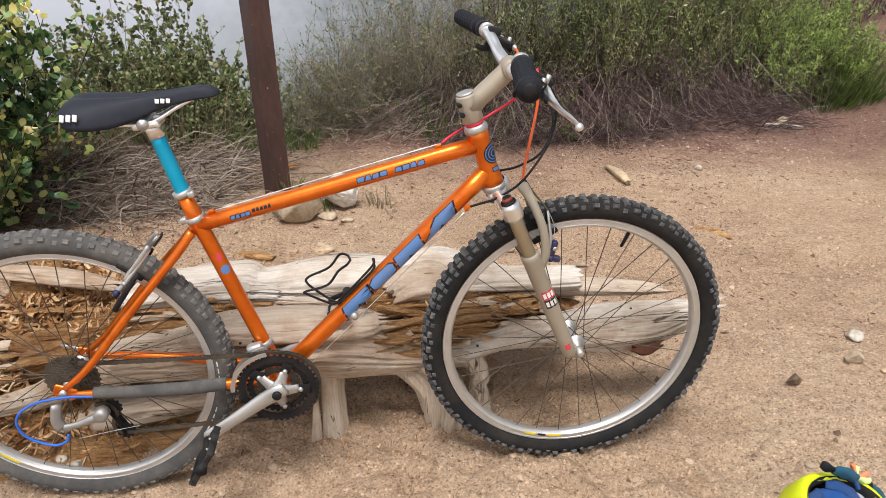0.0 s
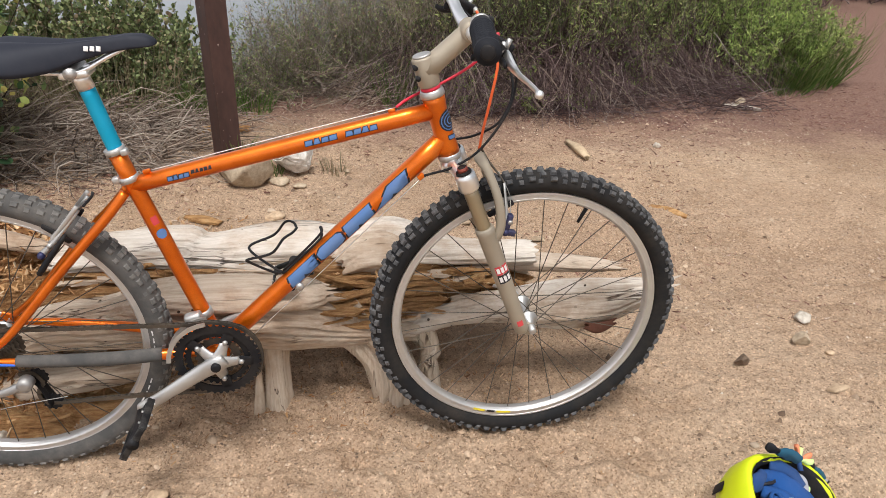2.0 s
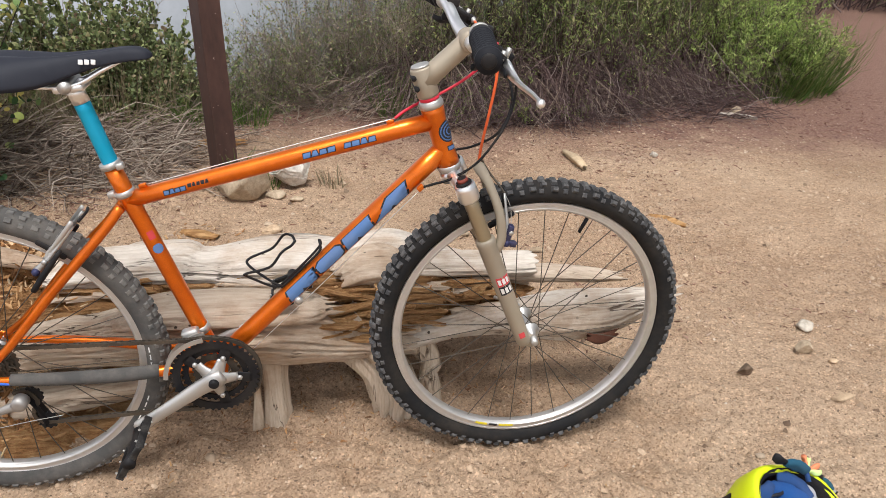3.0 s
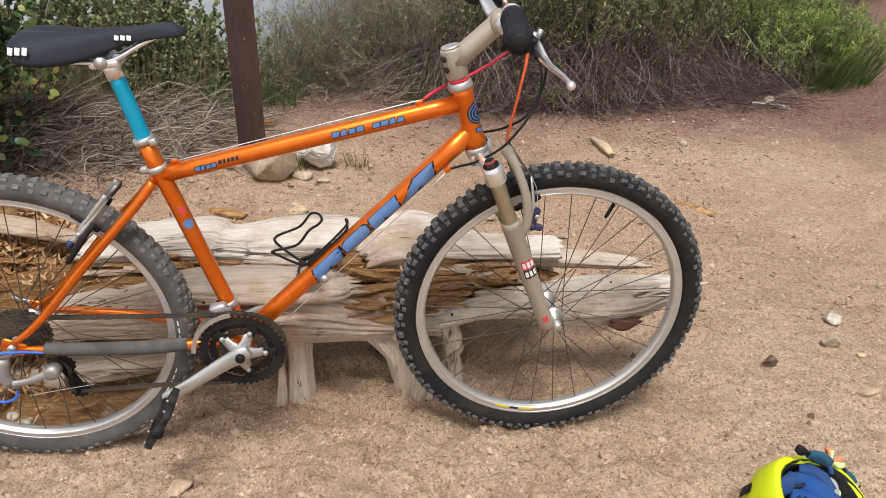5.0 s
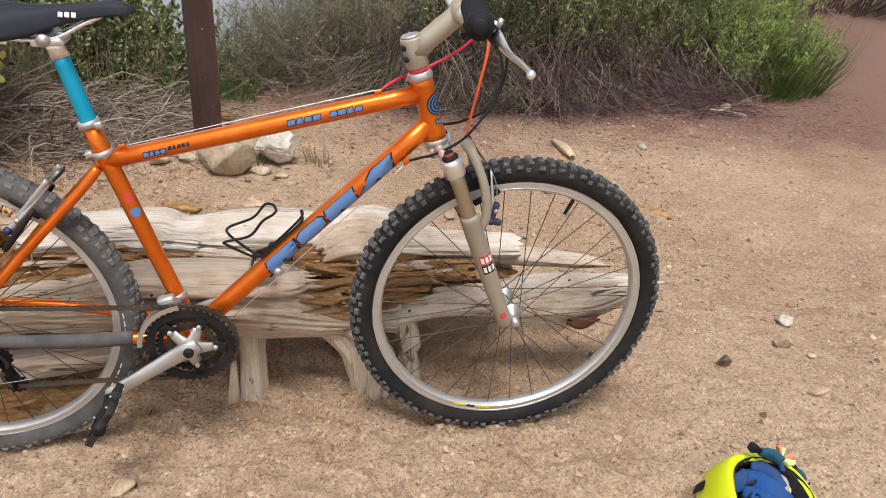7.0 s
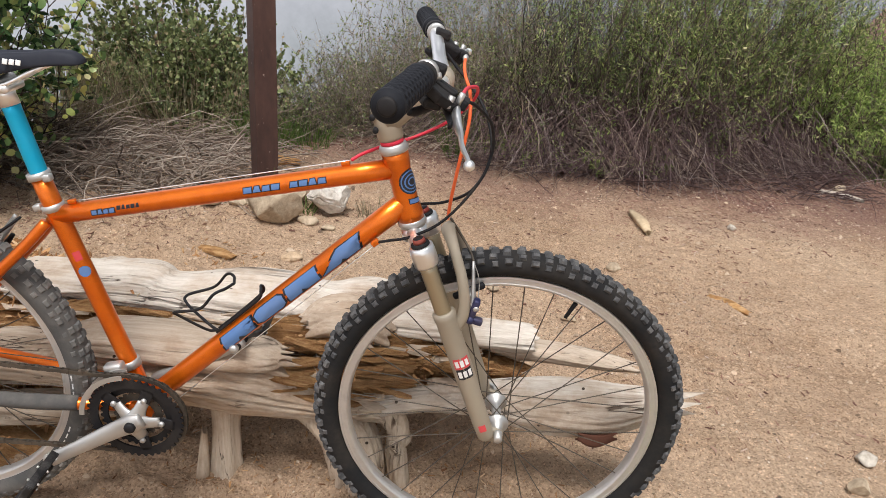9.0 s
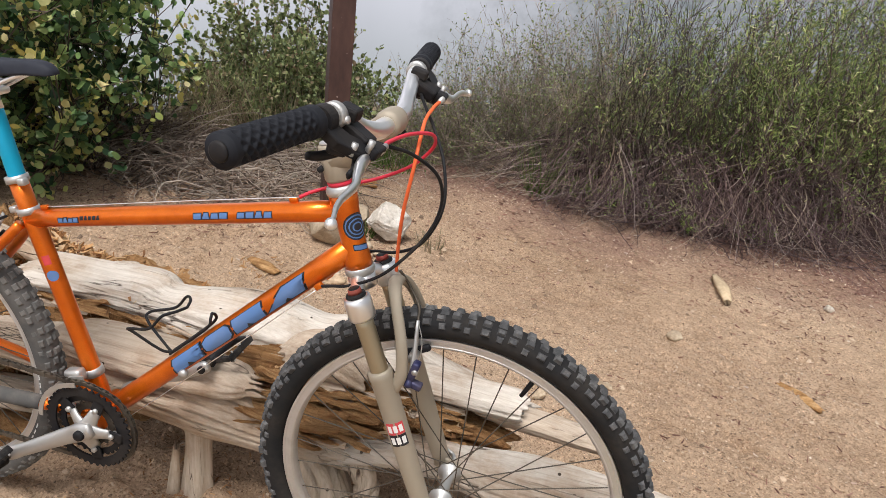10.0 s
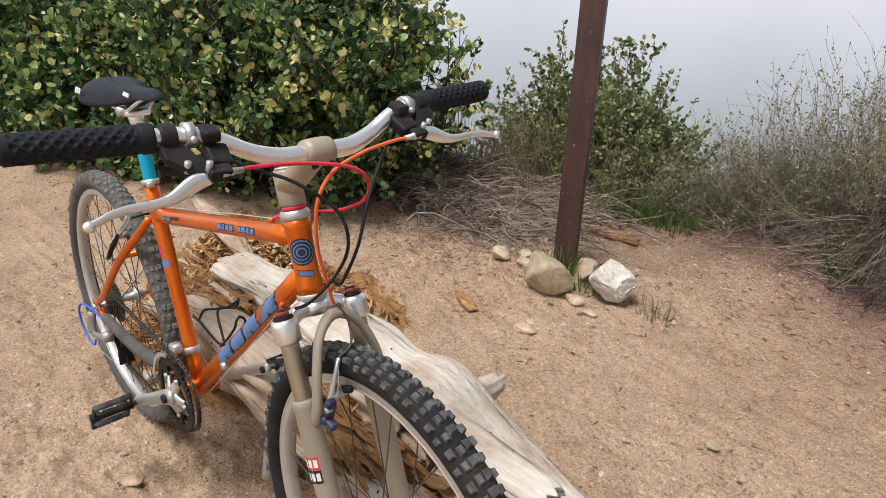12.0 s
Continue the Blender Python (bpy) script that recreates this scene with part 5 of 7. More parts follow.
rod("chainstay_guard", [(0.305, -0.040, 0.3085), (0.22, -0.0555, 0.3155), (0.12, -0.0645, 0.3235), (0.045, -0.068, 0.3305)], [0.0142, 0.0142, 0.0128, 0.0118], OLD_RUBBER, "black rubber inner tube wrapped round the stay", 14)
rod("brake_bridge", [(0.175, -0.05, 0.538), (0.19, 0, 0.545), (0.175, 0.05, 0.538)], 0.007, ORANGE, "", 10)

# decals drawn as plain shapes
ax_dt = (DT_B - DT_A).normalized()


def along_dt(x, z):
    return (Vector((x, 0, z)) - DT_A).dot(ax_dt)


s0, s1 = along_dt(0.792, 0.678), along_dt(0.560, 0.454)
L_DECAL = s1 - s0
E = 0.0125
# four slanted plain shapes, each (start, end) along the decal as shares of its length, with its outline in the unit square
BLOCKS = (
    (0.00, 0.25, [(0, 0), (0.95, 0), (0.72, 0.5), (1.05, 1), (0.12, 1)], ([(0.40, -0.04), (0.64, -0.04), (0.50, 0.32)],)),
    (0.28, 0.48, [(0.10, 0), (0.82, 0), (1.0, 0.22), (1.05, 0.78), (0.90, 1), (0.20, 1), (0.0, 0.78), (-0.03, 0.22)], ()),
    (0.51, 0.73, [(-0.04, 0), (0.96, 0), (1.06, 1), (0.06, 1)], ([(0.34, -0.04), (0.56, -0.04), (0.44, 0.30)],)),
    (0.74, 1.00, [(0, 0), (1.02, 0), (1.10, 0.80), (1.20, 1), (0.62, 1)], ([(0.46, -0.04), (0.68, -0.04), (0.60, 0.26)],)),
)


def on_decal(a, b, pts, grow=0.0):
    """Points of the unit square laid on the tube's decal, read from its low end up."""
    mid = np.mean(pts, axis=0)
    out = []
    for u, h in pts:
        d = np.array([(u - mid[0]) * (b - a) * L_DECAL, (h - mid[1]) * 2 * E])
        d = d * (1 + grow / max(np.linalg.norm(d), 1e-6))
        out.append((s1 - (a + mid[0] * (b - a)) * L_DECAL - d[0], E - 2 * E * mid[1] - d[1]))
    return out


wrapped("decal_backing", DT_A, DT_B, 0.0185, [on_decal(a, b, pts, 0.0042) for a, b, pts, _ in BLOCKS], DECAL_BLACK, "black outline of the tube decal", lift=0.0005)
wrapped("decal_block", DT_A, DT_B, 0.0185, [on_decal(a, b, pts) for a, b, pts, _ in BLOCKS], DECAL_BLUE, "slate-blue decal block", lift=0.0010)
wrapped("decal_notch", DT_A, DT_B, 0.0185, [on_decal(a, b, hole) for a, b, _, holes in BLOCKS for hole in holes], DECAL_BLACK, "black notch in the decal", lift=0.0014)


def row_of_bars(a, b, r, start, end, n, tall, up, skip, name, mats, face=-90.0):
    """A line of small slanted blocks, some narrower above, each with a dark outline."""
    w = (end - start) / n
    blocks, outs = [], []
    for k in range(n):
        if k in skip:
            continue
        p, q, sk, nip = start + k * w + w * 0.07, start + (k + 1) * w - w * 0.07, tall * 0.2, w * (0.0, 0.22, 0.08)[k % 3]
        lo, hi = up - tall / 2, up + tall / 2 * (1.0, 1.15, 0.9)[k % 3]
        blocks.append([(p, lo), (q, lo), (q + sk - nip, hi), (p + sk + nip, hi)])
        e = 0.0015
        outs.append([(p - e, lo - e), (q + e, lo - e), (q + sk - nip + e, hi + e), (p + sk + nip - e, hi + e)])
    wrapped(name + "_outline", a, b, r, outs, mats[0], "dark outline of small bars", face=face, lift=0.0006)
    wrapped(name, a, b, r, blocks, mats[1], "row of small decal bars", face=face, lift=0.0011)


row_of_bars(TT_A, TT_B, 0.0163, 0.325, 0.462, 9, 0.0085, 0.002, (4,), "model_decal", (DECAL_BLACK, DECAL_BLUE))
row_of_bars(TT_A, TT_B, 0.0161, 0.068, 0.108, 4, 0.007, 0.000, (), "small_decal", (DECAL_BLACK, DECAL_BLUE))
row_of_bars(TT_A, TT_B, 0.0161, 0.112, 0.152, 5, 0.0065, 0.003, (), "script_decal", (ORANGE, DECAL_BLACK))
wrapped("seat_tube_decal", CRANK, SEAT_TOP, 0.0155, [[(0.305, -0.006), (0.322, -0.006), (0.322, 0.006), (0.305, 0.006)]], DECAL_RED, "red decal", face=-120)
wrapped("seat_tube_decal", CRANK, SEAT_TOP, 0.0155, [[(0.284 + 0.010 * math.cos(a), 0.010 * math.sin(a)) for a in np.arange(12) * math.pi / 6]], DECAL_BLUE, "round blue decal", face=-120)
# head badge: blue and black rings
for k, rr in enumerate((0.021, 0.0182, 0.0162, 0.0128, 0.0108, 0.0074, 0.0054)):
    disc = [(0.050 + rr * math.cos(a), rr * 1.0 * math.sin(a)) for a in np.arange(20) * math.pi / 10]
    wrapped("head_badge_ring", HEAD_TOP, HEAD_LOW, 0.0188, [disc], DECAL_BLUE if k % 2 else DECAL_BLACK, "ring of the round blue and black badge", face=-35, lift=0.0006 + 0.0004 * k)
row_of_bars(HEAD_TOP, HEAD_LOW, 0.019, 0.077, 0.085, 1, 0.022, 0.0, (), "badge_bar", (DECAL_BLACK, DECAL_BLUE), face=-35)

# seatpost, collars and saddle
AX = (SEAT_TOP - CRANK).normalized()
tube("seatpost", SEAT_TOP - AX * 0.03, POST_TOP - AX * 0.018, 0.0137, mat=TEAL, label="teal anodised seatpost")
for p in (SEAT_LOW, SEAT_TOP):
    ring_part("seat_collar", [(0.0165, -0.006), (0.0185, -0.0055), (0.0185, 0.0055), (0.0165, 0.006)], frame_to(p, p + AX), SILVER, "silver clamp collar", 28)
    bm = bmesh.new()
    block(bm, (0.014, 0.014, 0.012), pose(p.x + (0.018 if p is SEAT_TOP else -0.02), -0.008, p.z, 0, -17, 0), 0.003)
    part("collar_bolt", bm, SILVER, bike)
bm = bmesh.new()
sweep(bm, [POST_TOP - AX * 0.022, POST_TOP - AX * 0.006, POST_TOP + AX * 0.004], [0.0145, 0.0145, 0.017], 20)
block(bm, (0.05, 0.05, 0.014), pose(POST_TOP.x - 0.004, 0, POST_TOP.z + 0.008, 0, -6, 0), 0.005)
part("seatpost_head", bm, BRIGHT, bike, "silver seatpost head")
rod("rail_clamp", [(POST_TOP.x - 0.006, -0.034, POST_TOP.z + 0.012), (POST_TOP.x - 0.006, 0.034, POST_TOP.z + 0.012)], 0.010, SILVER, "", 14, steps=4)


def make_saddle():
    xs = [0.108, 0.113, 0.125, 0.145, 0.17, 0.2, 0.23, 0.26, 0.295, 0.33, 0.355, 0.370, 0.378]
    half = [0.040, 0.058, 0.068, 0.070, 0.064, 0.050, 0.036, 0.026, 0.0205, 0.0185, 0.0175, 0.014, 0.006]
    top = [0.915, 0.922, 0.928, 0.930, 0.930, 0.930, 0.931, 0.935, 0.940, 0.943, 0.941, 0.936, 0.930]
    low = [0.915, 0.899, 0.888, 0.884, 0.882, 0.883, 0.889, 0.900, 0.911, 0.918, 0.921, 0.922, 0.924]
    data = curve_points(np.stack([xs, half, top, low], 1), 46)
    bm = bmesh.new()
    rows, n = [], 28
    for x, h, t, l in data:
        ring = []
        for j in range(n + 1):
            a = math.pi * j / n
            y = -math.cos(a) * h
            e = abs(math.cos(a))
            crown = (1 - e ** 3.2)
            z = l + (t - l) * (0.12 + 0.88 * max(crown, 0) ** 0.8) if 0 < j < n else l
            groove = 0.009 * math.exp(-(y / 0.012) ** 2) * max(0.0, min(1.0, (0.36 - x) / 0.06)) * max(0.0, min(1.0, (x - 0.12) / 0.03))
            bulge = 1.0 + 0.05 * math.sin(a) ** 2
            ring.append(bm.verts.new((x, y * bulge, z - groove)))
        rows.append(ring)
    for a, b in zip(rows, rows[1:]):
        for j in range(n):
            bm.faces.new((a[j], a[j + 1], b[j + 1], b[j]))
        bm.faces.new((a[n], a[0], b[0], b[n]))
    bm.faces.new(rows[0])
    bm.faces.new(rows[-1][::-1])
    sad = part("saddle", bm, LEATHER, bike, "black leather saddle")
    for s in (-1, 1):
        rod("rail", [(0.125, 0.035 * s, 0.900), (0.16, 0.026 * s, 0.884), (0.205, 0.022 * s, 0.879), (0.255, 0.021 * s, 0.882), (0.30, 0.016 * s, 0.905), (0.335, 0.010 * s, 0.922)], 0.0036, BRIGHT, "silver rail", parent=sad)
    for x0, x1, z, yo in ((0.268, 0.297, 0.921, -0.0245), (0.118, 0.150, 0.908, -0.070)):
        for k in range(3):
            bm = bmesh.new()
            w = (x1 - x0) / 3
            block(bm, (w * 0.72, 0.002, 0.008 if x0 > 0.2 else 0.012), pose(x0 + (k + 0.5) * w, yo - (0.002 if x0 > 0.2 else 0.0), z, -18, 8, 8 if x0 > 0.2 else -6), 0.0006)
            part("saddle_mark", bm, DECAL_WHITE, sad, "small white printed bar")
    return sad


make_saddle()

# headset, stem and handlebar
for p, d, mat in ((HEAD_TOP, -1, SILVER), (HEAD_LOW, 1, SILVER)):
    q = p + STEER * d
    ring_part("headset_cup", [(0.0215, -0.001), (0.0232, 0.001), (0.0235, 0.007), (0.0215, 0.011), (0.0205, 0.013)], frame_to(p, q), mat, "silver headset cup", 32)
top = HEAD_TOP - STEER * 0.013
ring_part("spacer", [(0.0165, 0.0), (0.0185, 0.001), (0.0185, 0.006), (0.0165, 0.007)], frame_to(top, top - STEER), RED_HOUSING, "red headset spacer", 28)
bm = bmesh.new()
s_lo, s_hi = top - STEER * 0.007, top - STEER * 0.062
sweep(bm, [s_lo, s_lo - STEER * 0.004, s_hi + STEER * 0.004, s_hi], [0.0185, 0.0205, 0.0205, 0.0185], 28)


def bar_z(y, z):
    """Height on the handlebar, which leans a little to its far side."""
    return z - 0.004 - 0.019 * y


BAR = Vector((0.912, 0, 0.952))
root = s_hi + STEER * 0.026
sweep(bm, [root, root + (BAR - root) * 0.3, root + (BAR - root) * 0.9, BAR], [0.021, 0.0185, 0.018, 0.018], 24)
stem = part("stem", bm, BEIGE, bike, "beige alloy stem")
ring_part("stem_clamp", [(0.0135, -0.0225), (0.0185, -0.021), (0.0200, -0.012), (0.0200, 0.012), (0.0185, 0.021), (0.0135, 0.0225)], Matrix.Translation(BAR), BEIGE, "beige bar clamp", 32, parent=stem)
ring_part("top_cap", [(0.016, 0.0), (0.0175, 0.001), (0.0165, 0.0035), (0.006, 0.004)], frame_to(s_hi, s_hi - STEER), SILVER, "silver top cap", 28, parent=stem)
for k in (0.014, 0.034):
    c = s_hi + STEER * k
    ring_part("stem_bolt", [(0.0040, -0.0208), (0.0045, -0.0200), (0.0045, 0.02)], Matrix.Translation((c.x - 0.017, 0, c.z - 0.004)), BLACK, "black bolt", 12, parent=stem)
for y in (-0.016, 0.016):
    ring_part("clamp_bolt", [(0.001, -0.004), (0.005, -0.003), (0.005, 0.004)], frame_to(BAR + Vector((0.0135, y * 0.8, -0.0135)), BAR + Vector((0.03, y * 0.8, -0.03))), BLACK, "black bolt", 12, parent=stem)

half_bar = [(0.912, 0.0, 0.956), (0.912, 0.028, 0.956), (0.911, 0.060, 0.9575), (0.905, 0.098, 0.969), (0.899, 0.135, 0.987), (0.893, 0.172, 0.997), (0.879, 0.27, 0.999), (0.866, 0.365, 1.000)]
bar_pts = [(x, y, bar_z(y, z)) for x, y, z in [(x, -y, z) for x, y, z in half_bar[::-1]] + half_bar[1:]]
bm = bmesh.new()
sweep(bm, bar_pts, [0.0112 if abs(p[1]) > 0.06 else 0.0128 for p in bar_pts], 20, 80)
part("handlebar", bm, BRIGHT, bike, "polished silver riser handlebar")


def make_grip(s):
    a, b = Vector((0.8885, 0.212 * s, bar_z(0.212 * s, 0.9985))), Vector((0.8655, 0.370 * s, bar_z(0.37 * s, 1.000)))
    ax = (b - a).normalized()
    e1 = Vector((0, 0, 1))
    e2 = ax.cross(e1).normalized()
    bm = bmesh.new()
    rows, n, k_n = [], 72, 120
    length = (b - a).length
    for k in range(k_n + 1):
        u = k / k_n
        ring = []
        for j in range(n):
            an = 2 * math.pi * j / n
            r = 0.0162
            if 0.14 < u < 0.93:
                p = abs((u * 11 + j / n * 8) % 1 - 0.5) * 2
                q = abs((u * 11 - j / n * 8) % 1 - 0.5) * 2
                r += 0.0018 - 0.0028 * min(1.0, max(0.0, (0.78 - max(p, q)) * 4))
            elif u <= 0.14:
                r += 0.0026 if u < 0.10 else 0.0012
            else:
                r += 0.0018
            if u < 0.01 or u > 0.985:
                r *= 0.88
            ring.append(bm.verts.new(a + ax * length * u + r * (math.cos(an) * e1 + math.sin(an) * e2)))
        rows.append(ring)
    for p, q in zip(rows, rows[1:]):
        for j in range(n):
            bm.faces.new((p[j], p[(j + 1) % n], q[(j + 1) % n], q[j]))
    bm.faces.new(rows[0][::-1])
    bm.faces.new(rows[-1])
    g = part("grip", bm, GRIP, bike, "black rubber grip with a diamond tread")
    ring_part("grip_plug", [(0.0105, 0.0), (0.0105, 0.002), (0.008, 0.0035), (0.001, 0.004)], frame_to(b, b + ax), BLACK, "black end plug", 24, parent=g)
    return g


def make_lever(s):
    """Clamp, perch, blade and shifter pod of one brake lever."""
    dz = 0.008 if s > 0 else 0.001
    c = Vector((0.8915, 0.197 * s, bar_z(0.197 * s, 0.998)))
    out = Vector((-0.10, 1.0 * s, 0.0)).normalized()
    bm = bmesh.new()
    lathe(bm, [(0.0118, -0.009), (0.0165, -0.009), (0.0172, -0.007), (0.0172, 0.007), (0.0165, 0.009), (0.0118, 0.009)], 24, frame_to(c, c + out))
    down = Vector((0.75, 0, -0.66)).normalized()
    thick = Vector((0.66, 0, 0.75)).normalized() * 0.0065
    plate = [(0.214, 0.006), (0.211, 0.026), (0.192, 0.046), (0.166, 0.062), (0.148, 0.064), (0.147, 0.050), (0.164, 0.040), (0.178, 0.026), (0.184, 0.006)]
    faces = [[bm.verts.new(Vector((0.8945, y * s, 0.992)) + down * d + thick * k) for y, d in plate] for k in (-1, 1)]
    made = [bm.faces.new(faces[0]), bm.faces.new(faces[1][::-1])]
    for k in range(len(plate)):
        j = (k + 1) % len(plate)
        made.append(bm.faces.new((faces[0][k], faces[1][k], faces[1][j], faces[0][j])))
    bmesh.ops.bevel(bm, geom=list({e for f in made for e in f.edges}), offset=0.0018, segments=2, affect="EDGES", profile=0.5)
    block(bm, (0.017, 0.028, 0.014), c_pose(Vector((0.943, 0.158 * s, 0.961)), 0, 24, 6 * s), 0.003)
    lever = part("brake_lever", bm, BLACK, bike, "black angular brake lever perch", False)
    for yy, xx in ((0.191, 0.925), (0.170, 0.938)):
        piv = Vector((xx, yy * s, 0.972))
        ring_part("pivot_bolt", [(0.001, 0.002), (0.0042, 0.0025), (0.0042, 0.018), (0.001, 0.019)], frame_to(piv + Vector((0.006, 0, 0.006)), piv + Vector((-0.004, 0, -0.02))), SILVER, "silver pivot bolt", 14, parent=lever)
    tip = Vector((0.955, 0.317 * s, 0.931 + dz))
    blade = [(0.938, 0.170 * s, 0.953), (0.937, 0.188 * s, 0.950), (0.940, 0.206 * s, 0.943), (0.944, 0.224 * s, 0.938), (0.945, 0.246 * s, 0.937), (0.946, 0.268 * s, 0.938), (0.949, 0.290 * s, 0.937), (0.953, 0.305 * s, 0.934)]
    rod("lever_blade", [(x, y, z + dz * 0.8) for x, y, z in blade] + [tip], [0.008, 0.0110, 0.0098, 0.0070, 0.0056, 0.0052, 0.0050, 0.0046, 0.0050], BRIGHT, "silver lever blade", 14, lever, 44, 0.55)
    bm = bmesh.new()
    bmesh.ops.create_uvsphere(bm, u_segments=14, v_segments=10, radius=0.0066, matrix=Matrix.Translation(tip))
    part("lever_tip", bm, BRIGHT, lever)
    bm = bmesh.new()
    sweep(bm, [(0.946, 0.158 * s, 0.960), (0.9465, 0.145 * s, 0.960), (0.9468, 0.144 * s, 0.960), (0.947, 0.130 * s, 0.9595)], [0.0062, 0.0062, 0.0046, 0.0040], 12)
    part("barrel_adjuster", bm, SILVER, lever)
    # shifter pod under and before the bar
    bm = bmesh.new()
    block(bm, (0.038, 0.030, 0.019), c_pose(Vector((0.917, 0.148 * s, 0.972)), 10 * s, 28, 10 * s), 0.004)
    block(bm, (0.026, 0.022, 0.016), c_pose(Vector((0.906, 0.150 * s, bar_z(0.15 * s, 1.000))), 0, 14, 6 * s), 0.004)
    block(bm, (0.024, 0.040, 0.014), c_pose(Vector((0.902, 0.170 * s, 0.962)), 0, 10, -14 * s), 0.004)
    pod = part("shifter", bm, BLACK, bike, "black trigger shifter pod", False)
    k = Vector((0.8945, 0.172 * s, bar_z(0.172 * s, 0.998)))
    ring_part("shifter_clamp", [(0.0118, -0.006), (0.0160, -0.006), (0.0160, 0.006), (0.0118, 0.006)], frame_to(k, k + out), SILVER, "silver shifter clamp", 24, parent=pod)
    ring_part("clamp_screw", [(0.001, -0.001), (0.005, 0.0), (0.005, 0.012)], frame_to(k + Vector((0.019, 0, -0.002)), k + Vector((0.0, 0, -0.006))), SILVER, "silver clamp screw", 12, parent=pod)
    rod("trigger", [(0.905, 0.168 * s, 0.955), (0.888, 0.188 * s, 0.952), (0.878, 0.205 * s, 0.955)], [0.006, 0.0065, 0.005], BLACK, "", 8, pod, 10, 0.6)
    rod("trigger", [(0.920, 0.160 * s, 0.955), (0.930, 0.190 * s, 0.945), (0.930, 0.208 * s, 0.943)], [0.006, 0.0065, 0.005], BLACK, "", 8, pod, 10, 0.6)
    return lever


def c_pose(p, rx, ry, rz):
    return pose(p.x, p.y, p.z, rx, ry, rz)


for s in (-1, 1):
    make_grip(s)
    make_lever(s)

# fork
CROWN = HEAD_LOW + STEER * 0.020
LEG_TOP, LEG_LOW = Vector((0.906, 0.062, 0.700)), Vector((1.052, 0.062, 0.335))
LEG = (LEG_LOW - LEG_TOP).normalized()
bm = bmesh.new()
sweep(bm, [HEAD_LOW + STEER * 0.012, CROWN + STEER * 0.012], [0.021, 0.023], 24)
for s in (-1, 1):
    sweep(bm, [CROWN, CROWN + Vector((0.003, 0.03 * s, -0.002)), Vector((0.907, 0.062 * s, 0.690))], [0.017, 0.0135, 0.015], 16, 10, 0.85)
fork = part("fork", bm, BRIGHT, bike, "silver fork crown")
for s in (-1, 1):
    t0, t1 = Vector((LEG_TOP.x, 0.062 * s, LEG_TOP.z)), Vector((LEG_LOW.x, 0.062 * s, LEG_LOW.z))
    ring_part("crown_clamp", [(0.0165, -0.006), (0.0195, -0.005), (0.0205, 0.004), (0.0205, 0.026), (0.0185, 0.030), (0.0145, 0.031)], frame_to(t0, t1), BRIGHT, "silver crown clamp", 28, parent=fork)
    ring_part("top_dial", [(0.002, -0.0195), (0.008, -0.0195), (0.0085, -0.011), (0.0145, -0.0105), (0.0155, -0.005)], frame_to(t0, t1), BLACK, "black preload cap", 24, parent=fork)
    ring_part("dial_ring", [(0.004, -0.0190), (0.0095, -0.0180), (0.0105, -0.0110), (0.006, -0.0105)], frame_to(t0, t1), DIAL_RED, "dull red dial", 24, parent=fork)
    tube("stanchion", t0 + LEG * 0.028, t0 + LEG * 0.14, 0.0142, mat=STANCHION, label="worn gold-grey stanchion", parent=fork)
    m = t0 + LEG * 0.118
    bm = bmesh.new()
    end = t0 + LEG * 0.392
    sweep(bm, [m, m + LEG * 0.003, m + LEG * 0.012, m + LEG * 0.018, t0 + LEG * 0.25, end - LEG * 0.03, end - LEG * 0.006, end], [0.0165, 0.0195, 0.0195, 0.0182, 0.0178, 0.0158, 0.015, 0.011], 26)
    low = part("lower_leg", bm, BEIGE, fork, "beige magnesium lower leg")
    bm = bmesh.new()
    block(bm, (0.040, 0.009, 0.030), pose(FRONT.x - 0.012, 0.056 * s, FRONT.z - 0.004, 0, 20, 0), 0.004)
    part("dropout", bm, BEIGE, low)
    if s < 0:
        for k, (mat, o) in enumerate(((DECAL_RED, 0.0), (DECAL_BLACK, 0.0215))):
            a = 0.205 + o
            wrapped("leg_sticker", t0, t1, 0.0181, [[(a, -0.014), (a + 0.021, -0.014), (a + 0.021, 0.014), (a, 0.014)]], mat, "red and black sticker block", low, -75, 0.0006)
            wrapped("leg_sticker_bar", t0, t1, 0.0181, [[(a + 0.004, -0.0115 + j * 0.0085), (a + 0.0165, -0.0115 + j * 0.0085), (a + 0.0165, -0.0055 + j * 0.0085), (a + 0.004, -0.0055 + j * 0.0085)] for j in range(3)], DECAL_WHITE, "white bars on the sticker", low, -75, 0.0011)
        a = 0.352
        wrapped("leg_sticker", t0, t1, 0.0160, [[(a, -0.006), (a + 0.014, -0.006), (a + 0.014, 0.006), (a, 0.006)]], DECAL_RED, "small red sticker", low, -85, 0.0008)
arch = [(0.975, -0.060, 0.560), (0.984, -0.060, 0.592), (0.976, -0.054, 0.645), (0.957, -0.034, 0.693), (0.945, 0.0, 0.712), (0.957, 0.034, 0.693), (0.976, 0.054, 0.645), (0.984, 0.060, 0.592), (0.975, 0.060, 0.560)]
rod("brake_arch", arch, [0.010, 0.0095, 0.009, 0.009, 0.012, 0.009, 0.009, 0.0095, 0.010], BEIGE, "beige brake arch", 14, fork, 48, 0.75)


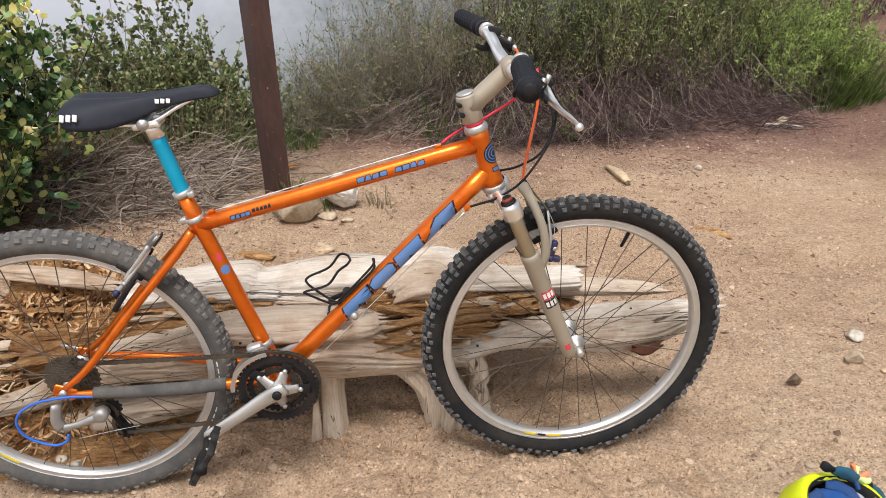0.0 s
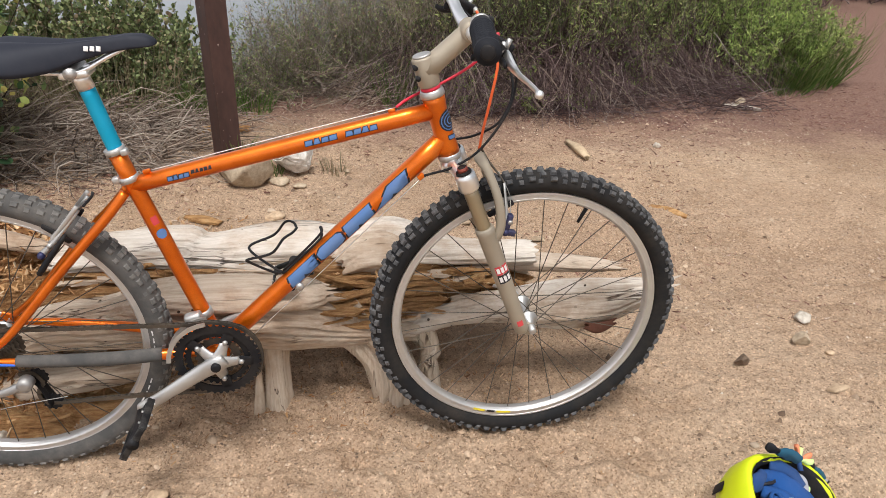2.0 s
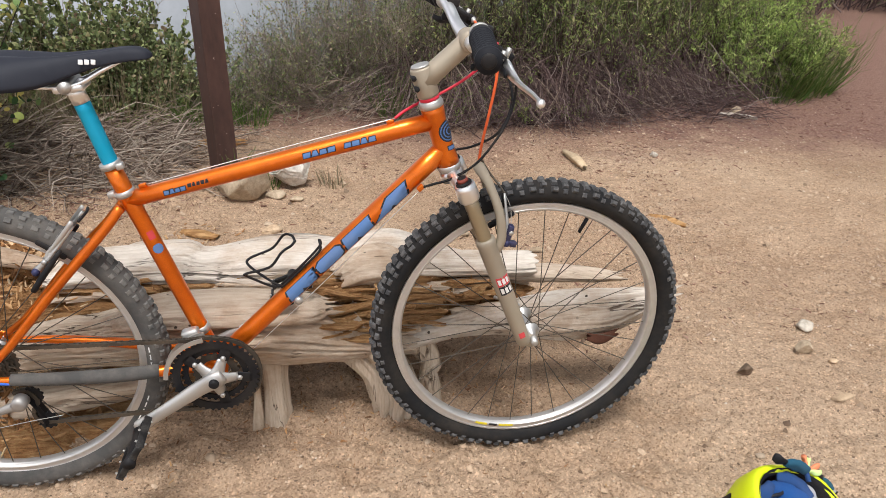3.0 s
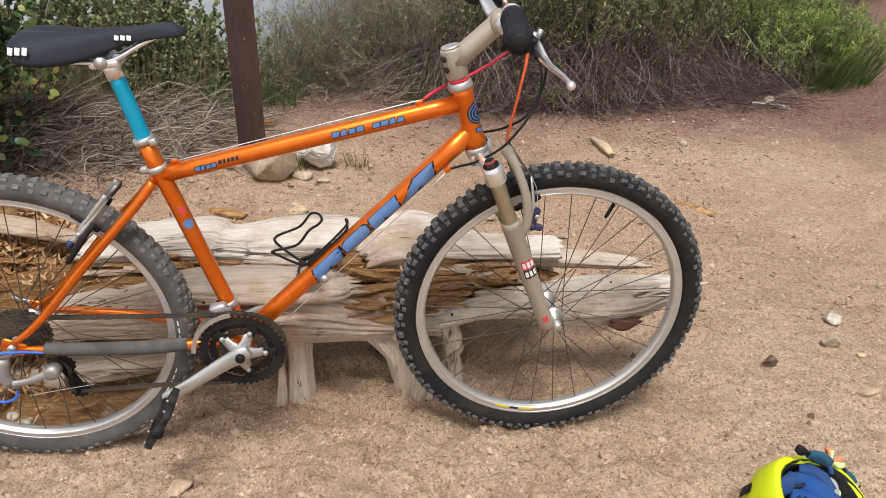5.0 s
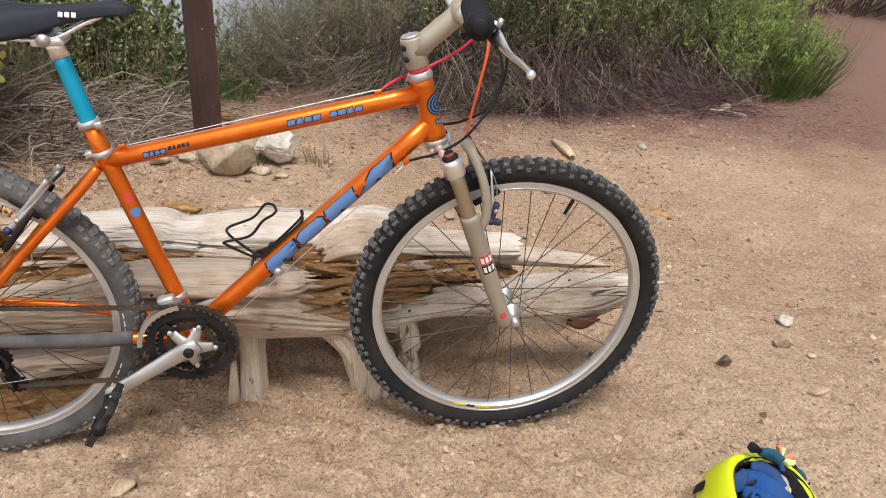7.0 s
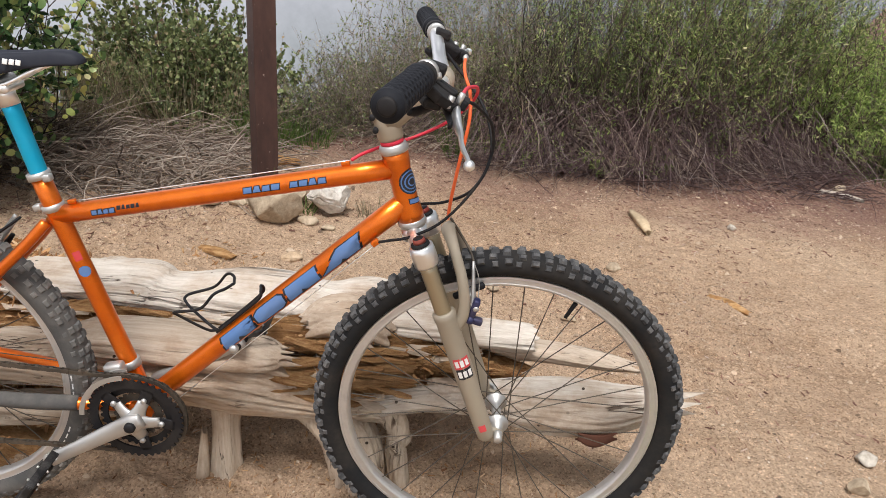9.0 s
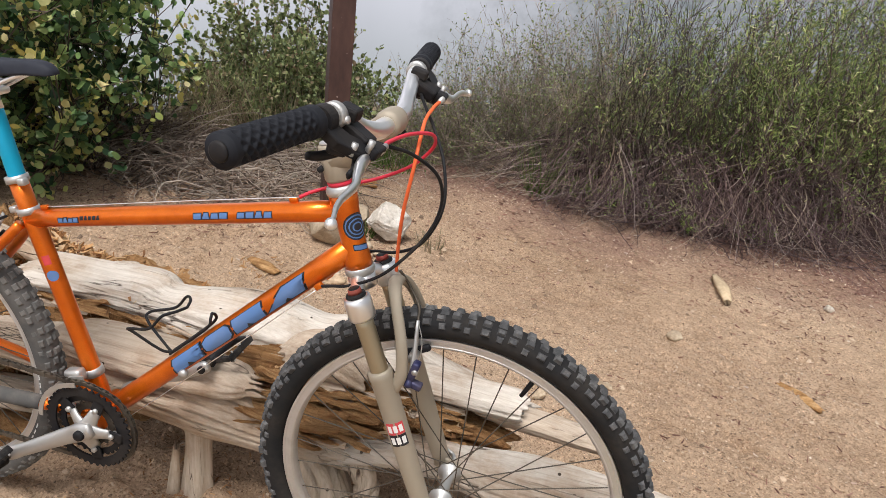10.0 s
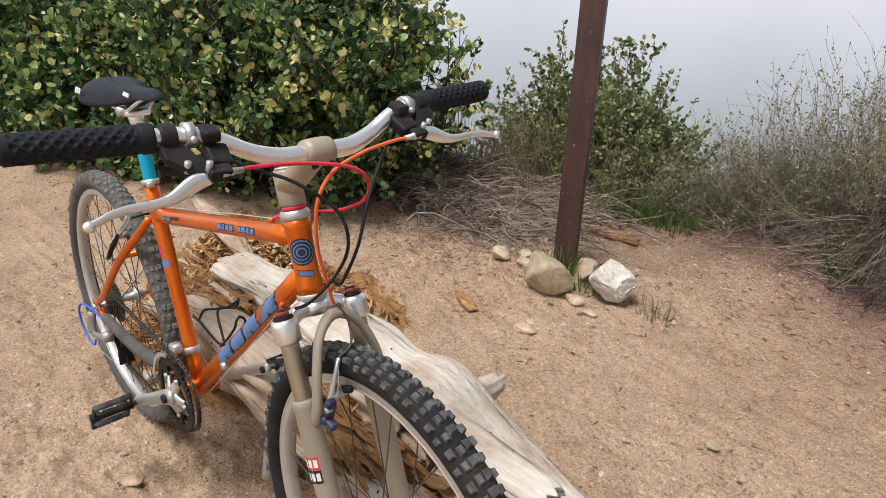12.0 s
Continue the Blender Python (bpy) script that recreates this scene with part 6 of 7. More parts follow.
# wheels
def make_tyre(center, r_out, parent, mat, rows, label):
    tr = 0.0228 if mat is RUBBER else 0.0240
    rc = r_out - tr - (0.0048 if mat is RUBBER else 0.0030)
    prof = [(rc + tr * 0.98 * math.cos(a), tr * 1.02 * math.sin(a)) for a in np.linspace(-2.6, 2.6, 19)]
    bm = bmesh.new()
    lathe(bm, prof, 128, Matrix.Translation(center), True)
    ty = part("tyre", bm, mat, parent, label)
    # knobs: rows of tapered blocks over the tread
    box = np.array([(-1, -1, 0), (1, -1, 0), (1, 1, 0), (-1, 1, 0), (-0.66, -0.62, 1), (0.66, -0.62, 1), (0.66, 0.62, 1), (-0.66, 0.62, 1)])
    vs, fs = [], []
    quad = ([4, 5, 6, 7], [0, 1, 5, 4], [1, 2, 6, 5], [2, 3, 7, 6], [3, 0, 4, 7])
    for k in range(rows):
        th = 2 * math.pi * k / rows
        odd = k % 2
        lay = ((0.0, 0.0070, 0.0075, 0.0056), (0.62, 0.0070, 0.0052, 0.0060), (-0.62, 0.0070, 0.0052, 0.0060), (1.20, 0.0056, 0.0052, 0.0040), (-1.20, 0.0056, 0.0052, 0.0040)) if odd else ((0.32, 0.0072, 0.0052, 0.0056), (-0.32, 0.0072, 0.0052, 0.0056), (0.98, 0.0074, 0.0054, 0.0072), (-0.98, 0.0074, 0.0054, 0.0072))
        for phi, la, ac, hi in lay:
            t2 = th + 0.005 * rng.normal()
            phi += 0.03 * rng.normal()
            hi *= (1 + 0.15 * rng.normal()) * (1.0 if mat is RUBBER else 0.6)
            rad = np.array([math.cos(t2), 0, math.sin(t2)])
            tan = np.array([-math.sin(t2), 0, math.cos(t2)])
            nor = math.cos(phi) * rad + math.sin(phi) * np.array([0, 1, 0])
            acr = -math.sin(phi) * rad + math.cos(phi) * np.array([0, 1, 0])
            c = np.array(center) + rc * rad + (tr - 0.0012) * nor
            off = len(vs)
            for b in box:
                vs.append(c + b[0] * la * tan + b[1] * ac * acr + b[2] * hi * nor)
            fs += [[off + q for q in f] for f in quad]
    part("tread", (np.array(vs), fs), TREAD if mat is RUBBER else OLD_TREAD, ty, "chunky tread knobs", False)
    return ty


def make_wheel(name, center, r_out, tyre_mat, tyre_label, turn, label):
    bm = bmesh.new()
    half = [(0.2940, 0.0108), (0.2945, 0.0130), (0.2905, 0.0134), (0.2898, 0.0126), (0.2822, 0.0126), (0.2815, 0.0132), (0.2795, 0.0130), (0.2765, 0.0098), (0.2745, 0.0045)]
    prof = [(0.287, -0.0105), (0.287, 0.0105)] + half + [(r, -y) for r, y in half[::-1]]
    lathe(bm, prof, 180, Matrix.Translation(center), True)
    w = part(name, bm, RIM, bike, label, False)
    make_tyre(center, r_out, w, tyre_mat, 92, tyre_label)
    hub = [(0.005, -0.062), (0.0055, -0.052), (0.010, -0.048), (0.012, -0.036), (0.021, -0.034), (0.021, -0.030), (0.012, -0.026), (0.009, -0.015), (0.009, 0.015), (0.012, 0.026), (0.021, 0.030), (0.021, 0.034), (0.012, 0.036), (0.010, 0.048), (0.0055, 0.052), (0.005, 0.062)]
    ring_part("hub", hub, Matrix.Translation(center), SILVER, "silver hub", 24, parent=w)
    ring_part("axle_nut", [(0.004, -0.078), (0.0075, -0.077), (0.0075, -0.066), (0.009, -0.064), (0.009, -0.060)], Matrix.Translation(center), SILVER, "silver axle end", 14, parent=w)
    rod("quick_release", [center + Vector((0, 0.066, 0)), center + Vector((-0.01, 0.078, 0.004)), center + Vector((-0.055, 0.080, 0.02))], [0.007, 0.006, 0.005], SILVER, "", 8, w, 10, 0.6)
    meshes = []
    for side in (-1, 1):
        for d in (-1, 1):
            a = d * radians(67)
            p0 = Vector((0.019 * math.cos(a), 0.032 * side, 0.019 * math.sin(a)))
            p1 = Vector((0.2735, 0.002 * side, 0.0))
            bm = bmesh.new()
            sweep(bm, [p0, p1], [0.0011, 0.0011], 5)
            me = bpy.data.meshes.new("spoke")
            bm.to_mesh(me)
            bm.free()
            me.materials.append(SPOKE)
            meshes.append(me)
    for k in range(32):
        ob = new("spoke", meshes[(k % 2) * 2 + (k // 2) % 2])
        ob.parent = w
        ob.matrix_basis = Matrix.Translation(center) @ pose(0, 0, 0, 0, turn + k * 360 / 32, 0)
    return w


fw = make_wheel("front_wheel", FRONT, 0.343, RUBBER, "black knobbly tyre, its tread pale with dust and painted highlights", 3.0, "silver alloy rim")
rw = make_wheel("rear_wheel", REAR, 0.338, OLD_RUBBER, "worn grey dusty knobbly tyre", 5.0, "silver alloy rim")
va = radians(67)
rod("valve", [FRONT + Vector((0.272 * math.cos(va), 0, 0.272 * math.sin(va))), FRONT + Vector((0.238 * math.cos(va), 0, 0.238 * math.sin(va)))], [0.0045, 0.0035], BLACK, "black valve stem", 8, fw, 4)


def rim_label(wheel_ob, center, ang, span, r, mat, wide, label, y=-0.0142):
    bm = bmesh.new()
    inner, outer = [], []
    for a in np.linspace(radians(ang), radians(ang + span), 12):
        d = Vector((math.cos(a), 0, math.sin(a)))
        inner.append(bm.verts.new(center + d * (r - wide / 2) + Vector((0, y, 0))))
        outer.append(bm.verts.new(center + d * (r + wide / 2) + Vector((0, y, 0))))
    for k in range(11):
        bm.faces.new((inner[k], inner[k + 1], outer[k + 1], outer[k]))
    part("rim_label", bm, mat, wheel_ob, label)


rim_label(fw, FRONT, -111, 6, 0.280, DECAL_YELLOW, 0.006, "yellow rim label")
rim_label(fw, FRONT, -104, 4, 0.280, DECAL_BLACK, 0.006, "dark rim label")
rim_label(fw, FRONT, -99, 7, 0.280, DECAL_YELLOW, 0.006, "yellow rim label")
rim_label(rw, REAR, -136, 9, 0.280, DECAL_YELLOW, 0.006, "yellow rim label")
# pale printed bars on the rear tyre's side
for a0 in (-33, -29.5, -26, -22.5, -6, -2.5, 1):
    rim_label(rw, REAR, a0, 2.4, 0.3045, DECAL_WHITE, 0.008, "faint white printed bar", -0.0228)


# drivetrain
def gear(name, center, y, teeth, r_root, r_tip, r_in, thick, mat, parent, label=""):
    bm = bmesh.new()
    n = teeth * 4
    loops = []
    for yy in (y - thick / 2, y + thick / 2):
        out = [bm.verts.new(center + Vector((math.cos(2 * math.pi * k / n) * (r_tip if k % 4 in (1, 2) else r_root), yy, math.sin(2 * math.pi * k / n) * (r_tip if k % 4 in (1, 2) else r_root)))) for k in range(n)]
        inn = [bm.verts.new(center + Vector((math.cos(2 * math.pi * k / n) * r_in, yy, math.sin(2 * math.pi * k / n) * r_in))) for k in range(n)]
        loops.append((out, inn))
    (o0, i0), (o1, i1) = loops
    for k in range(n):
        j = (k + 1) % n
        bm.faces.new((o0[k], o0[j], i0[j], i0[k]))
        bm.faces.new((o1[k], i1[k], i1[j], o1[j]))
        bm.faces.new((o0[k], o1[k], o1[j], o0[j]))
        bm.faces.new((i0[k], i0[j], i1[j], i1[k]))
    return part(name, bm, mat, parent, label, False)


PEDAL_R = Vector((0.266, 0, 0.213))
arm = (PEDAL_R - CRANK).normalized()
bm = bmesh.new()
a0 = CRANK + Vector((0, -0.070, 0))
sweep(bm, [a0 - arm * 0.02, a0, a0 + arm * 0.04, a0 + arm * 0.13 + Vector((0, -0.014, 0)), a0 + arm * 0.172 + Vector((0, -0.018, 0)), a0 + arm * 0.184 + Vector((0, -0.018, 0))], [0.013, 0.019, 0.0170, 0.0135, 0.0145, 0.008], 16, 30, 0.55)
crankset = part("crankset", bm, SILVER, bike, "silver crank arm")
ring_part("crank_bolt", [(0.004, -0.087), (0.0085, -0.0865), (0.010, -0.084), (0.010, -0.070)], Matrix.Translation(CRANK), BLACK, "dark crank bolt", 20, parent=crankset)
for k in range(5):
    a = math.atan2(arm.z, arm.x) + k * 2 * math.pi / 5
    d = Vector((math.cos(a), 0, math.sin(a)))
    bm = bmesh.new()
    sweep(bm, [a0 + Vector((0, 0.006, 0)), a0 + d * 0.025 + Vector((0, 0.010, 0)), a0 + d * 0.043 + Vector((0, 0.016, 0))], [0.021, 0.0125, 0.0105], 12, 8, 0.45)
    part("spider_arm", bm, SILVER, crankset)
    c = CRANK + d * 0.048
    ring_part("ring_bolt", [(0.0018, -0.0625), (0.0048, -0.0620), (0.0054, -0.0575), (0.0054, -0.046)], Matrix.Translation(c), SILVER, "silver chainring bolt", 12, parent=crankset)
gear("chainring", CRANK, -0.0555, 42, 0.0825, 0.0875, 0.0675, 0.0035, BLACK, crankset, "black large chainring")
gear("chainring", CRANK, -0.0475, 32, 0.0625, 0.067, 0.053, 0.0035, BLACK, crankset, "dark middle chainring")
gear("chainring", CRANK, -0.0405, 22, 0.043, 0.047, 0.030, 0.003, STEEL, crankset, "dark small chainring")
for k in range(5):
    a = math.atan2(arm.z, arm.x) + k * 2 * math.pi / 5
    d = Vector((math.cos(a), 0, math.sin(a)))
    bm = bmesh.new()
    block(bm, (0.030, 0.0035, 0.022), Matrix.Translation(CRANK + d * 0.058 + Vector((0, -0.0555, 0))) @ pose(0, 0, 0, 0, -math.degrees(a), 0), 0.001)
    part("ring_tab", bm, BLACK, crankset)
l0 = CRANK + Vector((0, 0.070, 0))
rod("left_crank_arm", [l0 + arm * 0.02, l0, l0 - arm * 0.05, l0 - arm * 0.13 + Vector((0, 0.010, 0)), l0 - arm * 0.172 + Vector((0, 0.014, 0)), l0 - arm * 0.184 + Vector((0, 0.014, 0))], [0.012, 0.0155, 0.0145, 0.012, 0.013, 0.008], SILVER, "silver crank arm", 16, bike, 30, 0.62)
ring_part("pedal_bolt", [(0.003, -0.004), (0.0075, -0.003), (0.0075, 0.012)], Matrix.Translation(l0 - arm * 0.172 + Vector((0, 0.005, 0))), BLACK, "", 12)


def make_pedal(center, turn, s):
    """Black platform pedal with an open toothed cage."""
    m = pose(center.x, center.y, center.z, 0, turn, 0)
    bm = bmesh.new()
    for x in (-0.045, 0.045):
        block(bm, (0.005, 0.084, 0.015), m @ pose(x, 0, 0), 0.002)
    for y in (-0.040, 0.040):
        block(bm, (0.088, 0.006, 0.013), m @ pose(0, y, 0), 0.003)
    ped = part("pedal", bm, WORN_BLACK, bike, "black metal cage pedal")
    bm = bmesh.new()
    sweep(bm, [m @ Vector((0, -0.046, 0)), m @ Vector((0, -0.02, 0)), m @ Vector((0, 0.02, 0)), m @ Vector((0, 0.046, 0))], [0.012, 0.0095, 0.0095, 0.012], 16)
    part("pedal_body", bm, BLACK, ped, "black axle barrel")
    for x in (-0.045, 0.045):
        for y in (-0.030, 0.0, 0.030):
            for zz in (-1, 1):
                p = m @ Vector((x, y, 0.007 * zz))
                ring_part("pin", [(0.0022, 0.0), (0.0022, 0.0035), (0.0012, 0.0042)], frame_to(p, m @ Vector((x, y, 0.03 * zz))), SILVER, "small steel pin", 8, ped)
    rod("pedal_axle", [center + Vector((0, -s * 0.062, 0)), center + Vector((0, 0.04 * s, 0))], [0.0065, 0.006], STEEL, "", 10, ped, 4)
    return ped


make_pedal(Vector((0.266, -0.150, 0.212)), -58, -1)
make_pedal(Vector((0.565, 0.150, 0.383)), -22, 1)

# cassette, chain and derailleurs
for k, (n, r) in enumerate(((28, 0.058), (24, 0.050), (21, 0.044), (18, 0.038), (16, 0.034), (14, 0.030), (12, 0.026))):
    gear("sprocket", REAR, -0.020 - 0.0046 * k, n, r - 0.003, r, 0.012, 0.0022, STEEL, rw)


def chain(pts, y0, y1):
    p = curve_points(pts, 400)
    seg = np.concatenate([[0], np.linalg.norm(np.diff(p, axis=0), axis=1).cumsum()])
    n = int(seg[-1] / 0.0127)
    bm = bmesh.new()
    for k in range(n):
        s = (k + 0.5) / n * seg[-1]
        x, z = [np.interp(s, seg, p[:, j]) for j in (0, 1)]
        x2, z2 = [np.interp(min(s + 0.004, seg[-1]), seg, p[:, j]) for j in (0, 1)]
        x1, z1 = [np.interp(max(s - 0.004, 0), seg, p[:, j]) for j in (0, 1)]
        y = y0 + (y1 - y0) * k / n
        an = -math.degrees(math.atan2(z2 - z1, x2 - x1))
        w = 0.0032 if k % 2 else 0.0022
        for side in (-1, 1):
            block(bm, (0.0145, 0.0012, 0.0078), pose(x, y + side * w, z, 0, an, 0))
        block(bm, (0.006, 0.005, 0.006), pose(x, y, z, 0, an, 0))
    return bm


part("chain", chain([(0.02, 0.388), (0.12, 0.385), (0.25, 0.383), (0.36, 0.381), (0.415, 0.384), (0.47, 0.366), (0.50, 0.32), (0.495, 0.26), (0.455, 0.222), (0.41, 0.212), (0.30, 0.211), (0.18, 0.208), (0.085, 0.205), (0.062, 0.214), (0.058, 0.235), (0.07, 0.262), (0.055, 0.285), (0.03, 0.283)], -0.043, -0.047), STEEL, bike, "dark oily chain", False)
bm = bmesh.new()
sweep(bm, [(-0.030, -0.078, 0.315), (-0.036, -0.083, 0.28), (-0.030, -0.083, 0.258)], [0.011, 0.012, 0.011], 12, 8, 0.6)
rd = part("rear_derailleur", bm, CRANK_GREY, bike, "silver rear derailleur")
rod("derailleur_link", [(-0.030, -0.083, 0.257), (0.0, -0.082, 0.262), (0.035, -0.078, 0.272), (0.058, -0.074, 0.279)], [0.008, 0.0075, 0.010, 0.012], CRANK_GREY, "grey parallelogram", 12, rd, 12, 0.7)
ring_part("derailleur_knuckle", [(0.006, -0.086), (0.014, -0.084), (0.015, -0.062), (0.010, -0.060)], Matrix.Translation((0.05, 0, 0.278)), CRANK_GREY, "", 20, parent=rd)
bm = bmesh.new()
for y in (-0.052, -0.038):
    sweep(bm, [(0.055, y, 0.280), (0.068, y, 0.245), (0.080, y, 0.205)], [0.012, 0.008, 0.013], 8, 8, 0.12, up=(0, 1, 0))
part("derailleur_cage", bm, BLACK, rd, "black pulley cage")
for c in ((0.062, 0.272), (0.078, 0.208)):
    gear("pulley", Vector((c[0], 0, c[1])), -0.045, 11, 0.018, 0.021, 0.004, 0.004, BLACK, rd)
rod("cable_end", [(0.0, -0.09, 0.232), (0.06, -0.092, 0.245), (0.13, -0.094, 0.258)], 0.0008, SILVER, "loose end of gear cable", 5)
rod("blue_housing", [(0.055, -0.072, 0.323), (-0.01, -0.082, 0.334), (-0.075, -0.086, 0.324), (-0.112, -0.086, 0.290), (-0.105, -0.086, 0.245), (-0.060, -0.084, 0.215), (-0.030, -0.084, 0.222), (-0.022, -0.083, 0.240)], 0.0028, BLUE_HOUSING, "bright blue gear cable housing", 8, bike, 48)
bm = bmesh.new()
lathe(bm, [(0.017, -0.008), (0.0185, -0.007), (0.0185, 0.007), (0.017, 0.008)], 24, frame_to(CRANK + AX * 0.085, CRANK + AX * 0.1))
block(bm, (0.035, 0.022, 0.024), pose(0.375, -0.028, 0.385, 0, -15, 0), 0.006)
fd = part("front_derailleur", bm, SILVER, bike, "silver front derailleur")
cage = [CRANK + Vector((math.cos(a) * 0.094, 0, math.sin(a) * 0.094)) for a in np.linspace(radians(178), radians(98), 10)]
for y in (-0.062, -0.040):
    bm = bmesh.new()
    vs = []
    for p in cage:
        d = (p - CRANK).normalized()
        vs.append([bm.verts.new(p + d * r + Vector((0, y + o, 0))) for r, o in ((-0.0045, -0.001), (0.0045, -0.001), (0.0045, 0.001), (-0.0045, 0.001))])
    for p, q in zip(vs, vs[1:]):
        for j in range(4):
            bm.faces.new((p[j], p[(j + 1) % 4], q[(j + 1) % 4], q[j]))
    bm.faces.new(vs[0])
    bm.faces.new(vs[-1][::-1])
    part("guide_plate", bm, SILVER, fd, "", False)


# brakes
def make_brake(name, boss, tip, y, label):
    """One arm of a rim brake, with its pad and coloured knuckle."""
    objs = []
    for s in (-1, 1):
        b, t = Vector((boss[0], y[0] * s, boss[1])), Vector((tip[0], y[1] * s, tip[1]))
        bm = bmesh.new()
        sweep(bm, [b, b + (t - b) * 0.3 + Vector((0.003, 0.004 * s, 0)), t], [0.0075, 0.0050, 0.0030], 12, 10, 0.7)
        arm_ob = part(name, bm, SILVER, bike, label)
        c = b + (t - b) * 0.38
        bm = bmesh.new()
        block(bm, (0.058, 0.010, 0.012), pose(c.x - 0.004, 0.021 * s, c.z, 0, -30 if name == "front_brake_arm" else 40, 0), 0.004)
        part("brake_pad", bm, BLACK, arm_ob, "black brake pad")
        ring_part("pad_bolt", [(0.004, -0.026), (0.008, -0.024), (0.008, -0.002), (0.005, 0.0)], pose(c.x, 0.0, c.z) @ (pose(0, -0.02, 0) if s < 0 else pose(0, 0.02, 0, 0, 0, 180)), SILVER, "silver pad bolt", 14, parent=arm_ob)
        ring_part("cable_bolt", [(0.001, -0.005), (0.005, -0.004), (0.005, 0.004), (0.001, 0.005)], Matrix.Translation(b + (t - b) * 0.15 + Vector((0.008, 0.006 * s, 0.008))), SILVER, "silver bolt", 12, parent=arm_ob)
        bm = bmesh.new()
        bmesh.ops.create_uvsphere(bm, u_segments=14, v_segments=10, radius=0.0075, matrix=Matrix.Translation(b + Vector((0, 0.004 * s, 0.0))))
        part("spring_cap", bm, PURPLE, arm_ob, "purple spring cap")
        objs.append(arm_ob)
    return objs


for s in (-1, 1):
    rod("brake_arm_plate", [(0.150, 0.046 * s, 0.575), (0.176, 0.041 * s, 0.606), (0.206, 0.034 * s, 0.642)], [0.0036, 0.0042, 0.0038], SILVER, "polished rear brake arm", 12, bike, 12, 0.35)
    rod("rubber_boot", [(0.125, 0.062 * s, 0.520), (0.152, 0.058 * s, 0.556), (0.182, 0.052 * s, 0.594)], [0.0052, 0.0058, 0.004], BLACK, "black rubber boot", 10, bike, 8)
make_brake("front_brake_arm", (0.996, 0.574), (0.992, 0.668), (0.052, 0.026), "silver front brake arm")
make_brake("rear_brake_arm", (0.132, 0.552), (0.205, 0.632), (0.046, 0.030), "silver rear brake arm")
bm = bmesh.new()
block(bm, (0.012, 0.016, 0.040), pose(1.000, -0.050, 0.592, 0, 14, 0), 0.003)
block(bm, (0.022, 0.014, 0.012), pose(1.006, -0.052, 0.572, 0, 14, 0), 0.003)
part("brake_knuckle", bm, PURPLE, bike, "purple anodised brake knuckle")
rod("brake_noodle", [(0.992, -0.026, 0.668), (0.985, 0.0, 0.676), (0.965, 0.012, 0.70), (0.948, 0.004, 0.728)], 0.0022, STEEL, "bent cable guide", 8)
rod("brake_cable", [(0.992, 0.026, 0.668), (0.990, 0.0, 0.668), (0.992, -0.026, 0.668), (1.004, -0.035, 0.64), (1.006, -0.044, 0.60)], 0.0008, SILVER, "bare brake cable", 5)
rod("rear_brake_cable", [(0.215, -0.03, 0.640), (0.222, 0.0, 0.645), (0.215, 0.03, 0.640)], 0.0026, BLACK, "", 6)

# cables
rod("red_housing", [(0.947, -0.135, 0.960), (0.944, -0.11, 0.959), (0.952, -0.04, 0.953), (0.968, 0.02, 0.940), (0.964, 0.05, 0.912), (0.930, 0.066, 0.872), (0.878, 0.060, 0.842), (0.835, 0.035, 0.832), (0.80, 0.010, 0.822), (0.782, 0.0, 0.812)], 0.0027, RED_HOUSING, "red brake cable housing", 8, bike, 80)
rod("orange_housing", [(0.947, 0.135, 0.960), (0.946, 0.10, 0.958), (0.948, 0.05, 0.951), (0.957, -0.005, 0.936), (0.959, -0.032, 0.90), (0.951, -0.030, 0.835), (0.945, -0.012, 0.77), (0.943, 0.0, 0.728)], 0.0027, ORANGE_HOUSING, "orange brake cable housing", 8, bike, 60)
rod("black_housing", [(0.915, -0.135, 0.966), (0.940, -0.105, 0.952), (0.966, -0.068, 0.935), (0.994, -0.026, 0.897), (1.0, -0.012, 0.848), (0.982, -0.020, 0.797), (0.935, -0.034, 0.738), (0.886, -0.036, 0.706), (0.852, -0.028, 0.692), (0.834, -0.022, 0.684)], 0.0025, BLACK, "black gear cable housing", 8, bike, 70)
rod("black_housing", [(0.915, 0.135, 0.966), (0.935, 0.105, 0.950), (0.957, 0.074, 0.933), (0.988, 0.030, 0.896), (1.0, 0.004, 0.840), (0.978, -0.004, 0.785), (0.935, 0.016, 0.750), (0.888, 0.034, 0.732), (0.852, 0.028, 0.704), (0.834, 0.022, 0.688)], 0.0025, BLACK, "black gear cable housing", 8, bike, 70)
n_tt = Vector((-(TT_B - TT_A).z, 0, (TT_B - TT_A).x)).normalized()
rod("top_tube_cable", [Vector((0.782, 0.0, 0.812)), TT_A + (TT_B - TT_A) * 0.5 + n_tt * 0.022, TT_A + (TT_B - TT_A) * 0.06 + n_tt * 0.019], 0.0009, BRIGHT, "bare silver cable above the top tube", 5)
for u in (0.865, 0.06):
    bm = bmesh.new()
    block(bm, (0.014, 0.008, 0.008), Matrix.Translation(TT_A + (TT_B - TT_A) * u + n_tt * 0.019) @ pose(0, 0, 0, 0, -14, 0), 0.002)
    part("cable_stop", bm, ORANGE, bike)
for y in (-0.02, 0.02):
    bm = bmesh.new()
    block(bm, (0.014, 0.009, 0.010), pose(0.829, y, 0.682, 0, -45, 0), 0.002)
    part("cable_stop", bm, ORANGE, bike)
n_dt = Vector((-ax_dt.z, 0, ax_dt.x)) * -1
rod("down_tube_cable", [(0.825, -0.020, 0.674), (0.6, -0.012, 0.44), (0.43, -0.010, 0.268)], 0.0009, BRIGHT, "bare silver cable under the down tube", 5)
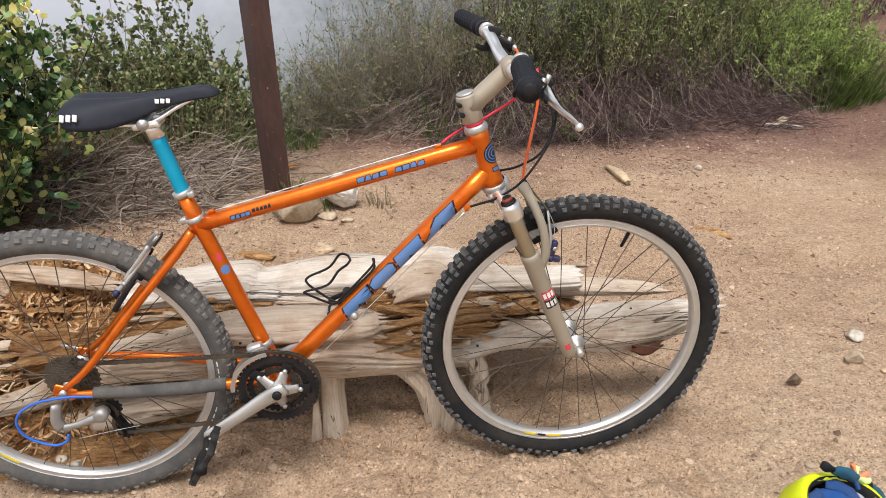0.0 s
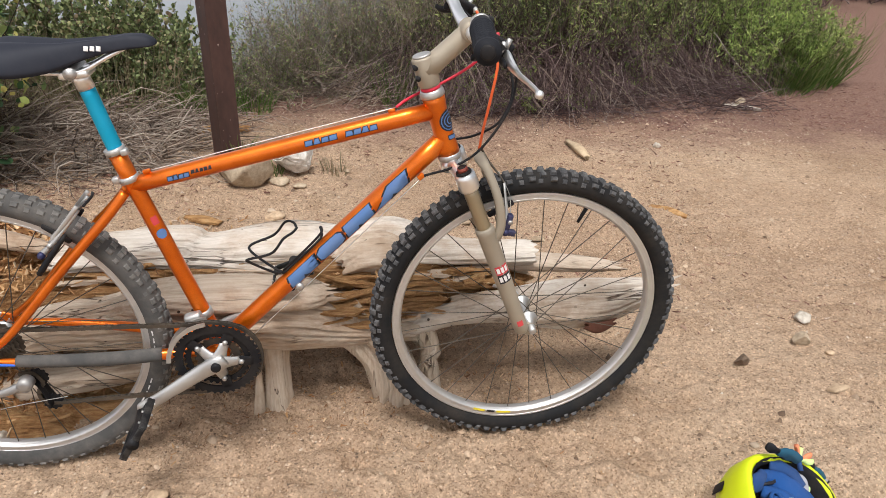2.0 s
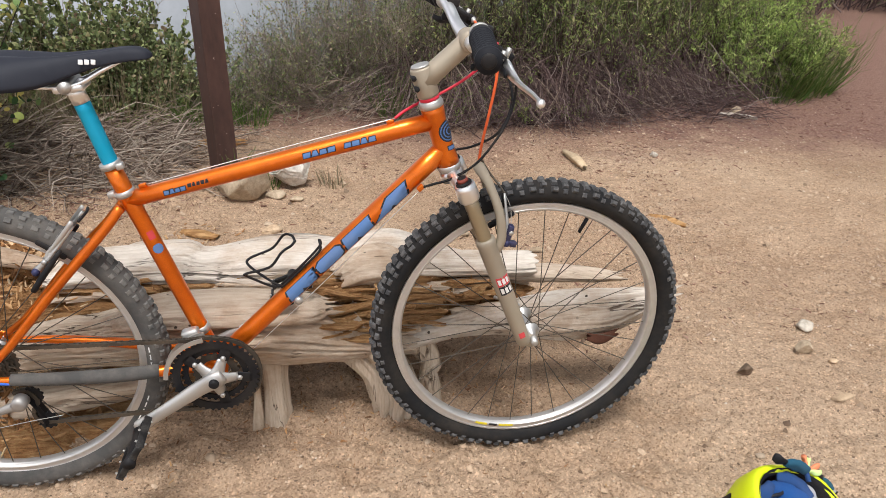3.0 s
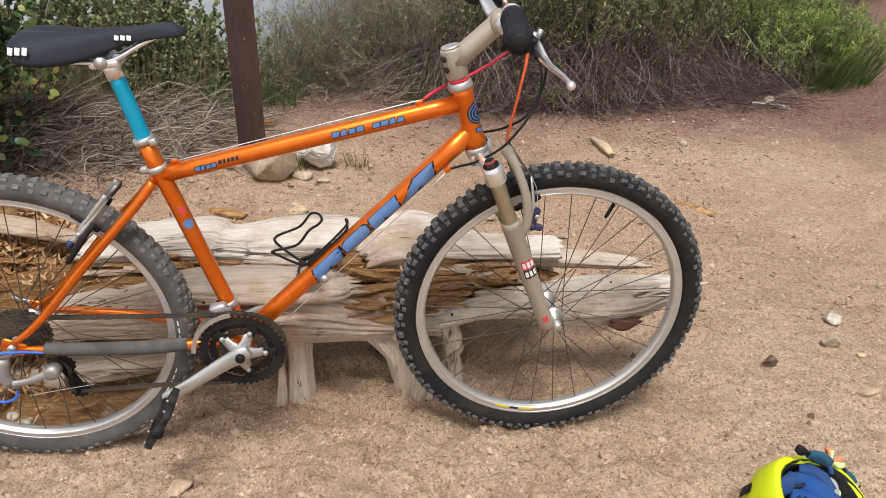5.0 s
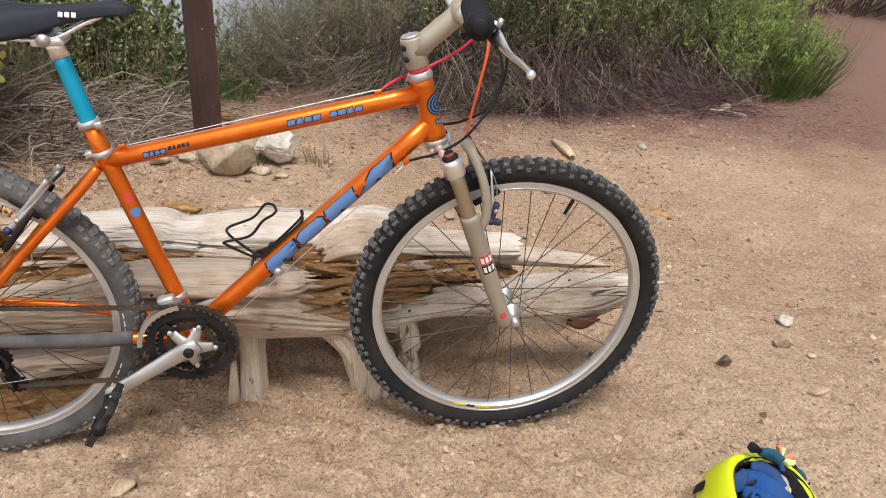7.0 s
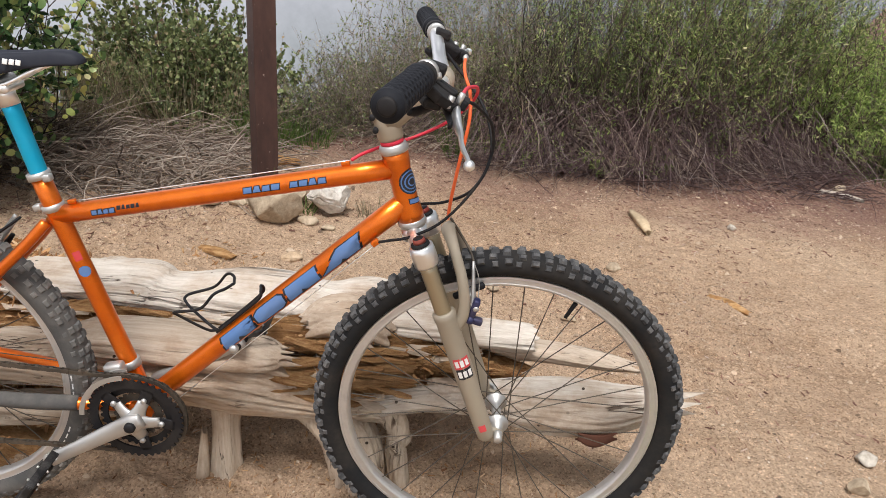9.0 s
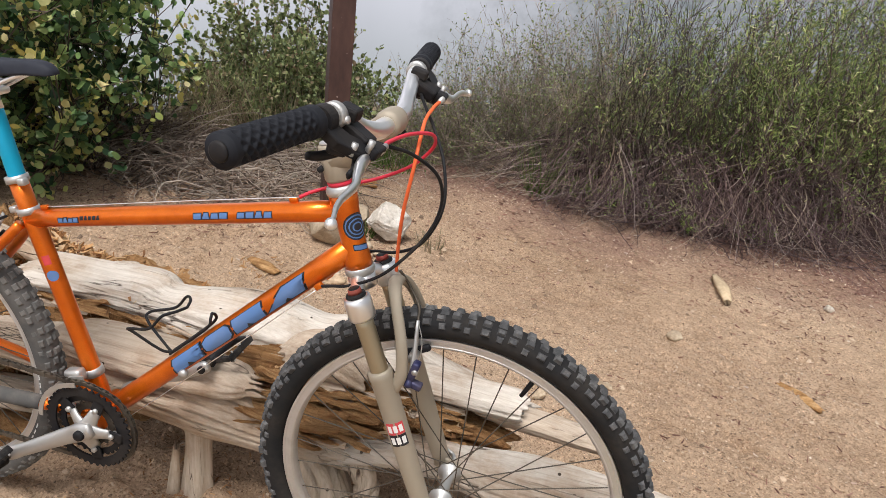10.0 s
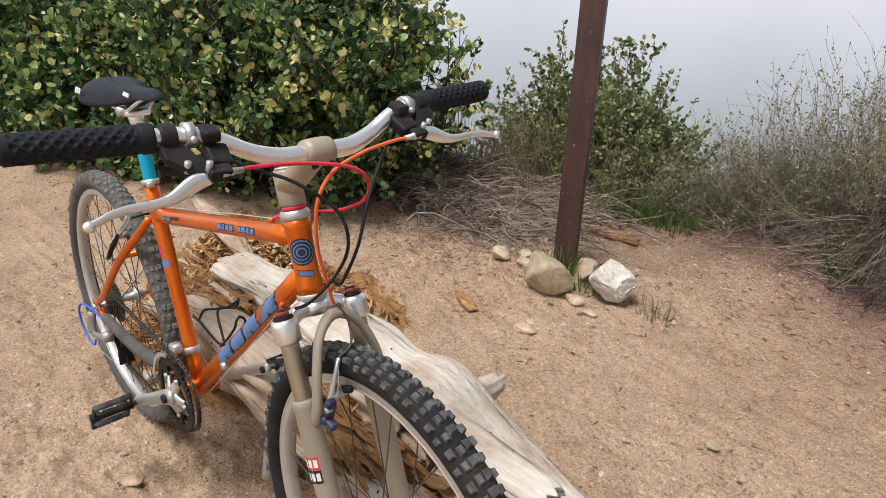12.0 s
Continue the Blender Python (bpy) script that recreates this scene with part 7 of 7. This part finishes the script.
ring_part("cable_guide", [(0.002, -0.006), (0.0075, -0.005), (0.0085, 0.0), (0.0075, 0.005), (0.002, 0.006)], Matrix.Translation((0.588, -0.018, 0.444)), SILVER, "silver cage bolt boss", 16)

# bottle cage of bent black wire
up_dt = Vector((ax_dt.z, 0, -ax_dt.x))
base_dt = DT_B - ax_dt * 0.215


def cage_point(along, out, y):
    return base_dt - ax_dt * along + up_dt * (0.0185 + out) + Vector((0, y, 0))


for sgn in (-1, 1):
    bm = bmesh.new()
    sweep(bm, [cage_point(0.005, 0.004, 0.0), cage_point(-0.004, 0.02, 0.008 * sgn), cage_point(-0.012, 0.072, 0.020 * sgn), cage_point(-0.004, 0.082, 0.030 * sgn), cage_point(0.04, 0.062, 0.038 * sgn), cage_point(0.078, 0.066, 0.036 * sgn), cage_point(0.094, 0.058, 0.022 * sgn), cage_point(0.098, 0.052, 0.0)], 0.0026, 8, 44)
    sweep(bm, [cage_point(0.005, 0.004, 0.007 * sgn), cage_point(0.06, 0.004, 0.007 * sgn), cage_point(0.115, 0.006, 0.010 * sgn), cage_point(0.128, 0.014, 0.008 * sgn), cage_point(0.131, 0.020, 0.0)], 0.0026, 8, 26)
    part("bottle_cage_wire", bm, BLACK, bike, "bent black wire of the bottle cage")


# ---- helmet with gloves in it ----
def make_helmet():
    t = thing("cycling_helmet", "neon yellow cycling helmet lying open with blue straps inside", "helmet", (1.522, -0.385, on_ground(1.522, -0.385)))
    m = pose(0.0, 0, 0.050) @ Matrix.Scale(0.95, 4) @ Vector((-0.36, 0.52, -0.78)).to_track_quat("Z", "X").to_matrix().to_4x4()
    bm = bmesh.new()
    rows = []
    n = 40
    prof = [(0.0, 0.135), (0.035, 0.130), (0.07, 0.112), (0.098, 0.082), (0.114, 0.045), (0.121, 0.005), (0.123, -0.035), (0.118, -0.045), (0.108, -0.040), (0.104, 0.0), (0.094, 0.045), (0.07, 0.085), (0.03, 0.105), (0.0, 0.108)]
    for r, h in prof:
        ring = []
        for k in range(n):
            a = 2 * math.pi * k / n
            ridge = 1 + 0.02 * math.cos(6 * a) * (r / 0.12)
            dip = 0.018 * math.cos(2 * a) if h < 0 else 0
            ring.append(bm.verts.new(m @ Vector((r * 1.18 * math.cos(a) * ridge, r * math.sin(a) * ridge, h + dip - 0.03))))
        rows.append(ring)
    for a, b in zip(rows, rows[1:]):
        for j in range(n):
            bm.faces.new((a[j], a[(j + 1) % n], b[(j + 1) % n], b[j]))
    bmesh.ops.remove_doubles(bm, verts=bm.verts, dist=0.0005)
    part("shell", bm, NEON, t, "neon yellow shell")
    bm = bmesh.new()
    rows = []
    for r, h in [(0.1135, -0.0445), (0.104, -0.036), (0.101, 0.005), (0.088, 0.05), (0.06, 0.088), (0.004, 0.100)]:
        rows.append([bm.verts.new(m @ Vector((r * 1.18 * math.cos(a), r * math.sin(a), h - 0.03 + (0.018 * math.cos(2 * a) if h < 0 else 0)))) for a in np.arange(32) * math.pi / 16])
    for a, b in zip(rows, rows[1:]):
        for j in range(32):
            bm.faces.new((a[j], a[(j + 1) % 32], b[(j + 1) % 32], b[j]))
    part("liner", bm, BLACK, t, "black inner liner")
    for ang, hh, w in ((-24, 0.062, 0.045), (22, 0.066, 0.042), (-66, 0.062, 0.045), (68, 0.066, 0.042), (180, 0.055, 0.045)):
        a = radians(ang)
        c = Vector((0.109 * 1.18 * math.cos(a), 0.109 * math.sin(a), hh - 0.03))
        bm = bmesh.new()
        block(bm, (0.026, w * 0.85, 0.003), m @ Matrix.Translation(c) @ c.to_track_quat("Z", "Y").to_matrix().to_4x4(), 0.002)
        part("vent", bm, BLACK, t, "dark vent slot")
    # cloth, pads and straps bundled in the opening
    for k, (mat, lab, pts, r, fl) in enumerate((
        (ROYAL, "folded royal blue cloth", [(0.100, 0.015, -0.035), (0.070, 0.030, -0.050), (0.030, 0.040, -0.055), (-0.020, 0.060, -0.050), (-0.06, 0.05, -0.04)], [0.012, 0.024, 0.028, 0.026, 0.018], 1.3),
        (ROYAL, "royal blue cloth band", [(0.085, -0.020, -0.045), (0.045, 0.000, -0.062), (0.000, 0.020, -0.062), (-0.05, 0.02, -0.05)], [0.012, 0.018, 0.022, 0.018], 1.2),
        (NAVY, "navy padding", [(0.104, -0.045, -0.030), (0.102, -0.020, -0.045), (0.104, 0.010, -0.045)], [0.010, 0.013, 0.009], 1.3),
        (NAVY, "navy strap", [(0.110, 0.040, -0.050), (0.080, 0.060, -0.070), (0.040, 0.062, -0.074)], [0.006, 0.009, 0.007], 1.7),
        (GREY_CLOTH, "grey cloth pad", [(0.070, 0.078, -0.050), (0.045, 0.076, -0.064), (0.012, 0.070, -0.060)], [0.007, 0.012, 0.010], 1.4),
        (DECAL_WHITE, "white edge of the pad", [(0.074, 0.066, -0.060), (0.050, 0.062, -0.074), (0.024, 0.058, -0.072)], [0.003, 0.004, 0.003], 1.6),
        (LIME, "lime stripe", [(0.055, -0.022, -0.078), (0.032, 0.012, -0.084), (0.008, 0.045, -0.082), (-0.011, 0.070, -0.074)], [0.003, 0.0042, 0.0042, 0.003], 1.8),
        (CORAL, "coral tab", [(0.012, 0.086, -0.052), (0.003, 0.090, -0.056), (-0.006, 0.091, -0.052)], [0.003, 0.0055, 0.003], 1.4),
        (LIME, "lime tab", [(0.026, 0.089, -0.052), (0.018, 0.092, -0.056), (0.010, 0.094, -0.052)], [0.003, 0.005, 0.003], 1.4),
        (DECAL_BLACK, "black strap", [(0.10, -0.03, -0.052), (0.085, 0.010, -0.062), (0.088, 0.045, -0.058)], [0.0014, 0.0018, 0.0014], 1.8))):
        bm = bmesh.new()
        sweep(bm, pts, r, 16, 26, fl)
        for v in bm.verts:
            v.co += v.normal * 0.0 + Vector(v.co).normalized() * 0.006 * noise.noise(v.co * 45 + Vector((k * 3, 0, 0)))
        bmesh.ops.transform(bm, matrix=m, verts=bm.verts)
        part("padding", bm, mat, t, lab)
    ring = m @ Matrix.Translation((0.062, -0.030, -0.072)) @ pose(0, 0, 0, 90, 0, 0)
    ring_part("dial", [(0.0135, -0.005), (0.0175, -0.005), (0.0175, 0.005), (0.0135, 0.005)], ring, ROYAL, "round blue fit dial", 24, t, True)
    return t


make_helmet()


def make_glove(label, body, fingers, cuff):
    """A small glove folded over the helmet's rim: a flat body, a cuff and short finger ends."""
    z = on_ground(1.522, -0.385) + 0.050
    m = pose(1.522, -0.385, z) @ Matrix.Scale(0.95, 4) @ Vector((-0.36, 0.52, -0.78)).to_track_quat("Z", "X").to_matrix().to_4x4()
    at = m @ Vector(body[1])
    t = thing("glove", label, "glove", at, "gloves on the helmet")
    m = Matrix.Translation(-at) @ m
    for name, pts, r, mat, lab in [("palm", body, [0.009, 0.014, 0.011], TEAL_CLOTH, "dark teal palm"), ("cuff", cuff, [0.006, 0.010, 0.008], BLACK, "black cuff")] + [("finger", [body[2], p], [0.006, 0.0075], q, "") for p, q in fingers]:
        bm = bmesh.new()
        sweep(bm, [m @ Vector(p) for p in pts], r, 14, 12, 0.6)
        for v in bm.verts:
            v.co += Vector((0.003, 0.003, 0.003)) * noise.noise(v.co * 60 + Vector((len(name), 0, 0)))
        part(name, bm, mat, t, lab)
    return t


TEAL_CLOTH = dusty("dark_teal_cloth", (0.008, 0.07, 0.12), 0.9, 0, 0.1)
make_glove("dark teal glove with coral and lime fingers on the helmet",
           [(0.132, 0.040, -0.088), (0.112, 0.062, -0.092), (0.088, 0.080, -0.088)],
           [((0.118, 0.094, -0.098), CORAL), ((0.108, 0.100, -0.100), LIME), ((0.080, 0.118, -0.094), CORAL), ((0.066, 0.116, -0.090), LIME), ((0.070, 0.072, -0.086), NAVY)],
           [(0.156, 0.024, -0.084), (0.146, 0.030, -0.088), (0.130, 0.042, -0.088)])
make_glove("black and white cycling glove hanging over the helmet rim",
           [(0.050, 0.126, -0.070), (0.030, 0.136, -0.068), (0.014, 0.142, -0.066)],
           [((0.000, 0.148, -0.066), BLACK), ((0.004, 0.140, -0.072), GREY_CLOTH)],
           [(0.060, 0.122, -0.070), (0.054, 0.124, -0.072), (0.046, 0.128, -0.070)])
